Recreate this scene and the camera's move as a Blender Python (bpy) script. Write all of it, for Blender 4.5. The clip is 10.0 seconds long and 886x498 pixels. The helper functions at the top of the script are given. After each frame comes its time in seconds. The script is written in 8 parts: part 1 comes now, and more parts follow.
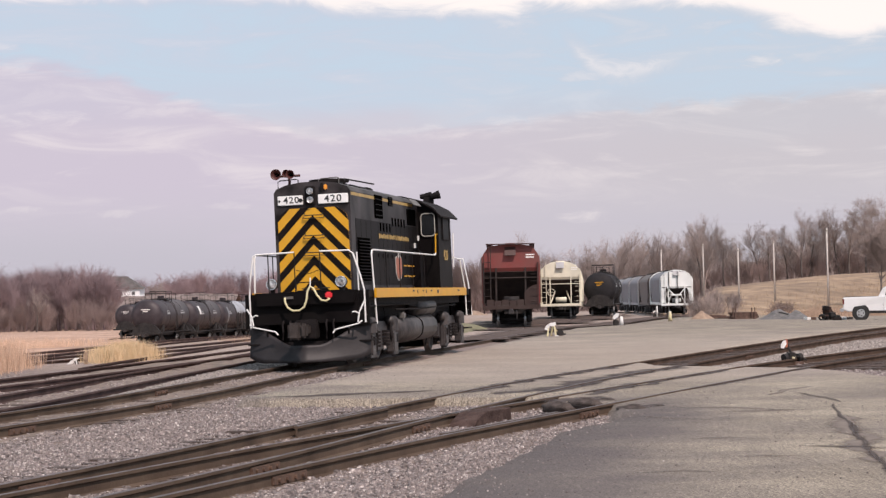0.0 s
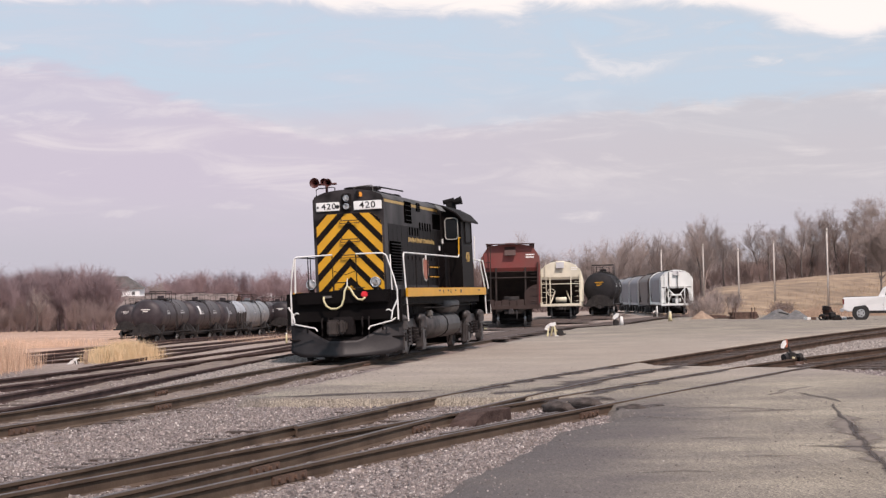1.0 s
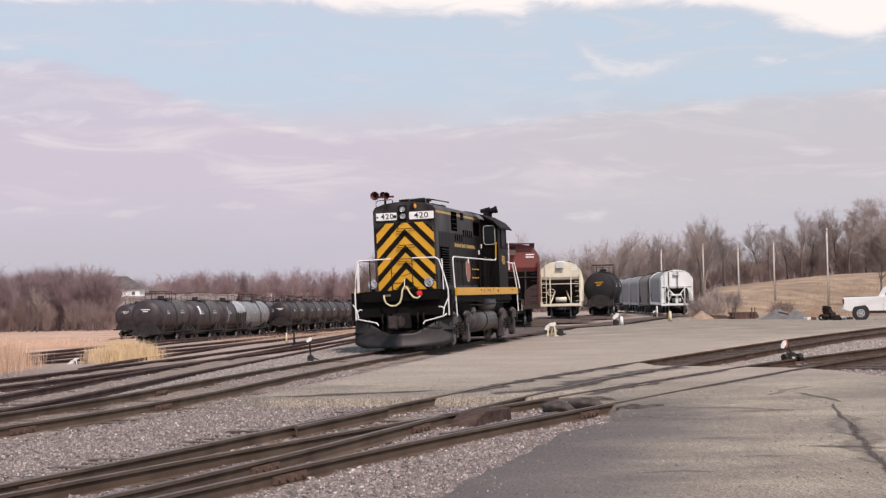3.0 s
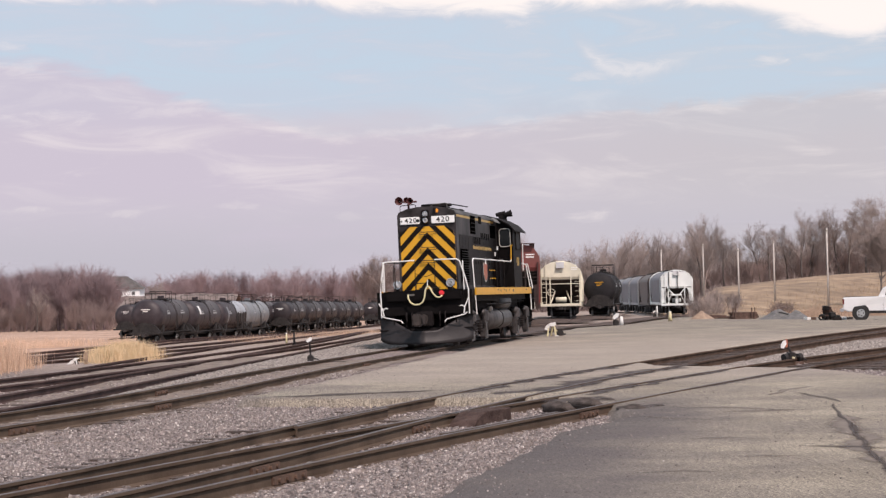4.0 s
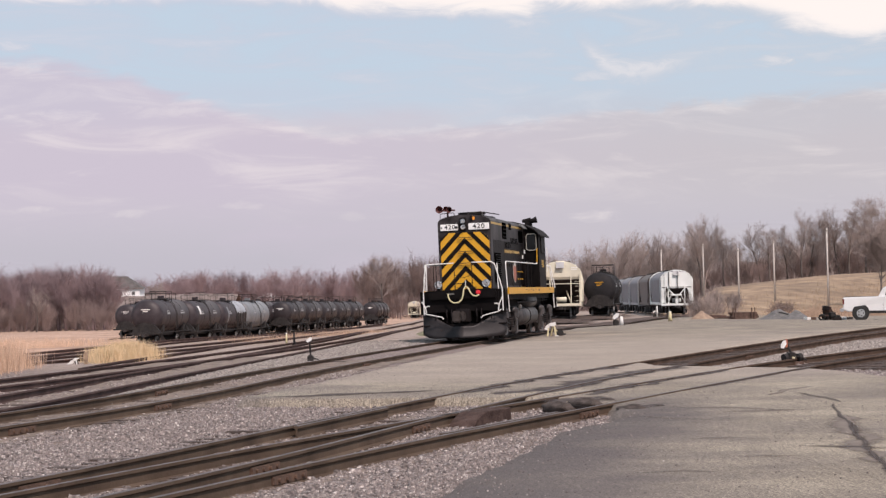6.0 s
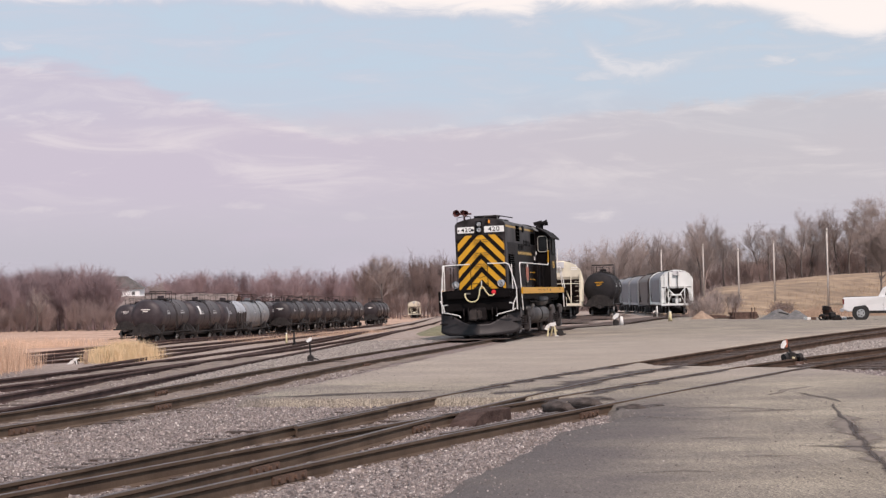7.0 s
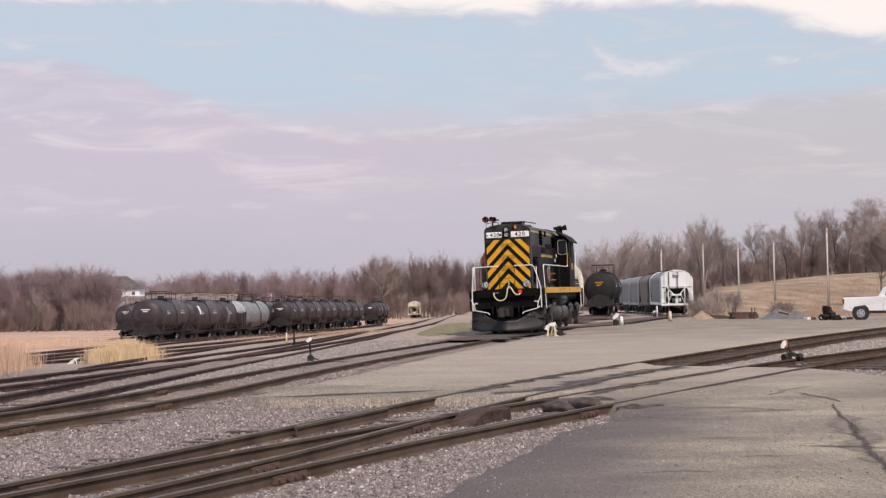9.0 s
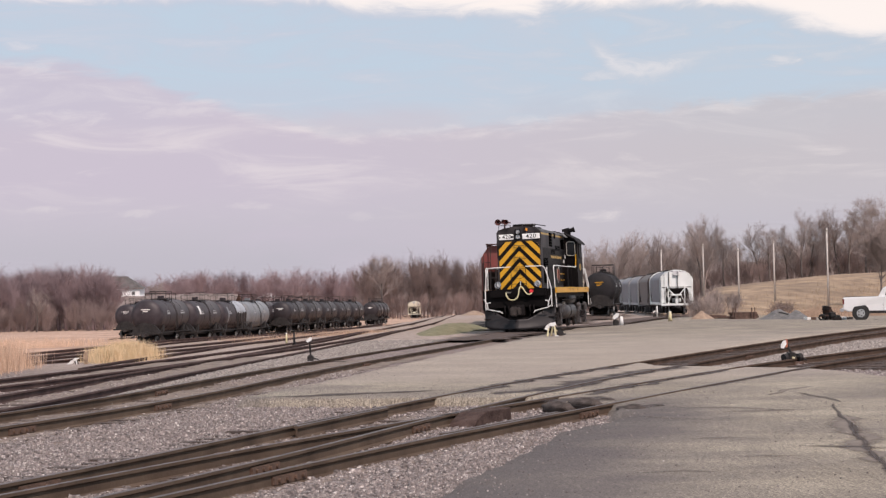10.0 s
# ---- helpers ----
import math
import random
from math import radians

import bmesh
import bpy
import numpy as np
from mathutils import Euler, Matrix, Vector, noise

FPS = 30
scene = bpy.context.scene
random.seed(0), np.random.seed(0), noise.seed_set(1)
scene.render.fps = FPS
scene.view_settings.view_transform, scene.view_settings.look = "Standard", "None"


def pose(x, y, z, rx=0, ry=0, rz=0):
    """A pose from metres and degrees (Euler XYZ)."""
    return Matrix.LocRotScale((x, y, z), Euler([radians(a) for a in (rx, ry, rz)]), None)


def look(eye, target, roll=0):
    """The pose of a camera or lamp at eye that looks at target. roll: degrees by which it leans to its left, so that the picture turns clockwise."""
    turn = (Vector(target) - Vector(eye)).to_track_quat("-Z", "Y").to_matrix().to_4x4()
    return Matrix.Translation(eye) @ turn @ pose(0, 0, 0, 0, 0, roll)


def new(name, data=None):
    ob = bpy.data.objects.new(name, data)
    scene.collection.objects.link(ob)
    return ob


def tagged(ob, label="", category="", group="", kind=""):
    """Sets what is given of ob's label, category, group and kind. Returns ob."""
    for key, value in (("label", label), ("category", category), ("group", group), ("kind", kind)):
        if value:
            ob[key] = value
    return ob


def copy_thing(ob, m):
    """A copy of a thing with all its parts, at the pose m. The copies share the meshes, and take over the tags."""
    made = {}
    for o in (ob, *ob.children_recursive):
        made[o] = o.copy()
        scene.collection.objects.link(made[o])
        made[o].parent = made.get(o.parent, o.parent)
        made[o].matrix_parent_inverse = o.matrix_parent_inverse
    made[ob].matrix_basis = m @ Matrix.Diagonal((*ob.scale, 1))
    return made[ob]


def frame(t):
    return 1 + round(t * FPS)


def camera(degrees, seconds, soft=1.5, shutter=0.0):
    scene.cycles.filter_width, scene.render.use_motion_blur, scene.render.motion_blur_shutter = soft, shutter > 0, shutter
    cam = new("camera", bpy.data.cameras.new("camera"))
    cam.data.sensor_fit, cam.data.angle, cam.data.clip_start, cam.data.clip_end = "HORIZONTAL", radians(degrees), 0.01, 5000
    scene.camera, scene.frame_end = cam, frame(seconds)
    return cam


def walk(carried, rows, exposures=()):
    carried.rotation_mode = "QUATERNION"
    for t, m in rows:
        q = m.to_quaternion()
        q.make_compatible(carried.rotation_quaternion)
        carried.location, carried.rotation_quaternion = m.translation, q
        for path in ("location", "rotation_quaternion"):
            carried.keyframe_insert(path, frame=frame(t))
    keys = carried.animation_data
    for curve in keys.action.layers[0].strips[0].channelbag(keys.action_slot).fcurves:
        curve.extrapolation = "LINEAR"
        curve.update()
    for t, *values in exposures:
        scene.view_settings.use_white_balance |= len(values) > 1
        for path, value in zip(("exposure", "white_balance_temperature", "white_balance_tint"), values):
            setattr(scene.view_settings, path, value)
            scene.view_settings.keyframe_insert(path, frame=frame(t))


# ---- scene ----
# camera: stands still on a tripod, long lens, leaning slightly
EYE = 1.68
cam = camera(23.93, 10.0, soft=1.35)
stand = look((0, 0, EYE), (0, 100, EYE + 2.108), -1.146)
walk(cam, [(0, stand), (10, stand)], [(0, 0.05, 6600, 21), (10, -0.03, 6600, 21)])

# light: afternoon sun from behind on the camera's right, thin broken cloud
SUN = Vector((0.45, -0.85, 1.15)).normalized()
sun = new("sun", bpy.data.lights.new("sun", "SUN"))
sun.data.energy, sun.data.angle, sun.data.color = 3.7, radians(0.6), (1.0, 0.89, 0.78)
sun.matrix_basis = look((60, -60, 90), Vector((60, -60, 90)) - SUN)


def sky_world():
    w = bpy.data.worlds.new("sky")
    scene.world = w
    w.use_nodes = True
    nt = w.node_tree
    nt.nodes.clear()
    N, L = nt.nodes.new, nt.links.new
    out, bg, sky = N("ShaderNodeOutputWorld"), N("ShaderNodeBackground"), N("ShaderNodeTexSky")
    sky.sky_type, sky.sun_disc = "NISHITA", False
    sky.sun_elevation, sky.sun_rotation = math.asin(SUN.z), math.atan2(SUN.x, SUN.y)
    sky.air_density, sky.dust_density, sky.ozone_density = 1.0, 2.0, 1.0
    geo = N("ShaderNodeTexCoord")
    sep = N("ShaderNodeSeparateXYZ")
    L(geo.outputs["Generated"], sep.inputs[0])

    def mathn(op, a, b=None, c=None):
        n = N("ShaderNodeMath")
        n.operation = op
        for i, v in enumerate((a, b, c)):
            if v is None:
                continue
            if isinstance(v, (int, float)):
                n.inputs[i].default_value = v
            else:
                L(v, n.inputs[i])
        return n.outputs[0]
    z = mathn("MAXIMUM", mathn("ADD", sep.outputs[2], 0.045), 0.02)
    comb = N("ShaderNodeCombineXYZ")
    L(mathn("DIVIDE", sep.outputs[0], z), comb.inputs[0])
    L(mathn("MULTIPLY", mathn("DIVIDE", sep.outputs[1], z), 0.42), comb.inputs[1])

    def noise_at(scale, detail, rough, offset):
        m = N("ShaderNodeVectorMath")
        m.operation = "ADD"
        m.inputs[1].default_value = offset
        L(comb.outputs[0], m.inputs[0])
        n = N("ShaderNodeTexNoise")
        n.inputs["Scale"].default_value, n.inputs["Detail"].default_value, n.inputs["Roughness"].default_value = scale, detail, rough
        n.inputs["Distortion"].default_value = 0.6
        L(m.outputs[0], n.inputs["Vector"])
        return n.outputs[0]

    def ramp(v, a, b):
        r = N("ShaderNodeMapRange")
        r.interpolation_type = "SMOOTHSTEP"
        r.inputs["From Min"].default_value, r.inputs["From Max"].default_value = a, b
        L(v, r.inputs["Value"])
        return r.outputs[0]

    def mix(f, a, b):
        n = N("ShaderNodeMix")
        n.data_type = "RGBA"
        for s, v in ((n.inputs[0], f), (n.inputs[6], a), (n.inputs[7], b)):
            if isinstance(v, (int, float)):
                s.default_value = v
            elif isinstance(v, tuple):
                s.default_value = (*v, 1)
            else:
                L(v, s)
        return n.outputs[2]
    # pale blue above a low lavender cloud deck, paler towards the horizon
    warp = mathn("ADD", mathn("MULTIPLY", mathn("SUBTRACT", noise_at(0.35, 6, 0.62, (3.1, 1.7, 0)), 0.5), 0.05), mathn("MULTIPLY", sep.outputs[0], 0.03))
    el = mathn("ADD", sep.outputs[2], warp)
    blue = mix(0.88, sky.outputs[0], (5.15, 6.65, 7.5))
    deck = mix(ramp(sep.outputs[2], 0.0, 0.1), (4.95, 5.03, 5.45), (6.1, 6.2, 6.45))
    col = mix(ramp(el, 0.088, 0.066), blue, deck)
    L(col, bg.inputs["Color"])
    bg.inputs["Strength"].default_value = 0.1035
    L(bg.outputs[0], out.inputs[0])


sky_world()


# ---- materials ----
def material(name, colors, rough=0.8, scale=3.0, metal=0.0, bump=0.0, bump_scale=None, detail=6, spread=(0.35, 0.65), grime=None, island=0.0, spec=0.5, coat=0.0, speck=0.0, stretch=None, fine=0.0):
    """Noise-mixed colours at one scale, a coarser stain over them, fine relief."""
    m = bpy.data.materials.new(name)
    m.use_nodes = True
    nt = m.node_tree
    N, L = nt.nodes.new, nt.links.new
    b = nt.nodes["Principled BSDF"]
    b.inputs["Roughness"].default_value, b.inputs["Metallic"].default_value = rough, metal
    b.inputs["Specular IOR Level"].default_value = spec
    b.inputs["Coat Weight"].default_value = coat
    tc = N("ShaderNodeTexCoord")

    def tex(sc, det=detail):
        n = N("ShaderNodeTexNoise")
        n.inputs["Scale"].default_value, n.inputs["Detail"].default_value, n.inputs["Roughness"].default_value = sc, det, 0.6
        if stretch:
            mp = N("ShaderNodeMapping")
            mp.inputs["Scale"].default_value = stretch
            L(tc.outputs["Object"], mp.inputs["Vector"])
            L(mp.outputs[0], n.inputs["Vector"])
        else:
            L(tc.outputs["Object"], n.inputs["Vector"])
        return n.outputs[0]
    r = N("ShaderNodeValToRGB")
    e = r.color_ramp.elements
    e[0].position, e[1].position = spread
    e[0].color, e[1].color = (*colors[0], 1), (*colors[-1], 1)
    for i, c in enumerate(colors[1:-1]):
        k = e.new(spread[0] + (spread[1] - spread[0]) * (i + 1) / (len(colors) - 1))
        k.color = (*c, 1)
    L(tex(scale), r.inputs[0])
    col = r.outputs[0]
    if grime:
        gc, gs, amount = grime
        mr = N("ShaderNodeMapRange")
        mr.inputs["From Min"].default_value, mr.inputs["From Max"].default_value, mr.inputs["To Max"].default_value = 0.4, 0.7, amount
        L(tex(gs, 5), mr.inputs["Value"])
        mx = N("ShaderNodeMix")
        mx.data_type = "RGBA"
        L(mr.outputs[0], mx.inputs[0])
        L(col, mx.inputs[6])
        mx.inputs[7].default_value = (*gc, 1)
        col = mx.outputs[2]
    if speck:
        sm = N("ShaderNodeMapRange")
        sm.inputs["From Min"].default_value, sm.inputs["From Max"].default_value = 0.3, 0.7
        sm.inputs["To Min"].default_value, sm.inputs["To Max"].default_value = 1 - speck, 1 + speck
        L(tex(38, 7), sm.inputs["Value"])
        hs = N("ShaderNodeHueSaturation")
        L(sm.outputs[0], hs.inputs["Value"])
        L(col, hs.inputs["Color"])
        col = hs.outputs[0]
    if fine:
        mp, nz, fm, fh = N("ShaderNodeMapping"), N("ShaderNodeTexNoise"), N("ShaderNodeMapRange"), N("ShaderNodeHueSaturation")
        mp.inputs["Scale"].default_value = (14, 1.3, 1)
        nz.inputs["Scale"].default_value, nz.inputs["Detail"].default_value, nz.inputs["Roughness"].default_value = 1.0, 7, 0.72
        fm.inputs["From Min"].default_value, fm.inputs["From Max"].default_value = 0.3, 0.7
        fm.inputs["To Min"].default_value, fm.inputs["To Max"].default_value = 1 - fine, 1 + fine
        L(tc.outputs["Object"], mp.inputs["Vector"])
        L(mp.outputs[0], nz.inputs["Vector"])
        L(nz.outputs[0], fm.inputs["Value"])
        L(fm.outputs[0], fh.inputs["Value"])
        L(col, fh.inputs["Color"])
        col = fh.outputs[0]
    if island:
        g = N("ShaderNodeNewGeometry")
        o = N("ShaderNodeObjectInfo")
        ad = N("ShaderNodeMath")
        ad.operation = "ADD"
        L(g.outputs["Random Per Island"], ad.inputs[0])
        L(o.outputs["Random"], ad.inputs[1])
        mr = N("ShaderNodeMapRange")
        mr.inputs["From Max"].default_value = 2.0
        mr.inputs["To Min"].default_value, mr.inputs["To Max"].default_value = 1 - island, 1 + island
        L(ad.outputs[0], mr.inputs["Value"])
        h = N("ShaderNodeHueSaturation")
        L(mr.outputs[0], h.inputs["Value"])
        L(col, h.inputs["Color"])
        col = h.outputs[0]
    L(col, b.inputs["Base Color"])
    if bump:
        bn = N("ShaderNodeBump")
        bn.inputs["Strength"].default_value = bump
        bn.inputs["Distance"].default_value = 0.05
        L(tex(bump_scale or scale * 3), bn.inputs["Height"])
        L(bn.outputs[0], b.inputs["Normal"])
    return m


M = {}
M["gravel"] = material("gravel", [(0.1, 0.073, 0.067), (0.2, 0.153, 0.142), (0.33, 0.265, 0.248)], 0.95, 16, bump=0.9, bump_scale=22, grime=((0.2, 0.15, 0.11), 0.3, 0.6))
M["stone"] = material("ballast stone", [(0.065, 0.053, 0.052), (0.145, 0.12, 0.115), (0.24, 0.2, 0.185), (0.52, 0.475, 0.445)], 0.9, 26, island=0.6, detail=2, spread=(0.3, 0.72))
M["asphalt"] = material("asphalt", [(0.215, 0.181, 0.144), (0.268, 0.229, 0.181), (0.335, 0.286, 0.223)], 0.92, 0.4, bump=0.25, bump_scale=50, grime=((0.145, 0.122, 0.112), 0.35, 0.75), speck=0.7, spec=0.2, fine=0.2)
M["rail_rust"] = material("rusty rail", [(0.056, 0.036, 0.026), (0.094, 0.065, 0.047), (0.135, 0.096, 0.07)], 0.88, 1.1, bump=0.2, bump_scale=20, spread=(0.25, 0.75), spec=0.2)
M["rail_head"] = material("worn rail head", [(0.062, 0.042, 0.038), (0.125, 0.098, 0.095)], 0.55, 2, metal=0.45)
M["rail_orange"] = material("fresh orange-brown rail rust", [(0.05, 0.031, 0.022), (0.082, 0.052, 0.037), (0.125, 0.08, 0.058)], 0.9, 1.5, spread=(0.25, 0.75), spec=0.15, bump=0.2, bump_scale=20)
M["rail_maroon"] = material("dark maroon rail rust", [(0.045, 0.027, 0.025), (0.075, 0.047, 0.043), (0.115, 0.076, 0.068)], 0.88, 1.5, spread=(0.25, 0.75), spec=0.2, bump=0.2, bump_scale=20)
M["joint_rust"] = material("orange rust", [(0.075, 0.043, 0.03), (0.14, 0.08, 0.053)], 0.9, 8, bump=0.3)
M["tie"] = material("creosoted timber", [(0.042, 0.03, 0.026), (0.11, 0.08, 0.068)], 0.9, 5, bump=0.6, island=0.4)
M["dry_grass"] = material("dry grass field", [(0.34, 0.215, 0.15), (0.47, 0.305, 0.225), (0.57, 0.39, 0.3)], 0.95, 0.5, bump=0.8, bump_scale=6, grime=((0.27, 0.17, 0.115), 0.12, 0.85))
M["soil"] = material("bare tan gravel", [(0.25, 0.192, 0.163), (0.38, 0.303, 0.262)], 0.95, 3.0, bump=0.7, bump_scale=12, grime=((0.24, 0.17, 0.115), 0.12, 0.7))
M["dirt_lump"] = material("brown asphalt lump", [(0.045, 0.029, 0.025), (0.092, 0.061, 0.053)], 0.95, 6, bump=0.8, bump_scale=14, spec=0.1)
M["lump_grey"] = material("broken asphalt lump", [(0.05, 0.04, 0.036), (0.115, 0.094, 0.085)], 0.95, 6, bump=0.8, bump_scale=14, spec=0.1)
M["hill_grass"] = material("brown winter grass", [(0.17, 0.11, 0.07), (0.31, 0.21, 0.132), (0.47, 0.335, 0.215)], 0.95, 0.55, bump=0.6, bump_scale=2.5, grime=((0.15, 0.1, 0.066), 0.08, 0.92), stretch=(1, 0.16, 1), spread=(0.3, 0.7))
M["green_grass"] = material("short green grass", [(0.12, 0.112, 0.06), (0.23, 0.205, 0.12)], 0.95, 2.0, bump=0.7, bump_scale=14)
M["black"] = material("black paint", [(0.006, 0.005, 0.0053), (0.0095, 0.008, 0.0083)], 0.45, 1.5, spec=0.025, grime=((0.014, 0.013, 0.012), 1.2, 0.5), bump=0.05)
M["sooty"] = material("sooty black steel", [(0.011, 0.0092, 0.0095), (0.022, 0.0185, 0.0185)], 0.7, 2.5, spec=0.08, bump=0.2)
M["yellow"] = material("orange yellow paint", [(0.66, 0.325, 0.01), (0.74, 0.385, 0.016)], 0.42, 1.0, grime=((0.42, 0.21, 0.018), 2.0, 0.5))
M["white"] = material("white paint", [(0.74, 0.73, 0.7), (0.82, 0.81, 0.79)], 0.45, 2.0)
M["truck_grey"] = material("grimy running gear", [(0.026, 0.022, 0.022), (0.07, 0.06, 0.058)], 0.5, 2.5, bump=0.3)


# ---- mesh helpers ----
def mesh_of(bm, name, mats, smooth=False):
    me = bpy.data.meshes.new(name)
    bm.normal_update()
    bm.to_mesh(me)
    bm.free()
    for m in (mats if isinstance(mats, (list, tuple)) else [mats]):
        me.materials.append(m)
    if smooth:
        for p in me.polygons:
            p.use_smooth = True
    return me


def part(name, bm, mat, parent=None, label="", smooth=False, at=None):
    ob = new(name, mesh_of(bm, name, mat, smooth) if isinstance(bm, bmesh.types.BMesh) else bm)
    if parent:
        ob.parent = parent
    if at is not None:
        ob.matrix_basis = at
    if label:
        ob["label"] = label
    return ob


def thing(name, m, label, category, group="", kind=""):
    ob = new(name)
    ob.matrix_basis = m
    ob.empty_display_size = 0.3
    return tagged(ob, label, category, group, kind)


def box(bm, x0, x1, y0, y1, z0, z1, bevel=0.0, mi=0, m=None):
    q = bmesh.ops.create_cube(bm, size=1)
    vs = q["verts"]
    for v in vs:
        v.co = Vector(((x0 + x1) / 2 + v.co.x * (x1 - x0), (y0 + y1) / 2 + v.co.y * (y1 - y0), (z0 + z1) / 2 + v.co.z * (z1 - z0)))
    if m is not None:
        bmesh.ops.transform(bm, matrix=m, verts=vs)
    fs = {f for v in vs for f in v.link_faces}
    for f in fs:
        f.material_index = mi
    if bevel:
        es = list({e for v in vs for e in v.link_edges})
        bmesh.ops.bevel(bm, geom=es, offset=bevel, segments=2, affect="EDGES", clamp_overlap=True)
    return bm


def newbox(*a, **k):
    return box(bmesh.new(), *a, **k)


def rod(bm, a, b, r, n=8, r2=None, caps=True):
    a, b = Vector(a), Vector(b)
    d = b - a
    if d.length < 1e-6:
        return bm
    q = d.to_track_quat("Z", "Y").to_matrix().to_4x4()
    bmesh.ops.create_cone(bm, cap_ends=caps, segments=n, radius1=r, radius2=r if r2 is None else r2, depth=d.length, matrix=Matrix.Translation((a + b) / 2) @ q)
    return bm


def pipe(bm, pts, r, n=6):
    """A bent tube through the points."""
    pts = [Vector(p) for p in pts]
    rings = []
    up = Vector((0, 0, 1))
    for i, p in enumerate(pts):
        d = (pts[min(i + 1, len(pts) - 1)] - pts[max(i - 1, 0)]).normalized()
        s = d.cross(up)
        s = s.normalized() if s.length > 0.05 else d.cross(Vector((1, 0, 0))).normalized()
        t = s.cross(d)
        rings.append([bm.verts.new(p + (s * math.cos(2 * math.pi * k / n) + t * math.sin(2 * math.pi * k / n)) * r) for k in range(n)])
    for a, b in zip(rings, rings[1:]):
        for k in range(n):
            bm.faces.new((a[k], a[(k + 1) % n], b[(k + 1) % n], b[k]))
    bm.faces.new(rings[0][::-1])
    bm.faces.new(rings[-1])
    return bm


def prism(bm, outline, y0, y1, mi=0):
    """Extrude an (x, z) outline along y."""
    a = [bm.verts.new((x, y0, z)) for x, z in outline]
    b = [bm.verts.new((x, y1, z)) for x, z in outline]
    n = len(a)
    fs = [bm.faces.new((a[i], a[(i + 1) % n], b[(i + 1) % n], b[i])) for i in range(n)]
    fs += [bm.faces.new(a[::-1]), bm.faces.new(b)]
    for f in fs:
        f.material_index = mi
    bmesh.ops.recalc_face_normals(bm, faces=fs)
    return bm


def prism_x(bm, outline, x0, x1, mi=0):
    """Extrude a (y, z) outline along x."""
    a = [bm.verts.new((x0, y, z)) for y, z in outline]
    b = [bm.verts.new((x1, y, z)) for y, z in outline]
    n = len(a)
    fs = [bm.faces.new((a[i], a[(i + 1) % n], b[(i + 1) % n], b[i])) for i in range(n)]
    fs += [bm.faces.new(a[::-1]), bm.faces.new(b)]
    for f in fs:
        f.material_index = mi
    bmesh.ops.recalc_face_normals(bm, faces=fs)
    return bm


def smoothstep(a, b, x):
    t = min(1, max(0, (x - a) / (b - a)))
    return t * t * (3 - 2 * t)


# ---- lie of the land ----
HEAD = radians(9.5)
LX, LY = -3.09, 51.0


def along(s, o=0.0, z=0.0):
    """The place s metres along the main yard track, o metres to its right."""
    return Vector((LX + s * math.sin(HEAD) + o * math.cos(HEAD), LY + s * math.cos(HEAD) - o * math.sin(HEAD), z))


def drop(x, y):
    """Height of the rail tops: the yard falls away to the far left."""
    d = float(np.interp(y, [0, 62, 80, 100, 125, 150, 164, 205, 240, 278, 410, 515, 900, 4000], [0, 0, -0.3, -0.78, -1.35, -1.9, -2.15, -2.72, -2.97, -3.1, -4.1, -4.8, -5.6, -7]))
    o = (y - LY) * math.sin(HEAD) - (x - LX) * math.cos(HEAD)
    near = float(np.interp(y, [0, 95, 116, 125, 164, 208, 280, 515, 4000], [0, 0, -0.28, -0.38, -0.6, -1.0, -1.5, -2.4, -5]))
    lead = float(np.interp(y, [0, 95, 125, 164, 208, 280, 515], [0, 0, -0.2, -0.5, -0.85, -1.4, -2.4]))
    g = smoothstep(4, 8, o) * (1 - smoothstep(340, 420, y))
    near = near * (1 - g) + max(lead, near) * g
    k = smoothstep(65, 100, y)
    inner = float(np.interp(y, [0, 110, 135, 165, 211, 292, 340, 420], [12, 12, 14, 19, 26, 38.5, 38.5, 12]))
    w = smoothstep(inner - 1.5 * k * (1 - smoothstep(108, 135, y)), max(40 - 16 * k, inner + 5), o)
    hill = smoothstep(165, 325, y) * float(np.interp(x / max(y, 1), [0.117, 0.126, 0.1355, 0.1526, 0.1843, 0.2076, 0.25], [0, 3.2, 3.69, 4.2, 5.13, 5.42, 6.0]))
    return d * w + near * (1 - w) + hill


GROUND = -0.17


def fill(x, y):
    """How far ballast and dirt fill up round the rails of the tracks further out."""
    o = (y - LY) * math.sin(HEAD) - (x - LX) * math.cos(HEAD)
    return 0.08 * smoothstep(36, 58, y) * smoothstep(-2.2, 0.3, o)


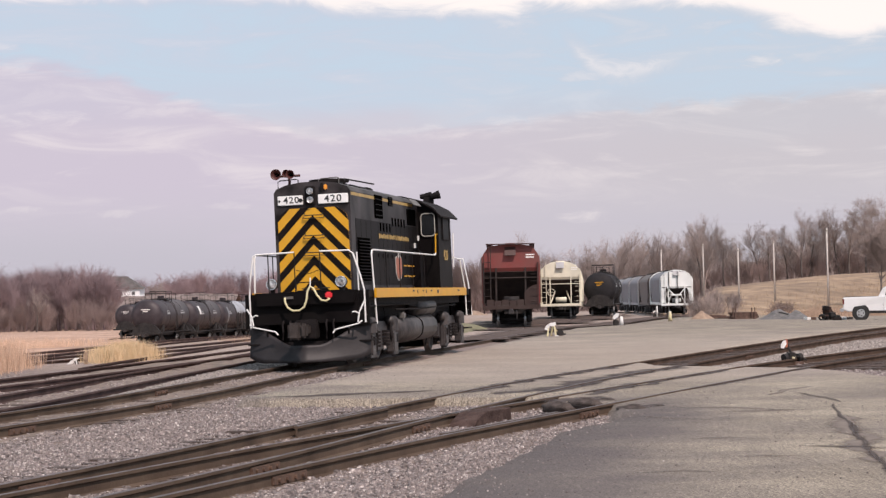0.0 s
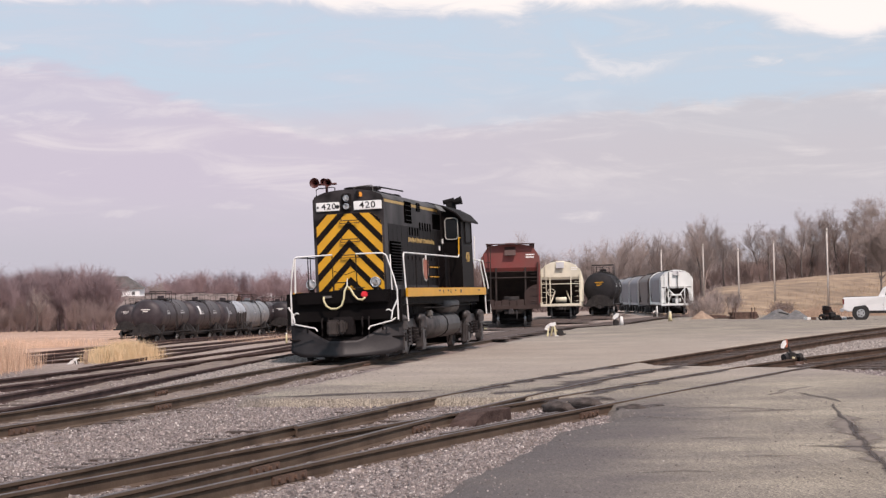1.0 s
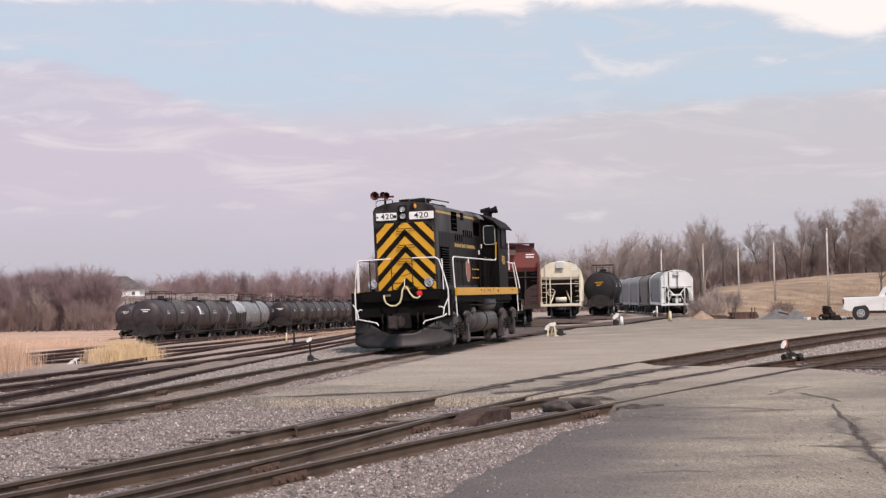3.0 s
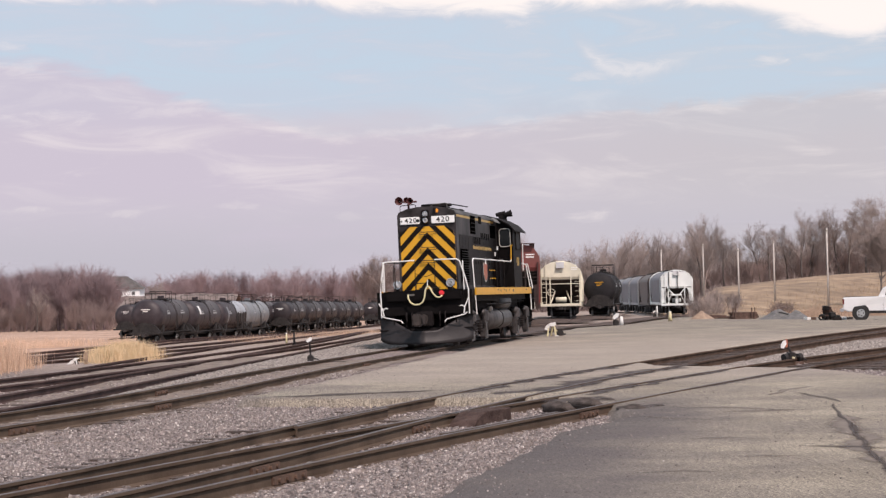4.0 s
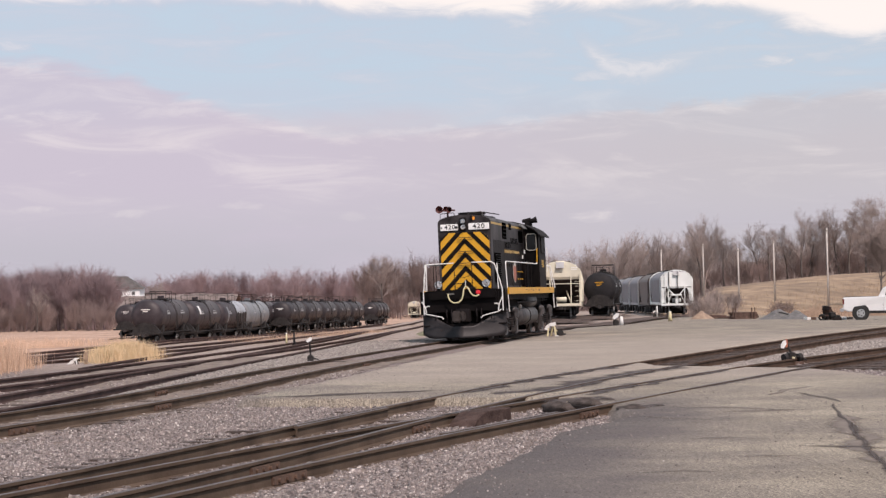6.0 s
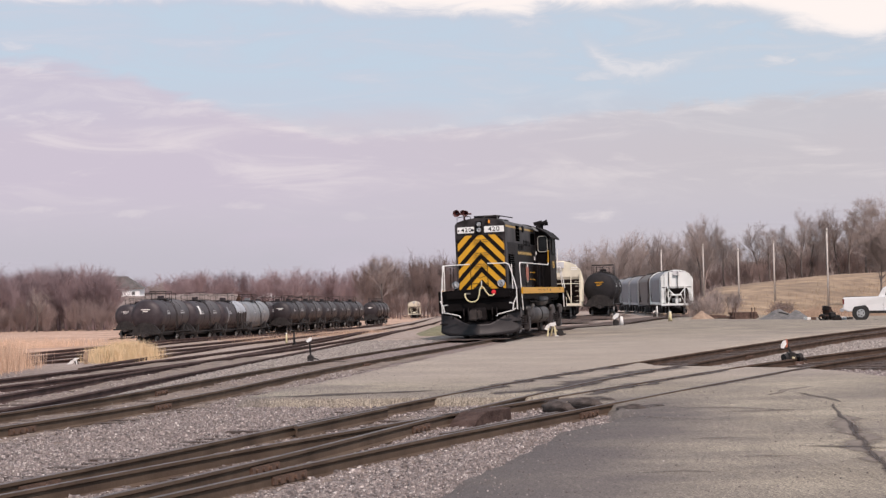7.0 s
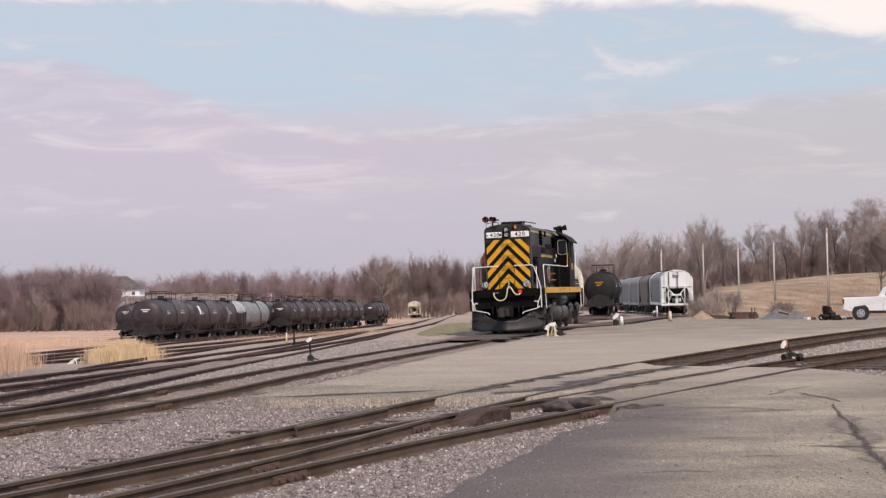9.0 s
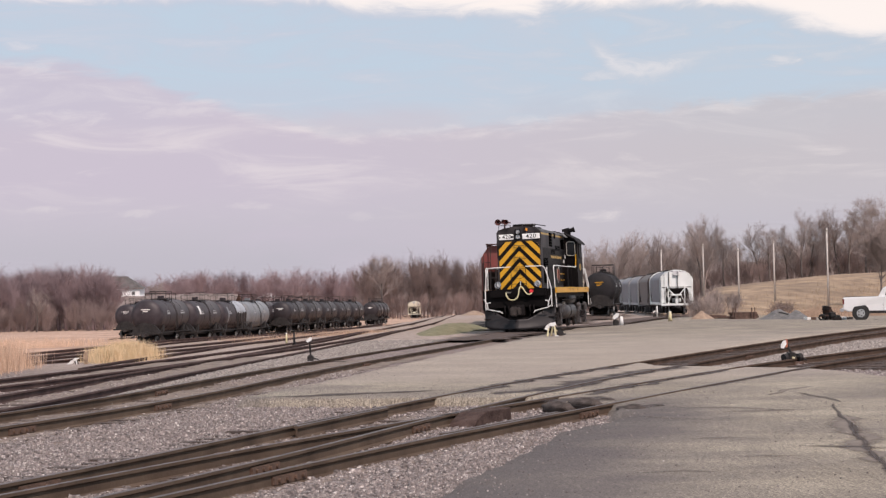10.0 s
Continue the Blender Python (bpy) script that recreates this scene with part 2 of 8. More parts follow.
def paving_tones(m):
    """Newer dark asphalt along the near edge, pale dust further out, on top of the worn surface."""
    nt = m.node_tree
    N, L = nt.nodes.new, nt.links.new
    b = nt.nodes["Principled BSDF"]
    tc, sep, nz = N("ShaderNodeTexCoord"), N("ShaderNodeSeparateXYZ"), N("ShaderNodeTexNoise")
    nz.inputs["Scale"].default_value, nz.inputs["Detail"].default_value = 0.5, 7
    L(tc.outputs["Object"], sep.inputs[0])
    L(tc.outputs["Object"], nz.inputs["Vector"])

    def mathn(op, a, c):
        n = N("ShaderNodeMath")
        n.operation = op
        for i, v in enumerate((a, c)):
            if isinstance(v, (int, float)):
                n.inputs[i].default_value = v
            else:
                L(v, n.inputs[i])
        return n.outputs[0]

    def ramp(v, a, c, top):
        r = N("ShaderNodeMapRange")
        r.interpolation_type = "SMOOTHSTEP"
        r.inputs["From Min"].default_value, r.inputs["From Max"].default_value, r.inputs["To Max"].default_value = a, c, top
        L(v, r.inputs["Value"])
        return r.outputs[0]
    wob = mathn("MULTIPLY", mathn("SUBTRACT", nz.outputs[0], 0.5), 5.0)
    x = mathn("ADD", mathn("SUBTRACT", sep.outputs[0], mathn("MULTIPLY", sep.outputs[1], 0.16)), wob)
    y = mathn("ADD", sep.outputs[1], mathn("MULTIPLY", wob, 2.0))
    col = b.inputs["Base Color"].links[0].from_socket
    for fac, c in ((mathn("MULTIPLY", ramp(x, 0.3, -2.4, 0.9), ramp(y, 34.0, 27.0, 1.0)), (0.106, 0.089, 0.087)), (mathn("MULTIPLY", ramp(y, 36.0, 44.0, 0.55), ramp(y, 90.0, 60.0, 1.0)), (0.36, 0.3, 0.255))):
        mx = N("ShaderNodeMix")
        mx.data_type = "RGBA"
        L(fac, mx.inputs[0])
        L(col, mx.inputs[6])
        mx.inputs[7].default_value = (*c, 1)
        col = mx.outputs[2]
    for scale, amount in (((26, 4.5, 1), 0.2), ((60, 22, 1), 0.34)):
        mp, gn, hs, mr = N("ShaderNodeMapping"), N("ShaderNodeTexNoise"), N("ShaderNodeHueSaturation"), N("ShaderNodeMapRange")
        mp.inputs["Scale"].default_value = scale
        gn.inputs["Scale"].default_value, gn.inputs["Detail"].default_value, gn.inputs["Roughness"].default_value = 1.0, 5, 0.7
        mr.inputs["From Min"].default_value, mr.inputs["From Max"].default_value = 0.32, 0.68
        mr.inputs["To Min"].default_value, mr.inputs["To Max"].default_value = 1 - amount, 1 + amount
        L(tc.outputs["Object"], mp.inputs["Vector"])
        L(mp.outputs[0], gn.inputs["Vector"])
        L(gn.outputs[0], mr.inputs["Value"])
        L(mr.outputs[0], hs.inputs["Value"])
        L(col, hs.inputs["Color"])
        col = hs.outputs[0]
    L(col, b.inputs["Base Color"])


paving_tones(M["asphalt"])


def yard_tones(m):
    """Paler trodden soil takes over from gravel further out on the left of the main track."""
    nt = m.node_tree
    N, L = nt.nodes.new, nt.links.new
    b = nt.nodes["Principled BSDF"]
    tc, sep, nz, fine = N("ShaderNodeTexCoord"), N("ShaderNodeSeparateXYZ"), N("ShaderNodeTexNoise"), N("ShaderNodeTexNoise")
    nz.inputs["Scale"].default_value, nz.inputs["Detail"].default_value = 0.25, 7
    fine.inputs["Scale"].default_value, fine.inputs["Detail"].default_value = 3.0, 7
    for n in (sep, nz, fine):
        L(tc.outputs["Object"], n.inputs[0])

    def mathn(op, a, c):
        n = N("ShaderNodeMath")
        n.operation = op
        for i, v in enumerate((a, c)):
            if isinstance(v, (int, float)):
                n.inputs[i].default_value = v
            else:
                L(v, n.inputs[i])
        return n.outputs[0]

    def ramp(v, a, c):
        r = N("ShaderNodeMapRange")
        r.interpolation_type = "SMOOTHSTEP"
        r.inputs["From Min"].default_value, r.inputs["From Max"].default_value = a, c
        L(v, r.inputs["Value"])
        return r.outputs[0]
    wob = mathn("MULTIPLY", mathn("SUBTRACT", nz.outputs[0], 0.5), 6.0)
    o = mathn("SUBTRACT", mathn("MULTIPLY", mathn("SUBTRACT", sep.outputs[1], LY), math.sin(HEAD)), mathn("MULTIPLY", mathn("SUBTRACT", sep.outputs[0], LX), math.cos(HEAD)))
    fac = mathn("MULTIPLY", ramp(mathn("ADD", sep.outputs[1], mathn("MULTIPLY", wob, 2.0)), 48.0, 62.0), ramp(mathn("ADD", o, wob), 0.8, 2.6))
    pale, mx = N("ShaderNodeMix"), N("ShaderNodeMix")
    pale.data_type = mx.data_type = "RGBA"
    L(ramp(fine.outputs[0], 0.35, 0.65), pale.inputs[0])
    pale.inputs[6].default_value, pale.inputs[7].default_value = (0.25, 0.193, 0.163, 1), (0.4, 0.32, 0.275, 1)
    L(fac, mx.inputs[0])
    L(b.inputs["Base Color"].links[0].from_socket, mx.inputs[6])
    L(pale.outputs[2], mx.inputs[7])
    L(mx.outputs[2], b.inputs["Base Color"])


yard_tones(M["gravel"])


def roll_of(x):
    """How much the ground rolls: the field on the left lies flatter."""
    return 0.08 + 0.17 * smoothstep(-10, 5, x)


def terrain():
    ys = list(np.arange(4, 60, 1.0)) + list(np.arange(60, 150, 3.0)) + list(np.arange(150, 620, 10.0)) + [700, 850, 1100, 1500, 2200, 3200, 4600]
    us = list(np.linspace(-0.42, 0.42, 85))
    us = [-3.0, -1.6, -0.9, -0.6] + us + [0.6, 0.9, 1.6, 3.0]
    bm = bmesh.new()
    rows = []
    for y in [-60, -20] + ys:
        r = []
        for u in us:
            x = u * max(y, 14) * 1.0
            z = drop(x, y) + GROUND + fill(x, y) + 0.03 * noise.noise((x * 0.5, y * 0.5, 0)) + (roll_of(x) * noise.noise((x * 0.03, y * 0.03, 2)) if y > 130 else 0)
            r.append(bm.verts.new((x, y, z)))
        rows.append(r)
    for a, b in zip(rows, rows[1:]):
        for i in range(len(a) - 1):
            f = bm.faces.new((a[i], a[i + 1], b[i + 1], b[i]))
            c = f.calc_center_median()
            o = (c.y - LY) * math.sin(HEAD) - (c.x - LX) * math.cos(HEAD)
            wob = 3 * noise.noise((c.x * 0.1, c.y * 0.1, 5))
            grass = (c.y > 135 and c.x / c.y > 0.105 + wob * 0.002) or (o + wob > 13 and c.y < 120 and c.y > 50) or (o + wob > 42 and c.y >= 120) or c.y > 560
            hill = c.y > 135 and c.x / c.y > 0.1
            f.material_index = (3 if hill else 1) if grass else 2 if c.y > 75 and o > 6 else 0
    ob = new("ground", mesh_of(bm, "ground", [M["gravel"], M["dry_grass"], M["soil"], M["hill_grass"]], True))
    tagged(ob, "pale grey ballast gravel running into dry straw-coloured grass", "ground", kind="structure")


terrain()

P_LEFT = [(10, -1.6), (17.25, -0.15), (21.25, 0.62), (25, 1.41), (28, 2.49), (30.5, 2.55), (33.2, 2.2), (33.9, 0.6), (34.4, -2.1), (34.9, -3.4), (38, -3.0), (43.75, -2.05), (55.5, -0.3), (75, 2.75), (88, 5.0), (120, 10.2), (150, 15.5), (175, 20)]
P_RIGHT = [(10, 30), (37.5, 30), (38.0, 8.6), (38.75, 8.15), (41.75, 7.8), (43.5, 7.42), (46.5, 4.6), (49.0, 4.55), (49.5, 4.7), (56.5, 6.9), (68.5, 11.0), (84, 17.3), (92, 21), (94, 40), (150, 52), (175, 50)]


def pave_z(x, y):
    return drop(x, y) - 0.022 + 0.004 * noise.noise((x * 0.6, y * 0.4, 3))


def pavement():
    bm = bmesh.new()
    prev = None
    ys = list(np.arange(10, 60, 0.2)) + list(np.arange(60, 175, 1.0))
    for y in ys:
        x0 = float(np.interp(y, [p[0] for p in P_LEFT], [p[1] for p in P_LEFT])) + 0.16 * noise.noise((y * 1.3, 1.5, 0)) + 0.08 * noise.noise((y * 5, 7, 0))
        x1 = float(np.interp(y, [p[0] for p in P_RIGHT], [p[1] for p in P_RIGHT])) + 0.12 * noise.noise((y * 1.5, 9, 0))
        xs = [x0 - 0.22, x0] + list(np.linspace(x0, x1, 26)[1:-1]) + [x1, x1 + 0.22]
        row = []
        for k, x in enumerate(xs):
            edge = k in (0, len(xs) - 1)
            row.append(bm.verts.new((x, y, -0.21 + drop(x, y) if edge else pave_z(x, y))))
        if prev:
            for i in range(len(row) - 1):
                bm.faces.new((prev[i], prev[i + 1], row[i + 1], row[i]))
        prev = row
    ob = new("pavement", mesh_of(bm, "pavement", M["asphalt"], True))
    tagged(ob, "worn grey asphalt yard paving with ragged edges", "pavement", kind="structure")


pavement()


# ---- tracks ----
GAUGE = 1.505
RAIL = [(-0.035, 0.0), (0.035, 0.0), (0.036, -0.03), (0.010, -0.045), (0.010, -0.135), (0.07, -0.155), (0.07, -0.17), (-0.07, -0.17), (-0.07, -0.155), (-0.010, -0.135), (-0.010, -0.045), (-0.036, -0.03)]


def curve_pts(pts, step):
    """A smooth plan curve through (y, x) pairs, in order of distance."""
    ys, xs = [p[0] for p in pts], [p[1] for p in pts]
    n = max(2, int((ys[-1] - ys[0]) / step))
    out = []
    for k in range(n + 1):
        y = ys[0] + (ys[-1] - ys[0]) * k / n
        a = [float(np.interp(y + d, ys, xs)) for d in (-3, -1.5, 0, 1.5, 3)]
        lo, hi = ys[0], ys[-1]
        x = sum(a) / 5 if lo + 3 < y < hi - 3 else a[2]
        out.append(Vector((x, y, drop(x, y))))
    return out


def side(pts, o):
    out = []
    for i, p in enumerate(pts):
        d = pts[min(i + 1, len(pts) - 1)] - pts[max(i - 1, 0)]
        n = Vector((d.y, -d.x, 0)).normalized()
        out.append(p + n * o)
    return out


def rail_mesh(name, pts, rusty=1e9, rust="rail_rust"):
    bm = bmesh.new()
    prev = None
    for i, p in enumerate(pts):
        d = pts[min(i + 1, len(pts) - 1)] - pts[max(i - 1, 0)]
        n = Vector((d.y, -d.x, 0)).normalized()
        row = [bm.verts.new(p + n * x + Vector((0, 0, z))) for x, z in RAIL]
        if prev:
            for k in range(len(row)):
                f = bm.faces.new((prev[k], prev[(k + 1) % len(row)], row[(k + 1) % len(row)], row[k]))
                f.material_index = 2 if p.y > rusty else 1 if k == 0 else 0
        else:
            bm.faces.new(row[::-1])
        prev = row
    bm.faces.new(prev)
    bmesh.ops.recalc_face_normals(bm, faces=bm.faces)
    return mesh_of(bm, name, [M["rail_rust"], M["rail_head"], M[rust]])


TIE = mesh_of(newbox(-1.25, 1.25, -0.11, 0.11, -0.12, 0.0, bevel=0.012), "tie", M["tie"])


def track(pts, label, ties=None, step=2.0, offs=(-GAUGE / 2, GAUGE / 2), tie_top=-0.155, proud=0.0, rusty=1e9, rust="rail_rust"):
    base = thing("track", Matrix(), label, "track", "yard tracks", "structure")
    c = curve_pts(pts, step)
    for o in offs:
        part("rail", rail_mesh("rail", side(c, o), rusty, rust), None, base)
    if ties:
        fine = curve_pts(pts, 0.55)
        for i, p in enumerate(fine[:-1]):
            if any(a <= p.y <= b for a, b in zip(ties[::2], ties[1::2])):
                d = fine[i + 1] - p
                m = Matrix.Translation(p + Vector((0, 0, tie_top + (proud if p.y > 40 else 0.0) + 0.03 * noise.noise((p.x * 3, p.y * 3, 0))))) @ Matrix.Rotation(math.atan2(d.y, d.x) - math.pi / 2 + 0.03 * noise.noise((p.y * 7, 0, 0)), 4, "Z")
                part("tie", TIE, None, base, at=m)
    return base


MAIN = [(16, -10.6), (22, -8.6), (28, -6.75), (30, -6.3), (32, -5.95), (35, -5.2), (40, -4.6), (45, -3.95), (51, -3.09), (70, 0.09), (100, 5.11), (160, 15.15), (200, 21.8), (215, 23.4), (310, 25.9)]
track(MAIN, "main yard track of worn steel rails on ballast", (20, 62))


# ---- drifting cloud bank: a far curved sheet, thin cloud seen against the sky ----
def cloud_bank():
    m = bpy.data.materials.new("thin cloud")
    m.use_nodes = True
    nt = m.node_tree
    nt.nodes.clear()
    N, L = nt.nodes.new, nt.links.new
    out, mixs, tr, em, tc = N("ShaderNodeOutputMaterial"), N("ShaderNodeMixShader"), N("ShaderNodeBsdfTransparent"), N("ShaderNodeEmission"), N("ShaderNodeTexCoord")
    sep = N("ShaderNodeSeparateXYZ")
    L(tc.outputs["UV"], sep.inputs[0])

    def mathn(op, a, b=None):
        n = N("ShaderNodeMath")
        n.operation = op
        for i, v in enumerate((a, b)):
            if isinstance(v, (int, float)):
                n.inputs[i].default_value = v
            elif v is not None:
                L(v, n.inputs[i])
        return n.outputs[0]

    def tex(sx, sy, detail, rough, off, dist=0.4):
        mp = N("ShaderNodeMapping")
        mp.inputs["Scale"].default_value = (sx, sy, 1)
        mp.inputs["Location"].default_value = off
        L(tc.outputs["UV"], mp.inputs[0])
        n = N("ShaderNodeTexNoise")
        n.inputs["Scale"].default_value, n.inputs["Detail"].default_value, n.inputs["Roughness"].default_value, n.inputs["Distortion"].default_value = 1.0, detail, rough, dist
        L(mp.outputs[0], n.inputs["Vector"])
        return n.outputs[0]

    def ramp(v, a, b, top=1.0):
        r = N("ShaderNodeMapRange")
        r.interpolation_type = "SMOOTHSTEP"
        r.inputs["From Min"].default_value, r.inputs["From Max"].default_value, r.inputs["To Max"].default_value = a, b, top
        L(v, r.inputs["Value"])
        return r.outputs[0]
    u, v = sep.outputs[0], sep.outputs[1]
    # u: bearing, v: height over the horizon, both in degrees
    def lin(*terms):
        """Sum of a constant and (factor, value) pairs."""
        out = terms[0]
        for k, val in terms[1:]:
            out = mathn("ADD", out, mathn("MULTIPLY", val, k))
        return out

    def puff(u0, v0, su, sv, amp, seed):
        """One small torn cloud."""
        du, dv = mathn("DIVIDE", mathn("SUBTRACT", u, u0), su), mathn("DIVIDE", mathn("SUBTRACT", v, v0), sv)
        r2 = mathn("ADD", mathn("MULTIPLY", du, du), mathn("MULTIPLY", dv, dv))
        torn = mathn("SUBTRACT", tex(1.1, 3.6, 6, 0.62, (seed, 2.0 * seed, 0), 0.6), 0.5)
        return ramp(mathn("ADD", mathn("SUBTRACT", 1.0, r2), mathn("MULTIPLY", torn, 3.2)), -0.4, 1.6, amp)

    # high bright cloud, thickest to the right
    topline = lin(7.72, (0.35, ramp(u, -2.0, -6.0)), (-0.2, mathn("MULTIPLY", ramp(u, -2.0, 1.0), ramp(u, 3.4, 1.6))), (-1.15, ramp(u, 6.4, 11.5)))
    over_top = lin(mathn("SUBTRACT", v, topline), (0.85, mathn("SUBTRACT", tex(0.5, 1.5, 7, 0.62, (4.3, 1.1, 0), 0.8), 0.5)))
    high = ramp(over_top, -0.34, 0.42, 0.97)
    # a curved wisp hanging under it, and torn pieces beside it
    lefts, rights = mathn("MAXIMUM", mathn("SUBTRACT", 5.0, u), 0.0), mathn("MAXIMUM", mathn("SUBTRACT", u, 5.0), 0.0)
    sag = lin(5.97, (0.4, mathn("MULTIPLY", lefts, lefts)), (0.115, mathn("MULTIPLY", rights, rights)))
    off = mathn("ABSOLUTE", mathn("ADD", mathn("SUBTRACT", v, sag), mathn("MULTIPLY", mathn("SUBTRACT", tex(1.0, 2.4, 8, 0.66, (5.1, 6.6, 0), 1.2), 0.5), 0.8)), 0.0)
    wisp = mathn("MULTIPLY", mathn("MULTIPLY", ramp(off, 0.75, -0.3, 0.72), mathn("MULTIPLY", ramp(u, 3.0, 4.1), ramp(u, 8.2, 5.4))), 1.0)
    veil = mathn("MULTIPLY", mathn("MULTIPLY", ramp(tex(0.3, 1.1, 7, 0.62, (9.4, 3.6, 0), 1.2), 0.4, 0.72), mathn("MULTIPLY", ramp(v, 5.5, 6.6), ramp(u, -2.0, 4.0))), 0.42)
    puffs = puff(1.94, 6.2, 1.3, 0.32, 0.28, 1.3)
    for k, (u0, v0, su, sv, amp) in enumerate(((3.9, 5.84, 0.9, 0.2, 0.5), (8.84, 6.1, 0.75, 0.26, 0.6), (10.2, 6.25, 1.7, 0.3, 0.4), (-11.9, 6.85, 0.8, 0.2, 0.5), (2.2, 7.3, 1.0, 0.35, 0.5), (-11.5, 2.45, 1.2, 0.16, 0.42), (-8.8, 2.32, 0.7, 0.16, 0.45),
                                               (-5.7, 2.5, 0.8, 0.16, 0.4), (-2.75, 2.15, 0.5, 0.16, 0.36), (3.85, 2.02, 0.85, 0.24, 0.55), (1.7, 4.72, 1.1, 0.18, 0.5), (-7.6, 5.1, 2.2, 0.35, 0.35), (-11.0, 4.9, 1.7, 0.3, 0.4))):
        puffs = mathn("MAXIMUM", puffs, puff(u0, v0, su, sv, amp, 2.7 + 1.9 * k))
    bits = mathn("MULTIPLY", mathn("MULTIPLY", ramp(tex(0.5, 2.4, 6, 0.6, (12.2, 8.1, 0)), 0.5, 0.78), mathn("MULTIPLY", ramp(v, 1.2, 2.0), ramp(v, 5.2, 3.6))), 0.3)
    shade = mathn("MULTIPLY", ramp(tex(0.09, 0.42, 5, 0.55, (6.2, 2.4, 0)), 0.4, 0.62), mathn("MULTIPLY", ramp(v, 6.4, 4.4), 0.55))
    # lavender deck with a bright rim along its wavy upper edge
    rise = lin(4.42, (2.0, ramp(u, -2.6, -11.8)), (0.5, ramp(u, -0.8, 5.0)), (0.4, ramp(u, 4.0, 13.0)))
    over = mathn("ADD", mathn("SUBTRACT", v, rise), mathn("MULTIPLY", mathn("SUBTRACT", tex(0.55, 1.4, 7, 0.64, (1.7, 9.3, 0), 0.8), 0.5), 0.9))
    deck = mathn("MULTIPLY", mathn("MULTIPLY", ramp(over, 0.3, -0.22), ramp(v, 1.0, 3.4)), 0.86)
    glow = mathn("MULTIPLY", mathn("MULTIPLY", mathn("MULTIPLY", ramp(over, 0.3, 0.0), ramp(over, -0.7, -0.12)), ramp(tex(0.3, 1.6, 6, 0.6, (7.7, 2.3, 0)), 0.36, 0.7)), 0.46)
    shade = mathn("MAXIMUM", shade, deck)
    pale = mathn("MULTIPLY", mathn("MULTIPLY", ramp(tex(0.2, 1.1, 7, 0.6, (8.8, 1.9, 0), 1.0), 0.36, 0.75), ramp(v, 0.8, 3.0)), 0.4)
    bright = mathn("MAXIMUM", mathn("MAXIMUM", mathn("MAXIMUM", high, wisp), mathn("MAXIMUM", puffs, bits)), mathn("MAXIMUM", mathn("MAXIMUM", glow, pale), veil))
    alpha = mathn("MAXIMUM", bright, shade)
    edge = mathn("MULTIPLY", mathn("MULTIPLY", ramp(u, -29.0, -22.0), ramp(u, 29.0, 22.0)), ramp(v, 24.0, 16.0))
    col = N("ShaderNodeMix")
    col.data_type = "RGBA"
    L(ramp(bright, 0.05, 0.95), col.inputs[0])
    col.inputs[6].default_value, col.inputs[7].default_value = (0.58, 0.56, 0.612, 1), (0.97, 0.95, 0.87, 1)
    tint = N("ShaderNodeMix")
    tint.data_type = "RGBA"
    L(ramp(u, -7.0, 9.0), tint.inputs[0])
    tint.inputs[6].default_value, tint.inputs[7].default_value = (0.588, 0.562, 0.634, 1), (0.562, 0.567, 0.577, 1)
    L(tint.outputs[2], col.inputs[6])
    L(col.outputs[2], em.inputs[0])
    L(mathn("MULTIPLY", alpha, edge), mixs.inputs[0])
    L(tr.outputs[0], mixs.inputs[1])
    L(em.outputs[0], mixs.inputs[2])
    L(mixs.outputs[0], out.inputs[0])
    bm = bmesh.new()
    uv = bm.loops.layers.uv.new("UVMap")
    R = 4300
    grid = []
    angs, els = [x * 2.0 for x in range(-15, 16)], [x * 1.5 for x in range(0, 18)]
    for a in angs:
        grid.append([(bm.verts.new((R * math.sin(radians(a)), R * math.cos(radians(a)), R * math.tan(radians(e)))), a, e) for e in els])
    for i in range(len(angs) - 1):
        for j in range(len(els) - 1):
            q = [grid[i][j], grid[i + 1][j], grid[i + 1][j + 1], grid[i][j + 1]]
            f = bm.faces.new([p[0] for p in q])
            for lp, p in zip(f.loops, q):
                lp[uv].uv = (p[1], p[2])
    ob = new("backdrop", mesh_of(bm, "backdrop", m, True))
    ob.location = (0, 0, EYE)
    tagged(ob, "thin drifting cloud over a pale blue sky", "cloud", kind="structure")
    return ob


clouds = cloud_bank()


# ---- locomotive: long hood end towards the camera, cab at the far end ----
M["chrome"] = material("lamp reflector", [(0.7, 0.7, 0.7), (0.85, 0.85, 0.85)], 0.18, 4, metal=1.0)
# dark and bright mottling paints the reflections in the glass
M["lens"] = material("lamp glass with painted reflections", [(0.05, 0.05, 0.055), (0.85, 0.85, 0.85)], 0.1, 10, metal=0.4, coat=1.0)
M["stripe"] = material("dull gold stripe", [(0.36, 0.23, 0.06), (0.5, 0.33, 0.1)], 0.5, 3)
M["frame_cream"] = material("cream rubber frame", [(0.36, 0.36, 0.33), (0.48, 0.47, 0.43)], 0.5, 5)
M["red_horn"] = material("faded red horn paint", [(0.05, 0.014, 0.014), (0.095, 0.027, 0.025)], 0.5, 6)
M["amber"] = material("amber lens", [(0.85, 0.33, 0.04), (0.9, 0.4, 0.06)], 0.25, 6)
M["coupler_rust"] = material("dark rusty casting", [(0.02, 0.0145, 0.0125), (0.05, 0.037, 0.032)], 0.7, 5, bump=0.3)
M["void"] = material("unlit opening", [(0.0015, 0.0013, 0.0013), (0.003, 0.0026, 0.0026)], 0.9, 3, spec=0.0)
M["red_lens"] = material("red lantern glass", [(0.7, 0.03, 0.04), (0.8, 0.05, 0.06)], 0.25, 6)
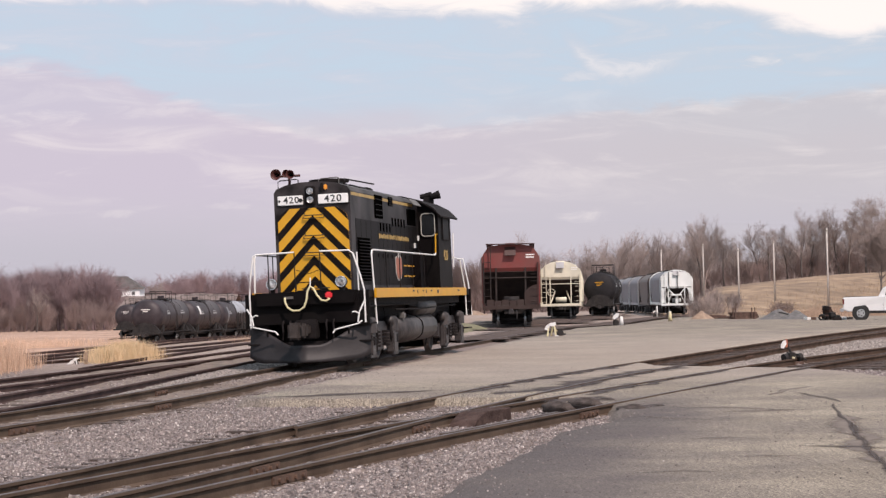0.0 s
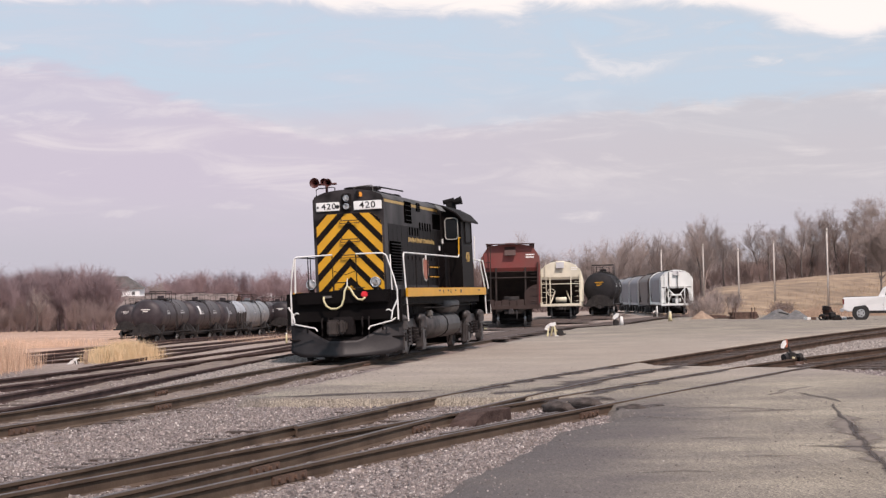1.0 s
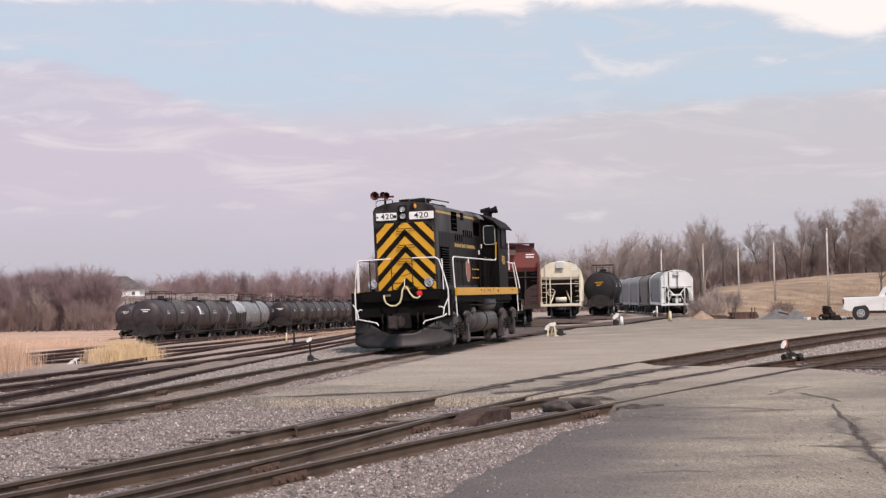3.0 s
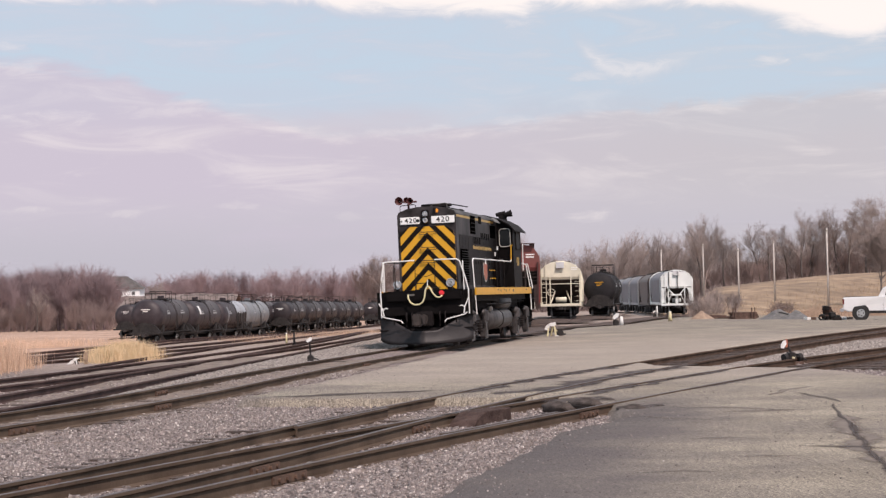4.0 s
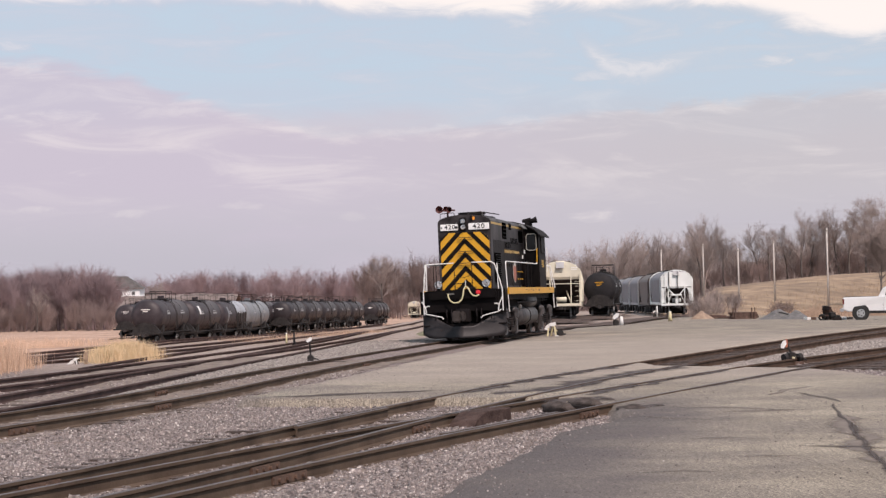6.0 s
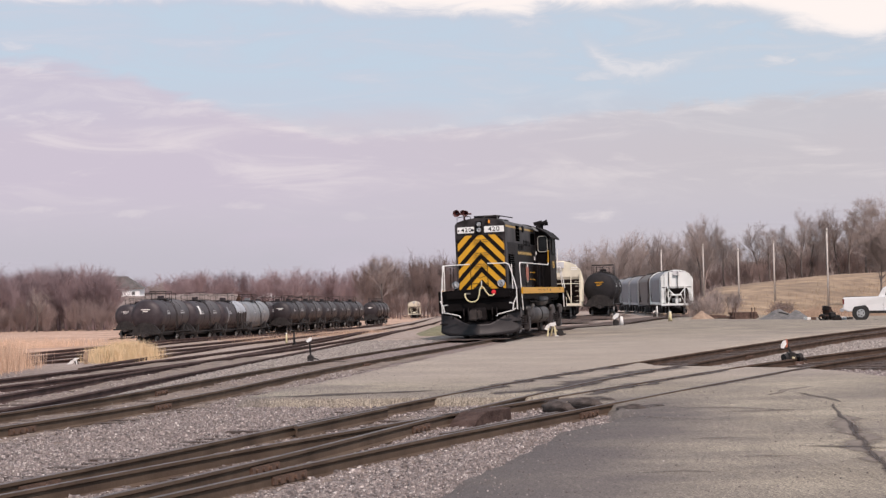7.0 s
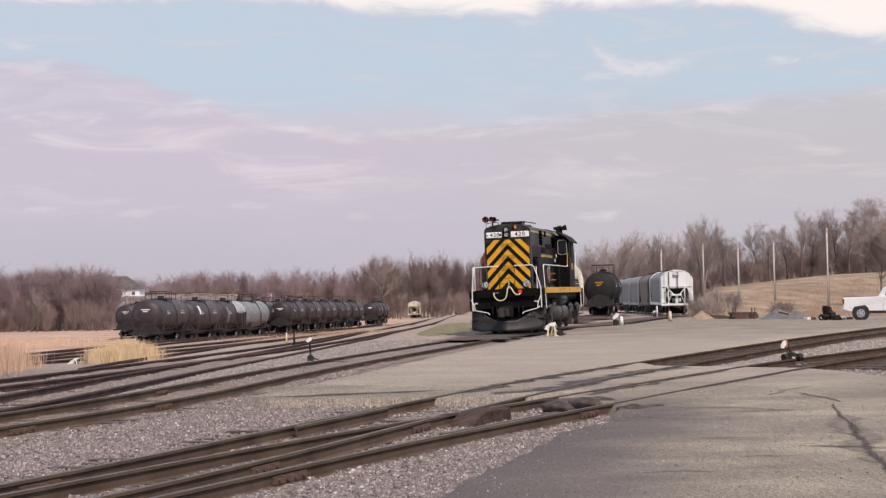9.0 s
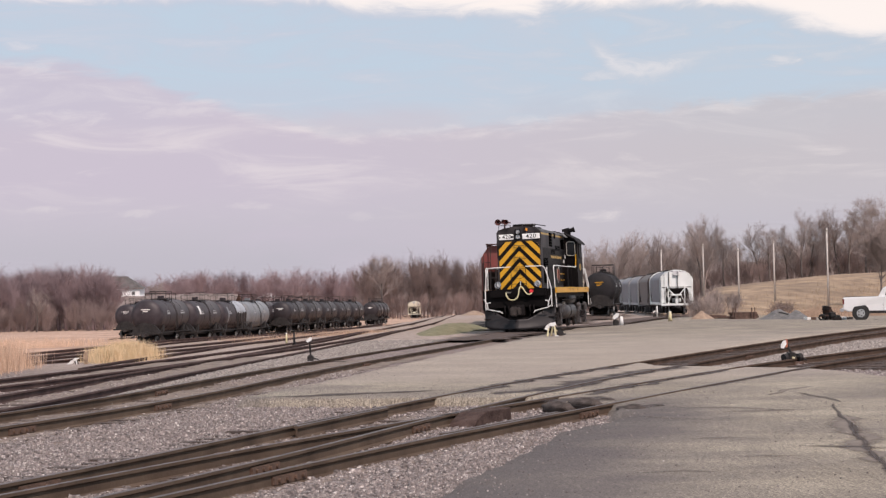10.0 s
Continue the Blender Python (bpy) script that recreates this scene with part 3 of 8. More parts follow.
M["hose"] = material("pale yellow rubber hose", [(0.62, 0.55, 0.3), (0.72, 0.66, 0.42)], 0.5, 6)
M["glass"] = material("dark window glass", [(0.012, 0.014, 0.016), (0.02, 0.022, 0.024)], 0.2, 2, spec=0.25)
M["glass_dark"] = material("grimy cab glass", [(0.006, 0.006, 0.007), (0.014, 0.014, 0.015)], 0.5, 3, spec=0.06)
M["shield_red"] = material("red and orange enamel", [(0.34, 0.09, 0.055), (0.44, 0.15, 0.09)], 0.5, 5)
M["grey_panel"] = material("dusty grey steel", [(0.08, 0.075, 0.07), (0.14, 0.13, 0.12)], 0.6, 3)
M["hood_black"] = material("dusty black hood paint", [(0.0045, 0.0034, 0.0037), (0.0075, 0.0058, 0.006)], 0.42, 1.2, spec=0.03, grime=((0.016, 0.013, 0.0135), 0.8, 0.45), bump=0.06)
# pale patches paint the upper hood's sheen along with its dust
M["hood_dust_sheen"] = material("black hood paint with dust and painted sheen", [(0.008, 0.0068, 0.007), (0.022, 0.019, 0.0195)], 0.45, 1.6, spec=0.1, grime=((0.085, 0.076, 0.079), 0.8, 0.8), bump=0.05)
M["wheel"] = material("steel wheel", [(0.06, 0.05, 0.045), (0.14, 0.12, 0.11)], 0.55, 5, metal=0.4)
M["board_white"] = material("white number board", [(0.8, 0.8, 0.78), (0.84, 0.84, 0.83)], 0.35, 3)
M["number_black"] = material("black number paint", [(0.012, 0.012, 0.012), (0.02, 0.02, 0.02)], 0.5, 3)
M["chevron_black"] = material("brownish black chevron paint", [(0.007, 0.0048, 0.004), (0.013, 0.0092, 0.0078)], 0.5, 3, spec=0.1)
M["plow"] = material("scuffed black plow steel", [(0.017, 0.0155, 0.0165), (0.036, 0.0325, 0.034)], 0.5, 1.6, spec=0.22, grime=((0.05, 0.043, 0.043), 0.7, 0.45), bump=0.1)


def clip_poly(poly, a, b, c):
    """Keep the side of a polygon where a*x + b*z + c >= 0."""
    out = []
    for i, p in enumerate(poly):
        q = poly[(i + 1) % len(poly)]
        dp, dq = a * p[0] + b * p[1] + c, a * q[0] + b * q[1] + c
        if dp >= 0:
            out.append(p)
        if dp * dq < 0:
            t = dp / (dp - dq)
            out.append((p[0] + (q[0] - p[0]) * t, p[1] + (q[1] - p[1]) * t))
    return out


def plate(poly, y, depth):
    """A thin plate over an (x, z) outline, its face at y towards the camera."""
    return prism(bmesh.new(), poly, y, y + depth)


def text_mesh(body, size, mat, name):
    cu = bpy.data.curves.new(name, "FONT")
    cu.body, cu.size, cu.extrude, cu.align_x, cu.align_y, cu.resolution_u = body, size, 0.004, "CENTER", "CENTER", 3
    cu.offset, cu.space_character = 0.009 * size, 1.14
    tmp = new("tmp", cu)
    me = bpy.data.meshes.new_from_object(tmp)
    bpy.data.objects.remove(tmp)
    bpy.data.curves.remove(cu)
    me.name = name
    me.materials.clear()
    me.materials.append(mat)
    return me


def ring(bm, c, r0, r1, y0, y1, n=20):
    """A lathe-like barrel round the y axis: radius r0 at y0 (front), r1 at y1."""
    rod(bm, (c[0], y0, c[1]), (c[0], y1, c[1]), r0, n, r1)
    return bm


def lamp(parent, name, x, y, z, r, label):
    can = part(name, ring(bmesh.new(), (x, z), r, r * 0.9, y - 0.02, y + 0.16), M["sooty"], parent, label, True)
    rim = bmesh.new()
    prev = None
    for k in range(25):
        a = 2 * math.pi * k / 24
        ca, sa = math.cos(a), math.sin(a)
        cur = [rim.verts.new((x + ca * q, yy, z + sa * q)) for q, yy in ((r * 1.0, y - 0.02), (r * 1.0, y - 0.05), (r * 0.86, y - 0.055), (r * 0.8, y - 0.03))]
        if prev:
            for i in range(3):
                rim.faces.new((prev[i], cur[i], cur[i + 1], prev[i + 1]))
        prev = cur
    part("rim", rim, M["chrome"], can, "polished rim", True)
    g = bmesh.new()
    bmesh.ops.create_uvsphere(g, u_segments=18, v_segments=9, radius=r * 0.82, matrix=Matrix.Translation((x, y - 0.02, z)) @ Matrix.Diagonal((1, 0.3, 1, 1)))
    part("lens", g, M["lens"], can, "glass lens with painted dark and bright reflections", True)
    return can


FRONT = {"end_plate", "buffer_beam", "lamp_bracket", "ditch_light", "brake_hose", "hose_hook", "lantern", "bracket", "uncoupling_lever", "grab_iron", "air_hose", "coupler_pocket", "coupler", "coupler_knuckle", "snow_plow", "plow_brace", "chain", "drop_step", "step_well"}


def locomotive():
    L = thing("locomotive", Matrix(), "black diesel road switcher with yellow chevron hood end", "locomotive")
    H = 0.94

    # underframe and platform
    part("platform", newbox(-1.46, 1.46, -1.0, 14.75, 1.58, 1.76, bevel=0.015), M["black"], L)
    for sx in (-1, 1):
        s = part("sill", newbox(sx * 1.5 - 0.03, sx * 1.5 + 0.03, -0.2, 13.72, 1.565, 1.80, bevel=0.008), M["yellow"], L, "orange-yellow side sill")
        if sx > 0:
            for k, (y, w) in enumerate([(4.6, 0.28), (5.3, 0.1), (6.1, 0.22), (6.6, 0.12), (7.4, 0.2), (8.4, 0.26), (12.0, 0.35)]):
                part("marking", newbox(1.528, 1.536, y, y + w, 1.70 - 0.05 * (k % 2), 1.74), M["number_black"], s)
    part("centre_sill", newbox(-0.5, 0.5, -1.0, 14.6, 1.2, 1.585, bevel=0.02), M["sooty"], L)

    # long hood with crowned roof
    crown = [(-H, 1.76), (-H, 4.18), (-H + 0.06, 4.28), (-0.62, 4.38), (-0.25, 4.43), (0.25, 4.43), (0.62, 4.38), (H - 0.06, 4.28), (H, 4.18), (H, 1.76)]
    hood = part("long_hood", prism(bmesh.new(), crown, 0, 9.1), M["hood_dust_sheen"], L, "dusty black hood")
    # hood side doors with seams, latches and louvers on both sides
    for sx in (-1, 1):
        y = 0.5
        n = 0
        while y < 8.6:
            w = 0.62 if n != 3 else 0.9
            bm = newbox(sx * H - 0.012, sx * H + 0.009, y, y + w - 0.018, 1.9, 3.52, bevel=0.004)
            d = part("hood_door", bm, M["hood_black"], L)
            lat = newbox(sx * (H + 0.012) - 0.012, sx * (H + 0.012) + 0.02, y + w - 0.14, y + w - 0.08, 2.6, 2.7)
            part("latch", lat, M["sooty"], d)
            y += w
            n += 1
        # louvered shutter near the hood end
        lv = part("louver_panel", newbox(sx * (H + 0.016) - 0.012, sx * (H + 0.016) + 0.012, 0.62, 2.1, 2.0, 3.06), M["void"], L)
        for k in range(13):
            z = 2.05 + k * 0.078
            part("slat", newbox(-0.03, 0.03, 0.66, 2.06, -0.004, 0.004, m=Matrix.Translation((sx * (H + 0.04), 0, z)) @ Matrix.Rotation(sx * 0.6, 4, "Y")), M["hood_black"], lv)
        # upper yellow stripe
        part("stripe", newbox(sx * (H + 0.004) - 0.004, sx * (H + 0.004) + 0.004, 0.12, 8.3, 4.075, 4.15), M["stripe"], hood, "dull gold painted stripe")
        # intake openings with frames
        for y0, y1, z0, z1 in ((2.9, 3.9, 3.6, 4.2), (4.75, 5.3, 3.98, 4.22)):
            f = part("intake", newbox(sx * (H + 0.012) - 0.012, sx * (H + 0.012) + 0.014, y0, y1, z0, z1, bevel=0.01), M["void"], L)
            for k in range(4):
                zz = z0 + (k + 0.6) * (z1 - z0) / 4.4
                part("grille_bar", newbox(sx * (H + 0.03) - 0.006, sx * (H + 0.03) + 0.006, y0 + 0.03, y1 - 0.03, zz - 0.008, zz + 0.008), M["black"], f)
        # vent slots
        for k in range(9):
            part("vent_slot", newbox(sx * (H + 0.006) - 0.006, sx * (H + 0.006) + 0.008, 3.5 + k * 0.42, 3.66 + k * 0.42, 3.28 + 0.18 * (k > 3), 3.5 + 0.18 * (k > 3)), M["void"], hood)
        # open hatch by the cab
        part("hatch", newbox(-0.01, 0.01, 7.5, 8.6, -0.24, 0.0, m=Matrix.Translation((sx * (H + 0.05), 0, 4.27)) @ Matrix.Rotation(-sx * 0.75, 4, "Y")), M["grey_panel"], L, "open grey hatch flap")
        part("hatch_opening", newbox(sx * (H + 0.006) - 0.006, sx * (H + 0.006) + 0.006, 7.4, 8.7, 3.55, 4.0), M["void"], L)
        # railroad name as plain bars
        y = 3.3
        for n_bars in (7, 4, 1, 9):
            for k in range(n_bars):
                part("lettering", newbox(sx * (H + 0.02) - 0.003, sx * (H + 0.02) + 0.003, y, y + 0.13, 3.09 + 0.02 * (k % 2), 3.22 - 0.015 * (k % 3)), M["stripe"], hood)
                y += 0.185
            y += 0.1
    # battery box with yellow latch bars
    part("battery_box", newbox(0.9, 1.16, 8.0, 9.02, 1.8, 2.85, bevel=0.02), M["hood_black"], L)
    for z in (2.12, 2.4):
        for k in range(3):
            part("latch_bar", newbox(0.99, 1.01, 6.4 + k * 0.55, 6.75 + k * 0.55, z, z + 0.035), M["yellow"], L)
    # emblem, a plain shield
    sh = [(0.0, 0.55), (0.22, 0.62), (0.4, 0.55), (0.4, 0.2), (0.32, 0.05), (0.2, 0.0), (0.08, 0.05), (0.0, 0.2)]
    part("emblem_border", prism_x(bmesh.new(), [(5.83 + (a - 0.2) * 2.2, 2.36 + (b - 0.31) * 1.16) for a, b in sh], 0.954, 0.964), M["frame_cream"], L, "pale shield border")
    part("emblem", prism_x(bmesh.new(), [(5.45 + a * 1.9, 2.05 + b) for a, b in sh], 0.958, 0.972), M["shield_red"], L, "red shield emblem")
    part("emblem_top", newbox(0.972, 0.978, 5.72, 5.98, 2.62, 2.8), M["white"], L)
    for y, z in ((8.85, 3.15), (8.25, 2.93)):
        part("marker_plate", newbox(0.955, 0.985, y, y + 0.14, z, z + 0.14), M["white"], L)

    # hood end: yellow field with black chevrons, boards, headlight
    field = [(-0.86, 1.8), (-0.86, 3.5), (-0.83, 3.62), (-0.74, 3.7), (-0.6, 3.8), (0.6, 3.8), (0.76, 3.7), (0.84, 3.62), (0.88, 3.45), (0.88, 1.8)]
    end = part("hood_end", plate(field, -0.012, 0.012), M["yellow"], L, "yellow hood end panel")
    for apex in (4.6, 4.11, 3.62, 3.135, 2.645, 2.155):
        for sx in (-1, 1):
            arm = [(0, apex - 0.22), (0, apex), (sx * 0.95, apex - 0.95 * 1.04), (sx * 0.95, apex - 0.22 - 0.95 * 1.04)]
            for i in range(len(field)):
                p, q = field[i], field[(i + 1) % len(field)]
                arm = clip_poly(arm, (q[1] - p[1]), -(q[0] - p[0]), -(q[1] - p[1]) * p[0] + (q[0] - p[0]) * p[1]) if arm else arm
            if len(arm) > 2:
                part("chevron_band", plate(arm, -0.017, 0.004), M["chevron_black"], end, "black chevron band")
    part("door_seam", newbox(-0.34, 0.36, -0.0185, -0.012, 1.85, 1.87), M["number_black"], end)
    for z in (3.62, 3.13, 2.72):
        bm = bmesh.new()
        pipe(bm, [(-0.2, 0, z + 0.06), (-0.18, -0.1, z), (0.24, -0.1, z), (0.26, 0, z + 0.06)], 0.013)
        pipe(bm, [(-0.24, 0, z - 0.02), (-0.22, -0.08, z - 0.07), (0.28, -0.08, z - 0.07), (0.3, 0, z - 0.02)], 0.011)
        part("hood_rung", bm, M["number_black"], L)
    for sx, x0, x1 in ((1, 0.16, 0.9), (-1, -0.84, -0.22)):
        b = part("number_board", newbox(x0, x1, -0.05, 0.02, 3.885, 4.115, bevel=0.012), M["board_white"], L, "white board with black number 420")
        t = text_mesh("420", 0.235 if sx > 0 else 0.215, M["number_black"], "number")
        part("number", t, None, b, at=Matrix.Translation(((x0 + x1) / 2 + (0 if sx > 0 else 0.03), -0.053, 4.0)) @ Matrix.Rotation(math.pi / 2, 4, "X") @ Matrix.Diagonal((1.12, 1, 1, 1)))
        if sx < 0:
            # two dark discs at the ends of the left board
            for cx, r in ((x1 - 0.05, 0.05), (x0 + 0.045, 0.028)):
                part("blotch", rod(bmesh.new(), (cx, -0.056, 3.99), (cx, -0.04, 3.99), r, 12), M["number_black"], b, "dark round blob")
    part("headlight_box", newbox(-0.16, 0.1, -0.07, 0.05, 3.86, 4.33, bevel=0.03), M["sooty"], L)
    for z in (4.2, 3.99):
        lamp(L, "headlight", -0.02, -0.08, z, 0.082, "sealed beam headlight")
    part("class_light", newbox(0.31, 0.39, -0.055, 0.04, 4.22, 4.35, bevel=0.02), M["amber"], L, "amber class light")
    part("class_light_visor", newbox(0.24, 0.3, -0.09, 0.04, 4.2, 4.38, bevel=0.01), M["sooty"], L)

    # roof gear: horns, hoops, antenna
    bm = bmesh.new()
    rod(bm, (-0.62, 0.35, 4.35), (-0.62, 0.35, 4.62), 0.035)
    rod(bm, (-0.9, 0.35, 4.62), (-0.35, 0.35, 4.62), 0.03)
    horn = part("horn", bm, M["red_horn"], L, "three-chime air horn in faded red", True)
    for x, yy, r, z in ((-0.84, -0.12, 0.135, 4.64), (-0.62, 0.02, 0.1, 4.66), (-0.5, -0.08, 0.11, 4.63)):
        b = bmesh.new()
        prof = [(0.45, 0.028), (0.3, 0.032), (0.15, 0.05), (0.06, 0.08), (0.0, 1.0 * r), (0.005, r * 0.93), (0.08, 0.06), (0.18, 0.03)]
        prev = None
        for k in range(17):
            a = 2 * math.pi * k / 16
            cur = [b.verts.new((x + math.cos(a) * rr, yy + d, z + math.sin(a) * rr)) for d, rr in prof]
            if prev:
                for i in range(len(prof) - 1):
                    b.faces.new((prev[i], prev[i + 1], cur[i + 1], cur[i]))
            prev = cur
        part("bell", b, M["red_horn"], horn, smooth=True)
    for x in (-0.86, 0.15):
        bm = pipe(bmesh.new(), [(x, 0.15, 4.3), (x, 0.15, 4.47), (x + 0.06, 0.16, 4.5), (x + 0.45, 0.16, 4.52), (x + 0.5, 0.16, 4.5), (x + 0.5, 0.15, 4.32)], 0.014)
        part("roof_grab", bm, M["number_black"] if x < 0 else M["grey_panel"], L)
    part("antenna", pipe(bmesh.new(), [(0.55, 1.2, 4.38), (0.55, 1.2, 4.5), (0.55, 1.4, 4.54), (0.62, 4.6, 4.56)], 0.02), M["sooty"], L)
    part("exhaust_stack", newbox(-0.25, 0.25, 5.6, 6.3, 4.4, 4.55, bevel=0.03), M["sooty"], L)
    for y in (1.0, 2.3, 3.4):
        part("roof_hatch", newbox(-0.5, 0.5, y, y + 0.9, 4.40, 4.455, bevel=0.02), M["hood_black"], L)
    part("radiator_fan", ring(bmesh.new(), (0, 0), 0.5, 0.5, 0, 0.08, 24), M["sooty"], L, at=Matrix.Translation((0, 2.0, 4.5)) @ Matrix.Rotation(math.pi / 2, 4, "X"))

    # cab with arched roof
    W = 1.52
    cab_wall = [(-W, 1.78), (-W, 3.92), (-1.2, 4.18), (-0.7, 4.36), (0, 4.43), (0.7, 4.36), (1.2, 4.18), (W, 3.92), (W, 1.78)]
    cab = part("cab", prism(bmesh.new(), cab_wall, 9.1, 11.25), M["black"], L, "black cab")
    roof = bmesh.new()
    arc = [(-1.62, 3.84), (-1.4, 4.08), (-1.05, 4.28), (-0.55, 4.43), (0, 4.48), (0.55, 4.43), (1.05, 4.28), (1.4, 4.08), (1.62, 3.84)]
    prism(roof, arc + [(x, z - 0.05) for x, z in reversed(arc)], 8.95, 12.0)
    part("cab_roof", roof, M["sooty"], L)
    for sx in (-1, 1):
        x0, x1 = sorted((sx * 1.05, sx * 1.42))
        w = part("cab_end_window", newbox(x0, x1, 9.06, 9.11, 3.3, 3.88, bevel=0.01), M["glass"], cab, "dark cab window in a pale rubber frame")
        fr = bmesh.new()
        cc = [(x1 - 0.09, 3.81, 0), (x0 + 0.09, 3.81, 1), (x0 + 0.09, 3.37, 2), (x1 - 0.09, 3.37, 3)]
        loop = [(cx + 0.1 * math.cos(math.pi / 2 * (q + k / 5)), 9.055, cz + 0.1 * math.sin(math.pi / 2 * (q + k / 5))) for cx, cz, q in cc for k in range(6)]
        pipe(fr, loop + loop[:1], 0.015)
        part("window_frame", fr, M["frame_cream"], w)
        w = part("cab_side_window", newbox(sx * W - 0.015, sx * W + 0.015, 9.75, 10.85, 3.2, 3.82, bevel=0.01), M["glass_dark"], cab)
        part("window_frame", pipe(bmesh.new(), [(sx * (W + 0.02), a, b) for a, b in ((9.72, 3.17), (9.72, 3.85), (10.88, 3.85), (10.88, 3.17), (9.72, 3.17))], 0.022), M["white"] if sx < 0 else M["sooty"], w)
        part("cab_number", text_mesh("420", 0.42, M["stripe"], "cab_number"), None, cab, "yellow number 420", at=Matrix.Translation((sx * (W + 0.004), 10.2, 2.72)) @ Matrix.Rotation(sx * math.pi / 2, 4, "Z") @ Matrix.Rotation(math.pi / 2, 4, "X"))
    part("roof_beacon", rod(bmesh.new(), (0.6, 11.6, 4.52), (0.95, 11.6, 4.56), 0.07, 12, 0.1), M["sooty"], L)
    part("roof_beacon", rod(bmesh.new(), (0.95, 11.5, 4.5), (1.2, 11.5, 4.56), 0.08, 12, 0.13), M["sooty"], L)
    part("beacon_bracket", newbox(0.7, 1.0, 11.5, 11.65, 4.2, 4.5, bevel=0.02), M["sooty"], L)
    # low short hood
    part("short_hood", prism(bmesh.new(), [(-0.94, 1.76), (-0.94, 2.9), (-0.6, 3.02), (0.6, 3.02), (0.94, 2.9), (0.94, 1.76)], 11.25, 13.9), M["black"], L)

    # handrails
    def rail_pipe(name, pts, r=0.022, mat="white", label="white handrail"):
        return part(name, pipe(bmesh.new(), pts, r), M[mat], L, label)
    e = -1.0
    rail_pipe("handrail", [(-1.38, e, 0.95), (-1.38, e, 1.75), (-1.34, e, 2.2), (-1.26, e, 2.66), (-1.2, e, 2.70), (-0.26, e, 2.72)])
    rail_pipe("handrail", [(1.4, e, 1.0), (1.4, e, 1.75), (1.32, e, 2.1), (1.16, e, 2.64), (1.06, e, 2.71), (0.36, e, 2.72)])
    for x in (-1.26, 1.26):
        rail_pipe("handrail_post", [(x, e + 0.03, 1.75), (x * 0.99, e + 0.03, 2.66)], 0.018)
    for x in (-0.9, -0.26, 0.36):
        rail_pipe("handrail_post", [(x, e, 1.75), (x, e, 2.72)], 0.014, "sooty", "black post")
    rail_pipe("chain", [(-0.26, e, 2.3), (0.05, e, 2.2), (0.36, e, 2.3)], 0.01, "sooty", "sagging chain")
    rail_pipe("drop_step", [(-0.26, e - 0.02, 2.0), (0.36, e - 0.02, 2.0), (0.36, e - 0.02, 1.8), (-0.26, e - 0.02, 1.8), (-0.26, e - 0.02, 2.0)], 0.016, "sooty", "black folding step")
    for sx in (-1, 1):
        rail_pipe("handrail", [(sx * 1.5, -0.14, 0.95), (sx * 1.47, -0.16, 1.8), (sx * 1.44, -0.17, 2.62), (sx * 1.44, -0.1, 2.70), (sx * 1.44, 0.1, 2.72), (sx * 1.44, 8.8, 2.72), (sx * 1.45, 8.9, 2.78)])
        rail_pipe("handrail", [(sx * 1.45, 8.9, 2.76), (sx * 1.46, 8.95, 3.3), (sx * 1.5, 9.3, 3.33)], 0.02, "yellow", "yellow grab rail")
        for y in (1.6, 3.4, 5.2, 7.0):
            rail_pipe("handrail_post", [(sx * 1.44, y, 1.78), (sx * 1.44, y, 2.71)], 0.014, "sooty", "black post")
        rail_pipe("handrail", [(sx * 1.5, 13.75, 0.95), (sx * 1.48, 13.75, 1.8), (sx * 1.38, 13.6, 2.65), (sx * 1.3, 12.2, 2.75)])
        rail_pipe("handrail", [(sx * 1.5, 14.75, 0.95), (sx * 1.44, 14.75, 1.9), (sx * 1.3, 14.75, 2.7), (sx * 0.6, 14.75, 2.75)])
        rail_pipe("cab_grab", [(sx * 1.56, 11.3, 2.4), (sx * 1.58, 11.3, 3.4)], 0.02)
        rail_pipe("cab_grab", [(sx * 1.3, 11.95, 2.3), (sx * 1.3, 11.95, 3.35)], 0.02)

    # end: steps, end plate, ditch lamps, hoses, coupler, plow
    for ye, d in ((-1.12, 1), (14.75, -1)):
        for sx in (-1, 1):
            x0, x1 = sorted((sx * 1.0, sx * 1.5))
            y0, y1 = sorted((ye, ye + d * 0.9))
            st = part("step_well", newbox(min(sx * 1.0, sx * 0.96), max(sx * 1.0, sx * 0.96), y0, y1, 0.75, 1.75), M["black"], L)
            for z in (0.55, 0.95, 1.35):
                part("step", newbox(x0, x1, y0 + 0.1, y1, z, z + 0.04, bevel=0.008), M["sooty"], st)
            part("step_riser", newbox(x0, x1, min(ye, ye + d * 0.03), max(ye, ye + d * 0.03), 0.95, 1.76), M["black"], st)
    part("end_plate", newbox(-1.26, 1.26, -1.17, -1.12, 1.02, 1.78, bevel=0.012), M["black"], L)
    part("buffer_beam", newbox(-1.2, 1.2, -1.3, -1.17, 1.45, 1.72, bevel=0.03), M["black"], L)
    for x in (-0.84, 0.84):
        part("lamp_bracket", newbox(x - 0.05, x + 0.05, -1.08, -0.96, 1.76, 1.88), M["sooty"], L)
        lamp(L, "ditch_light", x, -1.08, 1.98, 0.135, "round chrome ditch light")
    pts = [(-0.42, 1.66), (-0.42, 1.55), (-0.36, 1.42), (-0.24, 1.34), (-0.08, 1.34), (0.04, 1.42), (0.1, 1.58), (0.13, 1.78), (0.2, 1.9), (0.28, 1.84), (0.36, 1.68), (0.46, 1.56), (0.58, 1.54), (0.66, 1.6)]
    part("brake_hose", pipe(bmesh.new(), [(x - 0.05, -1.36, z) for x, z in pts], 0.026, 8), M["hose"], L, "pale yellow hose slung over the end", True)
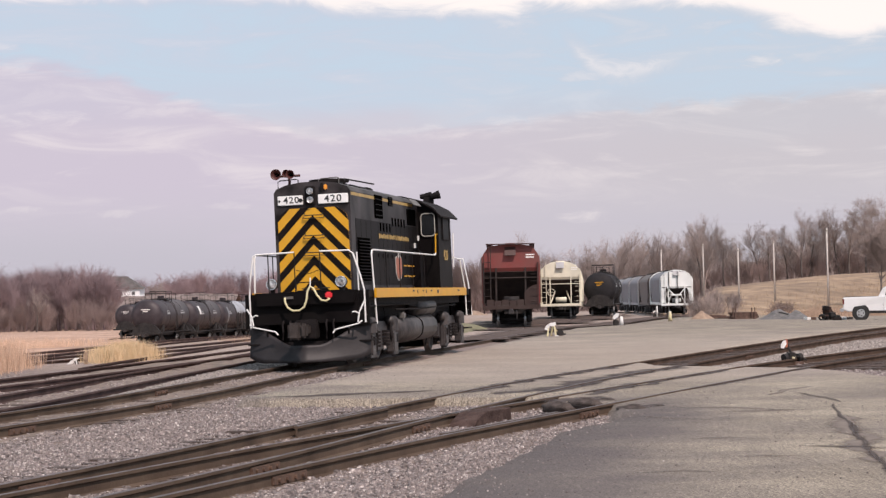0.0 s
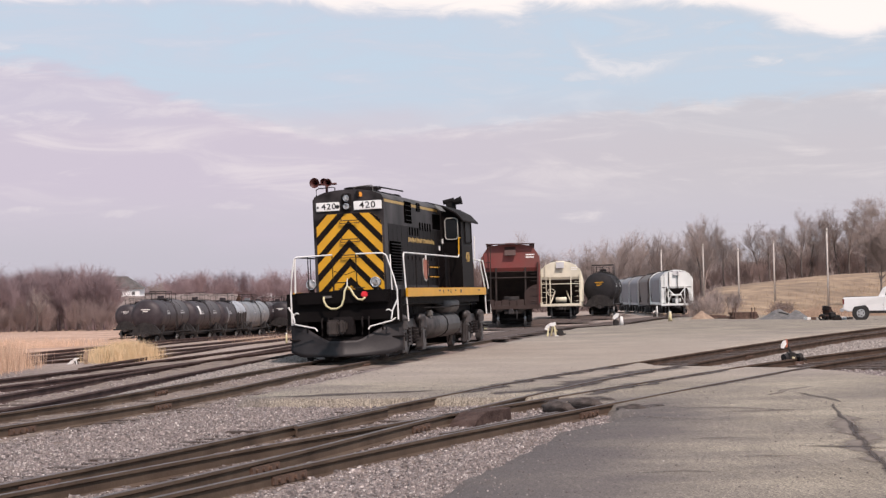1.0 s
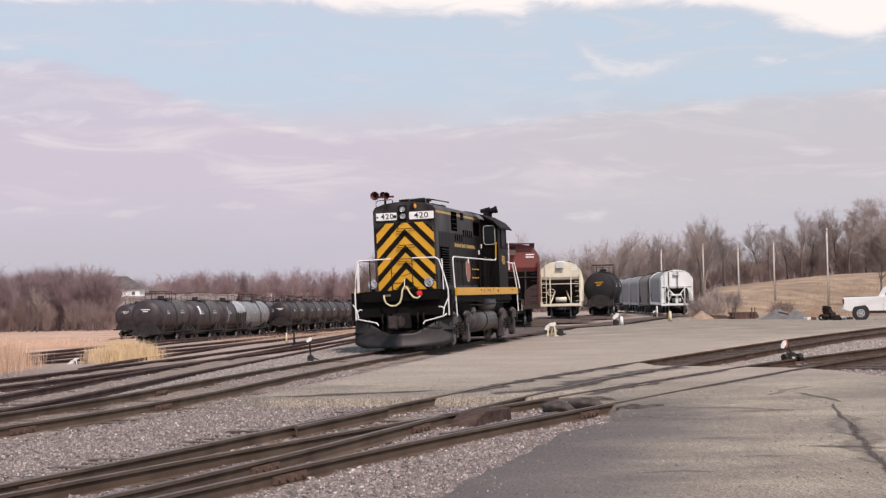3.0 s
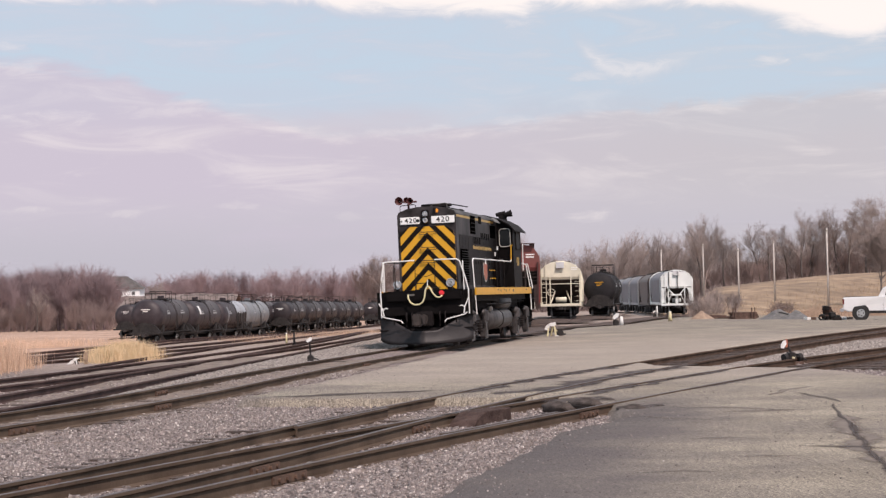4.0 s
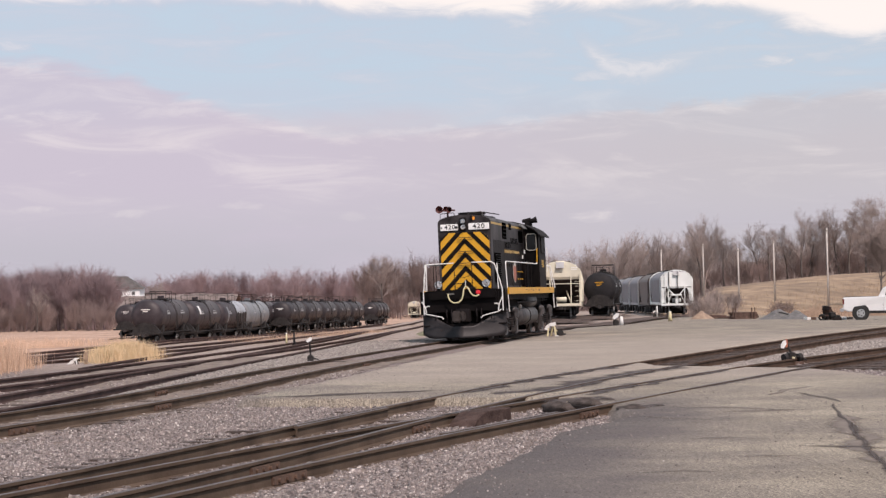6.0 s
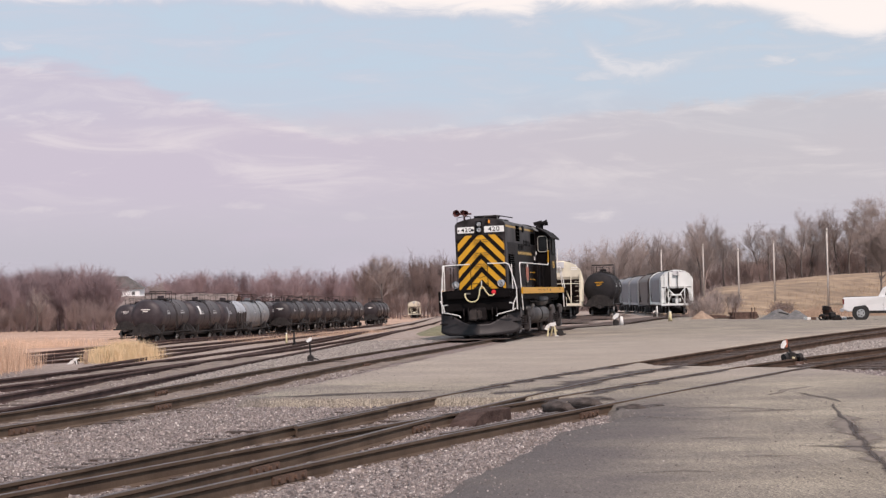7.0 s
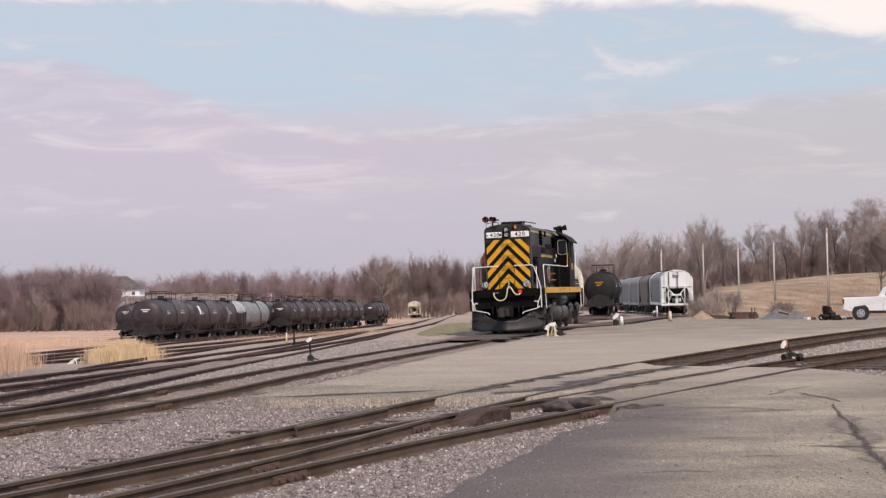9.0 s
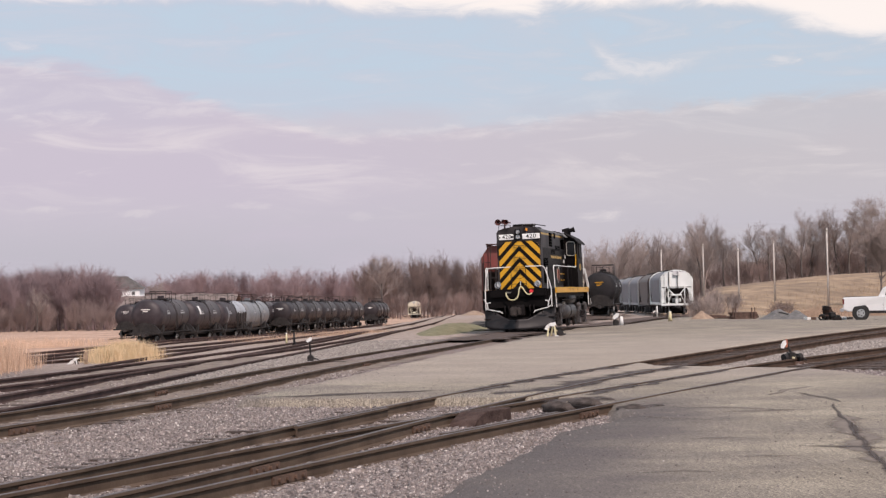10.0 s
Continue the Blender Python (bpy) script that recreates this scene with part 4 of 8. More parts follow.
    part("hose_hook", pipe(bmesh.new(), [(0.15, -1.3, 2.1), (0.15, -1.36, 1.9)], 0.012), M["white"], L)
    part("lantern", newbox(0.5, 0.66, -1.36, -1.24, 1.6, 1.75, bevel=0.03), M["red_lens"], L, "red marker lantern")
    part("bracket", newbox(-0.5, -0.28, -1.34, -1.28, 1.62, 1.68), M["grey_panel"], L)
    for sx in (-1, 1):
        part("uncoupling_lever", pipe(bmesh.new(), [(sx * 1.36, -1.3, 1.05), (sx * 1.26, -1.32, 0.98), (sx * 0.72, -1.38, 0.86), (sx * 0.66, -1.4, 0.78)], 0.02), M["white"], L, "white lever")
        part("grab_iron", pipe(bmesh.new(), [(sx * 1.42, -1.3, 1.42 if sx < 0 else 1.5), (sx * 1.3, -1.34, 1.24), (sx * 1.26, -1.34, 1.02)], 0.02), M["white"], L, "white grab iron")
        part("grab_iron", pipe(bmesh.new(), [(sx * 1.28, -1.33, 1.22), (sx * 1.2, -1.36, 1.27), (sx * 1.14, -1.36, 1.25)], 0.018), M["white"], L, "white grab iron")
        for k in range(2):
            x = sx * (0.44 + 0.17 * k + 0.05 * sx)
            part("air_hose", pipe(bmesh.new(), [(x, -1.2, 1.1), (x, -1.32, 1.02), (x + 0.02, -1.36, 0.85), (x, -1.34, 0.66)], 0.024), M["sooty"], L)
    part("coupler_pocket", newbox(-0.26, 0.26, -1.35, -1.0, 0.66, 1.12, bevel=0.03), M["sooty"], L)
    c = newbox(-0.12, 0.12, -1.9, -1.3, 0.78, 1.0, bevel=0.03)
    box(c, -0.24, 0.06, -2.2, -1.85, 0.66, 1.06, bevel=0.05)
    part("coupler", c, M["coupler_rust"], L, "rusty knuckle coupler")
    part("coupler_knuckle", newbox(0.05, 0.22, -2.2, -2.0, 0.7, 1.04, bevel=0.05), M["coupler_rust"], L)
    part("coupler", newbox(-0.15, 0.15, 14.8, 15.6, 0.75, 1.03, bevel=0.05), M["truck_grey"], L)
    # plow: a shallow vee of curved steel with a notch for the coupler
    bm = bmesh.new()
    nx, nz = 24, 6
    grid = []
    for i in range(nx + 1):
        u = -1 + 2 * i / nx
        x = u * 1.47
        top = 0.52 + 0.5 * min(1, max(0, (abs(x) - 0.42) / 0.9))
        col = []
        for j in range(nz + 1):
            v = j / nz
            foot = 0.13 + 0.13 * max(0.0, (abs(u) - 0.78) / 0.22) ** 1.3
            z = foot + (top - foot) * v
            y = -1.6 + 0.75 * abs(u) - 0.14 * (1 - v) ** 2
            col.append(bm.verts.new((x, y, z)))
        grid.append(col)
    for i in range(nx):
        for j in range(nz):
            bm.faces.new((grid[i][j], grid[i + 1][j], grid[i + 1][j + 1], grid[i][j + 1]))
    p = part("snow_plow", bm, M["plow"], L, "scuffed black snow plow", True)
    p.modifiers.new("thick", "SOLIDIFY").thickness = 0.03
    part("plow_brace", newbox(-0.6, 0.6, -1.25, -1.0, 0.2, 0.6, bevel=0.03), M["sooty"], L)

    # fuel tank, reservoirs, piping
    t = bmesh.new()
    out = []
    for k in range(24):
        a = 2 * math.pi * k / 24
        out.append((1.38 * (abs(math.cos(a)) ** 0.55) * (1 if math.cos(a) >= 0 else -1), 0.74 + 0.42 * (abs(math.sin(a)) ** 0.75) * (1 if math.sin(a) >= 0 else -1)))
    prism(t, out, 3.6, 9.1)
    tank = part("fuel_tank", t, M["truck_grey"], L, "grimy rounded fuel tank", True)
    for y in (6.7,):
        part("tank_strap", prism(bmesh.new(), [(x * 1.012, 0.74 + (z - 0.74) * 1.03) for x, z in out], y, y + 0.1), M["sooty"], tank)
    for sx in (-1, 1):
        part("air_reservoir", rod(bmesh.new(), (sx * 1.08, 6.6, 1.3), (sx * 1.08, 9.3, 1.3), 0.26, 20), M["truck_grey"], L, smooth=True)
        part("piping", pipe(bmesh.new(), [(sx * 1.3, 0.2, 1.4), (sx * 1.3, 5.0, 1.38), (sx * 1.25, 6.8, 1.3)], 0.03), M["sooty"], L)
        part("piping", pipe(bmesh.new(), [(sx * 1.36, 3.0, 1.26), (sx * 1.36, 6.5, 1.24), (sx * 1.3, 10.2, 1.28), (sx * 1.3, 13.0, 1.3)], 0.022), M["sooty"], L)
        part("tank_filler", newbox(sx * 1.3 - 0.08, sx * 1.3 + 0.08, 4.0, 4.3, 1.0, 1.18, bevel=0.03), M["grey_panel"], tank)
    part("equipment_box", newbox(-1.1, 1.1, 9.2, 10.6, 1.0, 1.57, bevel=0.03), M["sooty"], L)
    part("under_walkway", newbox(-1.3, 1.3, 0.0, 13.6, 1.36, 1.575), M["sooty"], L)
    part("centre_sill", newbox(-0.95, 0.95, 0.1, 14.4, 1.0, 1.37, bevel=0.02), M["sooty"], L)
    # trucks
    for yc in (1.75, 12.5):
        tr = part("truck", newbox(-0.6, 0.6, yc - 0.5, yc + 0.5, 0.7, 1.18, bevel=0.04), M["sooty"], L, "grimy two-axle truck")
        # motors and bolster drawn oversize, a dark mass standing for the underside's shade
        for d in (-0.75, 0.75):
            part("traction_motor", newbox(-0.64, 0.64, yc + d - 0.5, yc + d + 0.5, 0.12, 1.0, bevel=0.08), M["sooty"], tr)
        part("bolster", newbox(-0.95, 0.95, yc - 1.95, yc + 1.95, 0.5, 1.16, bevel=0.05), M["sooty"], tr)
        for sx in (-1, 1):
            o = [(-2.0, 0.42), (-2.0, 0.68), (-1.75, 0.78), (-1.2, 0.78), (-0.9, 0.98), (0.9, 0.98), (1.2, 0.78), (1.75, 0.78), (2.0, 0.68), (2.0, 0.42), (1.72, 0.36), (1.1, 0.36), (0.72, 0.5), (0.5, 0.28), (-0.5, 0.28), (-0.72, 0.5), (-1.1, 0.36), (-1.72, 0.36)]
            x0, x1 = sorted((sx * 0.98, sx * 1.14))
            part("side_frame", prism_x(bmesh.new(), [(yc + a, b) for a, b in o], x0, x1), M["truck_grey"], tr)
            for d in (-1.42, 1.42):
                jb = newbox(min(sx * 1.12, sx * 1.32), max(sx * 1.12, sx * 1.32), yc + d - 0.24, yc + d + 0.24, 0.14, 0.72, bevel=0.05)
                jb = part("journal_box", jb, M["truck_grey"], tr)
                part("journal_lid", newbox(min(sx * 1.3, sx * 1.35), max(sx * 1.3, sx * 1.35), yc + d - 0.13, yc + d + 0.13, 0.42, 0.64, bevel=0.02), M["sooty"], jb)
                part("pedestal_tie", newbox(min(sx * 1.14, sx * 1.3), max(sx * 1.14, sx * 1.3), yc + d - 0.34, yc + d + 0.34, 0.12, 0.2, bevel=0.02), M["truck_grey"], jb)
                cap = rod(bmesh.new(), (sx * 1.2, yc + d * 0.98, 0.72), (sx * 1.2, yc + d * 0.98, 1.02), 0.19, 16)
                rod(cap, (sx * 1.2, yc + d * 0.98, 1.02), (sx * 1.2, yc + d * 0.98, 1.1), 0.19, 16, 0.1)
                part("spring_cap", cap, M["truck_grey"], tr)
                part("brake_hanger", pipe(bmesh.new(), [(sx * 1.26, yc + d * 0.7, 0.95), (sx * 1.3, yc + d * 0.62, 0.6), (sx * 1.26, yc + d * 0.66, 0.25)], 0.035), M["sooty"], tr)
                sp = bmesh.new()
                for k in range(5):
                    rod(sp, (sx * 1.18, yc + d * 0.42, 0.36 + k * 0.085), (sx * 1.18, yc + d * 0.42, 0.41 + k * 0.085), 0.13, 12)
                part("coil_spring", sp, M["sooty"], tr)
                part("brake_cylinder", rod(bmesh.new(), (sx * 1.2, yc + d * 0.75, 0.98), (sx * 1.2, yc + d * 1.18, 0.98), 0.13, 12), M["truck_grey"], tr, smooth=True)
                part("sand_pipe", pipe(bmesh.new(), [(sx * 0.95, yc + d * 1.2, 1.3), (sx * 0.92, yc + d * 1.5, 0.8), (sx * 0.78, yc + d * 1.52, 0.16)], 0.025), M["sooty"], tr)
            part("brake_shoe_frame", newbox(min(sx * 1.15, sx * 1.36), max(sx * 1.15, sx * 1.36), yc + 0.9, yc + 1.25, 0.18, 0.7, bevel=0.03), M["truck_grey"], tr)
    # the end gear sits slightly back on the platform
    for o in L.children:
        if o.name.split(".")[0] in FRONT and o.bound_box[0][1] < 0:
            o.location.y += 0.13
    return L


def wheelset(L, yc):
    bm = bmesh.new()
    rod(bm, (-0.95, 0, 0), (0.95, 0, 0), 0.08, 12)
    ax = part("wheelset", bm, M["sooty"], L, at=Matrix.Translation((0, yc, 0.508)))
    for sx in (-1, 1):
        w = bmesh.new()
        prof = [(0.67, 0.1), (0.67, 0.54), (0.7, 0.535), (0.71, 0.508), (0.81, 0.5), (0.81, 0.43), (0.77, 0.4), (0.76, 0.18), (0.83, 0.15), (0.83, 0.0)]
        prev = None
        for k in range(25):
            a = 2 * math.pi * k / 24
            cur = [w.verts.new((sx * x, math.cos(a) * r, math.sin(a) * r)) for x, r in prof]
            if prev:
                for i in range(len(prof) - 1):
                    w.faces.new((prev[i], prev[i + 1], cur[i + 1], cur[i]))
            prev = cur
        part("wheel", w, M["wheel"], ax, smooth=True)
    return ax


loco = locomotive()
AXLES = [(y, wheelset(loco, y)) for y in (0.33, 3.17, 11.08, 13.92)]


# ---- freight cars ----
def paint(name, c, rough=0.55, dirt=(0.1, 0.085, 0.07), amount=0.45, spec=0.4):
    lo = tuple(v * 0.85 for v in c)
    return material(name, [lo, c], rough, 1.1, grime=(dirt, 0.7, amount), bump=0.06, spec=spec)


M["hop_red"] = paint("weathered brick red paint", (0.22, 0.05, 0.045))
# next two are darkened beyond their dirt to stand for end shade
M["hop_dark"] = paint("dark red paint, grime and shade in the colour", (0.062, 0.022, 0.019), dirt=(0.06, 0.045, 0.038), amount=0.4)
M["hop_sill"] = paint("sill paint, rust stains and shade in the colour", (0.045, 0.024, 0.02), dirt=(0.06, 0.045, 0.036), amount=0.6)
M["hop_cream"] = paint("cream paint", (0.8, 0.75, 0.6), amount=0.25)
M["hop_white"] = paint("white car paint", (0.84, 0.86, 0.84), amount=0.12)
# base lowered so the colour carries the shade of the sunless side
M["hop_grey_shade"] = paint("grey car paint", (0.2, 0.2, 0.225), amount=0.35)
M["hop_brown"] = paint("dull brown car paint", (0.12, 0.095, 0.088), amount=0.35)
M["hop_pale"] = paint("pale grey car paint", (0.42, 0.42, 0.43), amount=0.35)
# grime plus the shade of the car-end recess, both in the colour
M["hop_grime_shade"] = material("dark slope sheet, grime and recess shade in its colour", [(0.018, 0.013, 0.012), (0.045, 0.03, 0.026)], 0.85, 1.6, bump=0.2)
M["tank_black"] = paint("dull black tank paint", (0.026, 0.0215, 0.0245), 0.5, (0.07, 0.06, 0.063), 0.6, 0.25)
M["tank_matte"] = material("matt black tank paint", [(0.014, 0.013, 0.0145), (0.022, 0.02, 0.022)], 0.7, 1.1, spec=0.2, grime=((0.034, 0.03, 0.031), 0.7, 0.4), bump=0.06)
M["tank_brown"] = paint("dusty dark tank paint", (0.036, 0.028, 0.032), 0.5, (0.085, 0.068, 0.073), 0.7, 0.28)
M["tank_grey"] = paint("light grey tank paint", (0.2, 0.21, 0.225), 0.45, (0.1, 0.09, 0.088), 0.5)
M["tank_reflection"] = paint("pale blue-grey painted sky reflection", (0.36, 0.38, 0.42), 0.45, (0.2, 0.19, 0.19), 0.4)
M["under"] = material("dark running gear", [(0.011, 0.009, 0.009), (0.029, 0.024, 0.023)], 0.8, 3, bump=0.3)
M["tread"] = material("bright wheel face", [(0.24, 0.24, 0.24), (0.36, 0.36, 0.36)], 0.4, 4, metal=0.5)


def freight_truck(C, yc, parent_label="two-axle freight truck"):
    tr = part("truck", newbox(-0.9, 0.9, yc - 0.2, yc + 0.2, 0.4, 0.95, bevel=0.03), M["under"], C)
    for d in (-0.45, 0.45):
        part("brake_beam", newbox(-0.66, 0.66, yc + d - 0.1, yc + d + 0.1, 0.16, 0.66, bevel=0.03), M["under"], tr)
    for sx in (-1, 1):
        o = [(-1.15, 0.38), (-1.15, 0.58), (-0.7, 0.62), (-0.4, 0.85), (0.4, 0.85), (0.7, 0.62), (1.15, 0.58), (1.15, 0.38), (0.75, 0.36), (0.4, 0.22), (-0.4, 0.22), (-0.75, 0.36)]
        x0, x1 = sorted((sx * 0.9, sx * 1.04))
        part("side_frame", prism_x(bmesh.new(), [(yc + a, b) for a, b in o], x0, x1), M["under"], tr)
        for d in (-0.86, 0.86):
            w = rod(bmesh.new(), (sx * 0.69, yc + d, 0.42), (sx * 0.82, yc + d, 0.42), 0.42, 20)
            part("wheel", w, M["tread"], tr)
    for d in (-0.86, 0.86):
        part("axle", rod(bmesh.new(), (-0.95, yc + d, 0.42), (0.95, yc + d, 0.42), 0.08, 8), M["under"], tr)
    return tr


def covered_hopper(body, frame, label, arched, length=15.8, writing="white"):
    C = thing("hopper_car", Matrix(), label, "railcar", "covered hopper cars")
    hw = 1.58
    # end gear of the flat-roofed car takes the recess shade colour
    gear = frame if arched else M["hop_grime_shade"]
    if arched:
        roof = [(-hw, 3.55), (-1.5, 3.8), (-1.2, 4.12), (-0.75, 4.36), (-0.3, 4.45), (0.3, 4.45), (0.75, 4.36), (1.2, 4.12), (1.5, 3.8), (hw, 3.55)]
    else:
        roof = [(-hw, 3.95), (-1.5, 4.1), (-1.22, 4.5), (-0.6, 4.58), (0.6, 4.58), (1.22, 4.5), (1.5, 4.1), (hw, 3.95)]
    bm = bmesh.new()
    rings = []
    for y, zb, sh in ((0.75, 3.3, 1.0), (0.85, 3.1, 1.0), (3.2, 1.15, 1.0), (length - 3.2, 1.15, 1.0), (length - 0.85, 3.1, 1.0), (length - 0.75, 3.3, 1.0)):
        rings.append([bm.verts.new((x * sh, y, z)) for x, z in [(-hw * 0.98, zb)] + roof + [(hw * 0.98, zb)]])
    for a, b in zip(rings, rings[1:]):
        for i in range(len(a)):
            bm.faces.new((a[i], a[(i + 1) % len(a)], b[(i + 1) % len(b)], b[i]))
    bm.faces.new(rings[0][::-1])
    bm.faces.new(rings[-1])
    bmesh.ops.recalc_face_normals(bm, faces=bm.faces)
    part("body", bm, body, C)
    for y0, d in ((0, 1), (length, -1)):
        sl = prism_x(bmesh.new(), [(y0 + d * 0.84, 3.09), (y0 + d * 3.2, 1.13), (y0 + d * 3.2, 1.1), (y0 + d * 0.8, 3.07)], -hw * 0.97, hw * 0.97)
        part("slope_sheet", sl, M["hop_grime_shade"], C, "dark slope sheet, grime and recess shade in its colour")
    part("centre_sill", newbox(-0.4, 0.4, 0.1, length - 0.1, 0.72, 1.15, bevel=0.02), M["under"], C)
    part("side_sill", newbox(-hw, -hw + 0.12, 0.1, length - 0.1, 1.05, 1.3, bevel=0.01), frame, C)
    part("side_sill", newbox(hw - 0.12, hw, 0.1, length - 0.1, 1.05, 1.3, bevel=0.01), frame, C)
    for y0 in (0.0, length):
        d = 1 if y0 == 0 else -1
        f = lambda a, b: sorted((y0 + d * a, y0 + d * b))
        part("end_sill", newbox(-hw, hw, *f(0.0, 0.18), 0.98, 1.2, bevel=0.015), frame if arched else M["hop_sill"], C)
        part("end_platform", newbox(-hw + 0.1, hw - 0.1, *f(0.18, 1.5), 1.08, 1.14), M["under"], C)
        for sx in (-1, 1):
            for x in (1.52, 0.82):
                part("corner_post" if x > 1 else "end_post", newbox(sx * x - 0.045, sx * x + 0.045, *f(0.72, 0.82) if x < 1 else f(0.62, 0.74), 1.12, 3.6 if x > 1 else 3.3), gear if x < 1 else frame, C)
            if arched:
                part("diagonal_brace", rod(bmesh.new(), (sx * 0.8, y0 + d * 0.78, 1.2), (sx * 0.45, y0 + d * 1.9, 2.2), 0.05, 6), frame, C)
            part("end_side_sheet", newbox(min(sx * hw, sx * (hw - 0.03)), max(sx * hw, sx * (hw - 0.03)), *f(0.75, 1.9), 1.9 if arched else 1.25, 3.4), body, C)
        side_x = -1 if d > 0 else 1
        lad = part("ladder", newbox(side_x * 1.12 - 0.025, side_x * 1.12 + 0.025, *f(0.5, 0.56), 0.75, 4.45), gear, C)
        part("ladder_rail", newbox(side_x * 1.5 - 0.02, side_x * 1.5 + 0.02, *f(0.5, 0.56), 0.75, 4.0), gear, lad)
        for k in range(8):
            part("rung", rod(bmesh.new(), (side_x * 1.12, y0 + d * 0.53, 0.95 + 0.38 * k), (side_x * 1.5, y0 + d * 0.53, 0.95 + 0.38 * k), 0.014, 6), gear, lad)
        for k in range(5):
            part("grab_iron", rod(bmesh.new(), (-side_x * 1.12, y0 + d * 0.58, 1.4 + 0.38 * k), (-side_x * 1.5, y0 + d * 0.58, 1.4 + 0.38 * k), 0.014, 6), gear, C)
        part("end_beam", newbox(-hw + 0.05, hw - 0.05, *f(0.66, 0.76), 2.72, 2.78), gear, C)
        part("brake_cylinder", rod(bmesh.new(), (-0.4, y0 + d * 1.1, 1.5), (0.45, y0 + d * 1.1, 1.5), 0.2, 14), frame if arched else M["under"], C, smooth=True)
        bw = bmesh.new()
        for k in range(12):
            a, b = 2 * math.pi * k / 12, 2 * math.pi * (k + 1) / 12
            rod(bw, (-0.75 + 0.28 * math.cos(a), y0 + d * 0.45, 2.1 + 0.28 * math.sin(a)), (-0.75 + 0.28 * math.cos(b), y0 + d * 0.45, 2.1 + 0.28 * math.sin(b)), 0.025, 6)
        rod(bw, (-1.03, y0 + d * 0.45, 2.1), (-0.47, y0 + d * 0.45, 2.1), 0.018, 6)
        part("brake_wheel", bw, frame, C) if arched else bw.free()
        c = newbox(-0.14, 0.14, *f(-0.75, 0.1), 0.72, 1.0, bevel=0.04)
        part("coupler", c, M["truck_grey"], C, "rusty knuckle coupler")
        part("air_hose", pipe(bmesh.new(), [(0.3, y0 - d * 0.1, 0.9), (0.32, y0 - d * 0.35, 0.7), (0.3, y0 - d * 0.4, 0.45)], 0.03), M["under"], C)
        part("end_running_board", newbox(-0.32, 0.3, -0.02, 0.02, 0, 0.55, m=Matrix.Translation((0, y0 + d * 0.5, 3.98)) @ Matrix.Rotation(-d * 0.5, 4, "X")), M["hop_pale"] if arched else frame, C, "steel running board step")
        part("marking", newbox(0.85, 1.35, *f(0.742, 0.748), 3.98, 4.05), M[writing], C, "white stencil")
        part("marking", newbox(0.85, 1.32, *f(0.742, 0.748), 3.84, 3.91), M[writing], C)
        freight_truck(C, y0 + d * 2.0)
    for a, b in ((-0.75, -0.45), (0.45, 0.75)) if arched else ((-1.36, -1.06), (1.06, 1.36)):
        part("running_board", newbox(a, b, 1.0, length - 1.0, roof[4][1] + 0.02, roof[4][1] + 0.08), M["under"] if arched else frame, C)
    if not arched:
        for y0, y1 in ((0.42, 1.0), (length - 1.0, length - 0.42)):
            part("cross_walkway", newbox(-1.36, 1.36, y0, y1, roof[4][1] + 0.01, roof[4][1] + 0.07, bevel=0.01), frame, C, "dark roof-end walkway")
            for x in (-1.3, 1.3):
                part("walkway_bracket", rod(bmesh.new(), (x, (y0 + y1) / 2, roof[4][1] + 0.02), (x * 0.98, 0.8 if y0 < 2 else length - 0.8, 4.25), 0.03, 6), frame, C)
    for k in range(5):
        part("roof_hatch", newbox(-0.3, 0.3, 1.6 + k * 2.7, 3.2 + k * 2.7, roof[4][1] - 0.02, roof[4][1] + 0.12, bevel=0.03), body, C)
    for k in range(3):
        y = 3.8 + k * 2.9
        part("discharge_chute", prism_x(bmesh.new(), [(y, 1.2), (y + 2.3, 1.2), (y + 1.5, 0.22), (y + 0.8, 0.22)], -1.15, 1.15), M["under"], C)
    if not arched:
        for k in range(12):
            for sx in (-1, 1):
                part("side_rib", newbox(sx * hw - 0.05, sx * hw + 0.05, 1.2 + k * 1.2, 1.3 + k * 1.2, 1.3, 3.95), body, C)
    else:
        for y in (0.8, length - 0.8):
            rb = bmesh.new()
            o2 = [(x * 1.015, z + 0.02) for x, z in [(-hw, 1.3)] + roof + [(hw, 1.3)]]
            pipe(rb, [(x, y, z) for x, z in o2], 0.06)
            part("end_hoop", rb, frame, C, "pale end hoop")
    return C


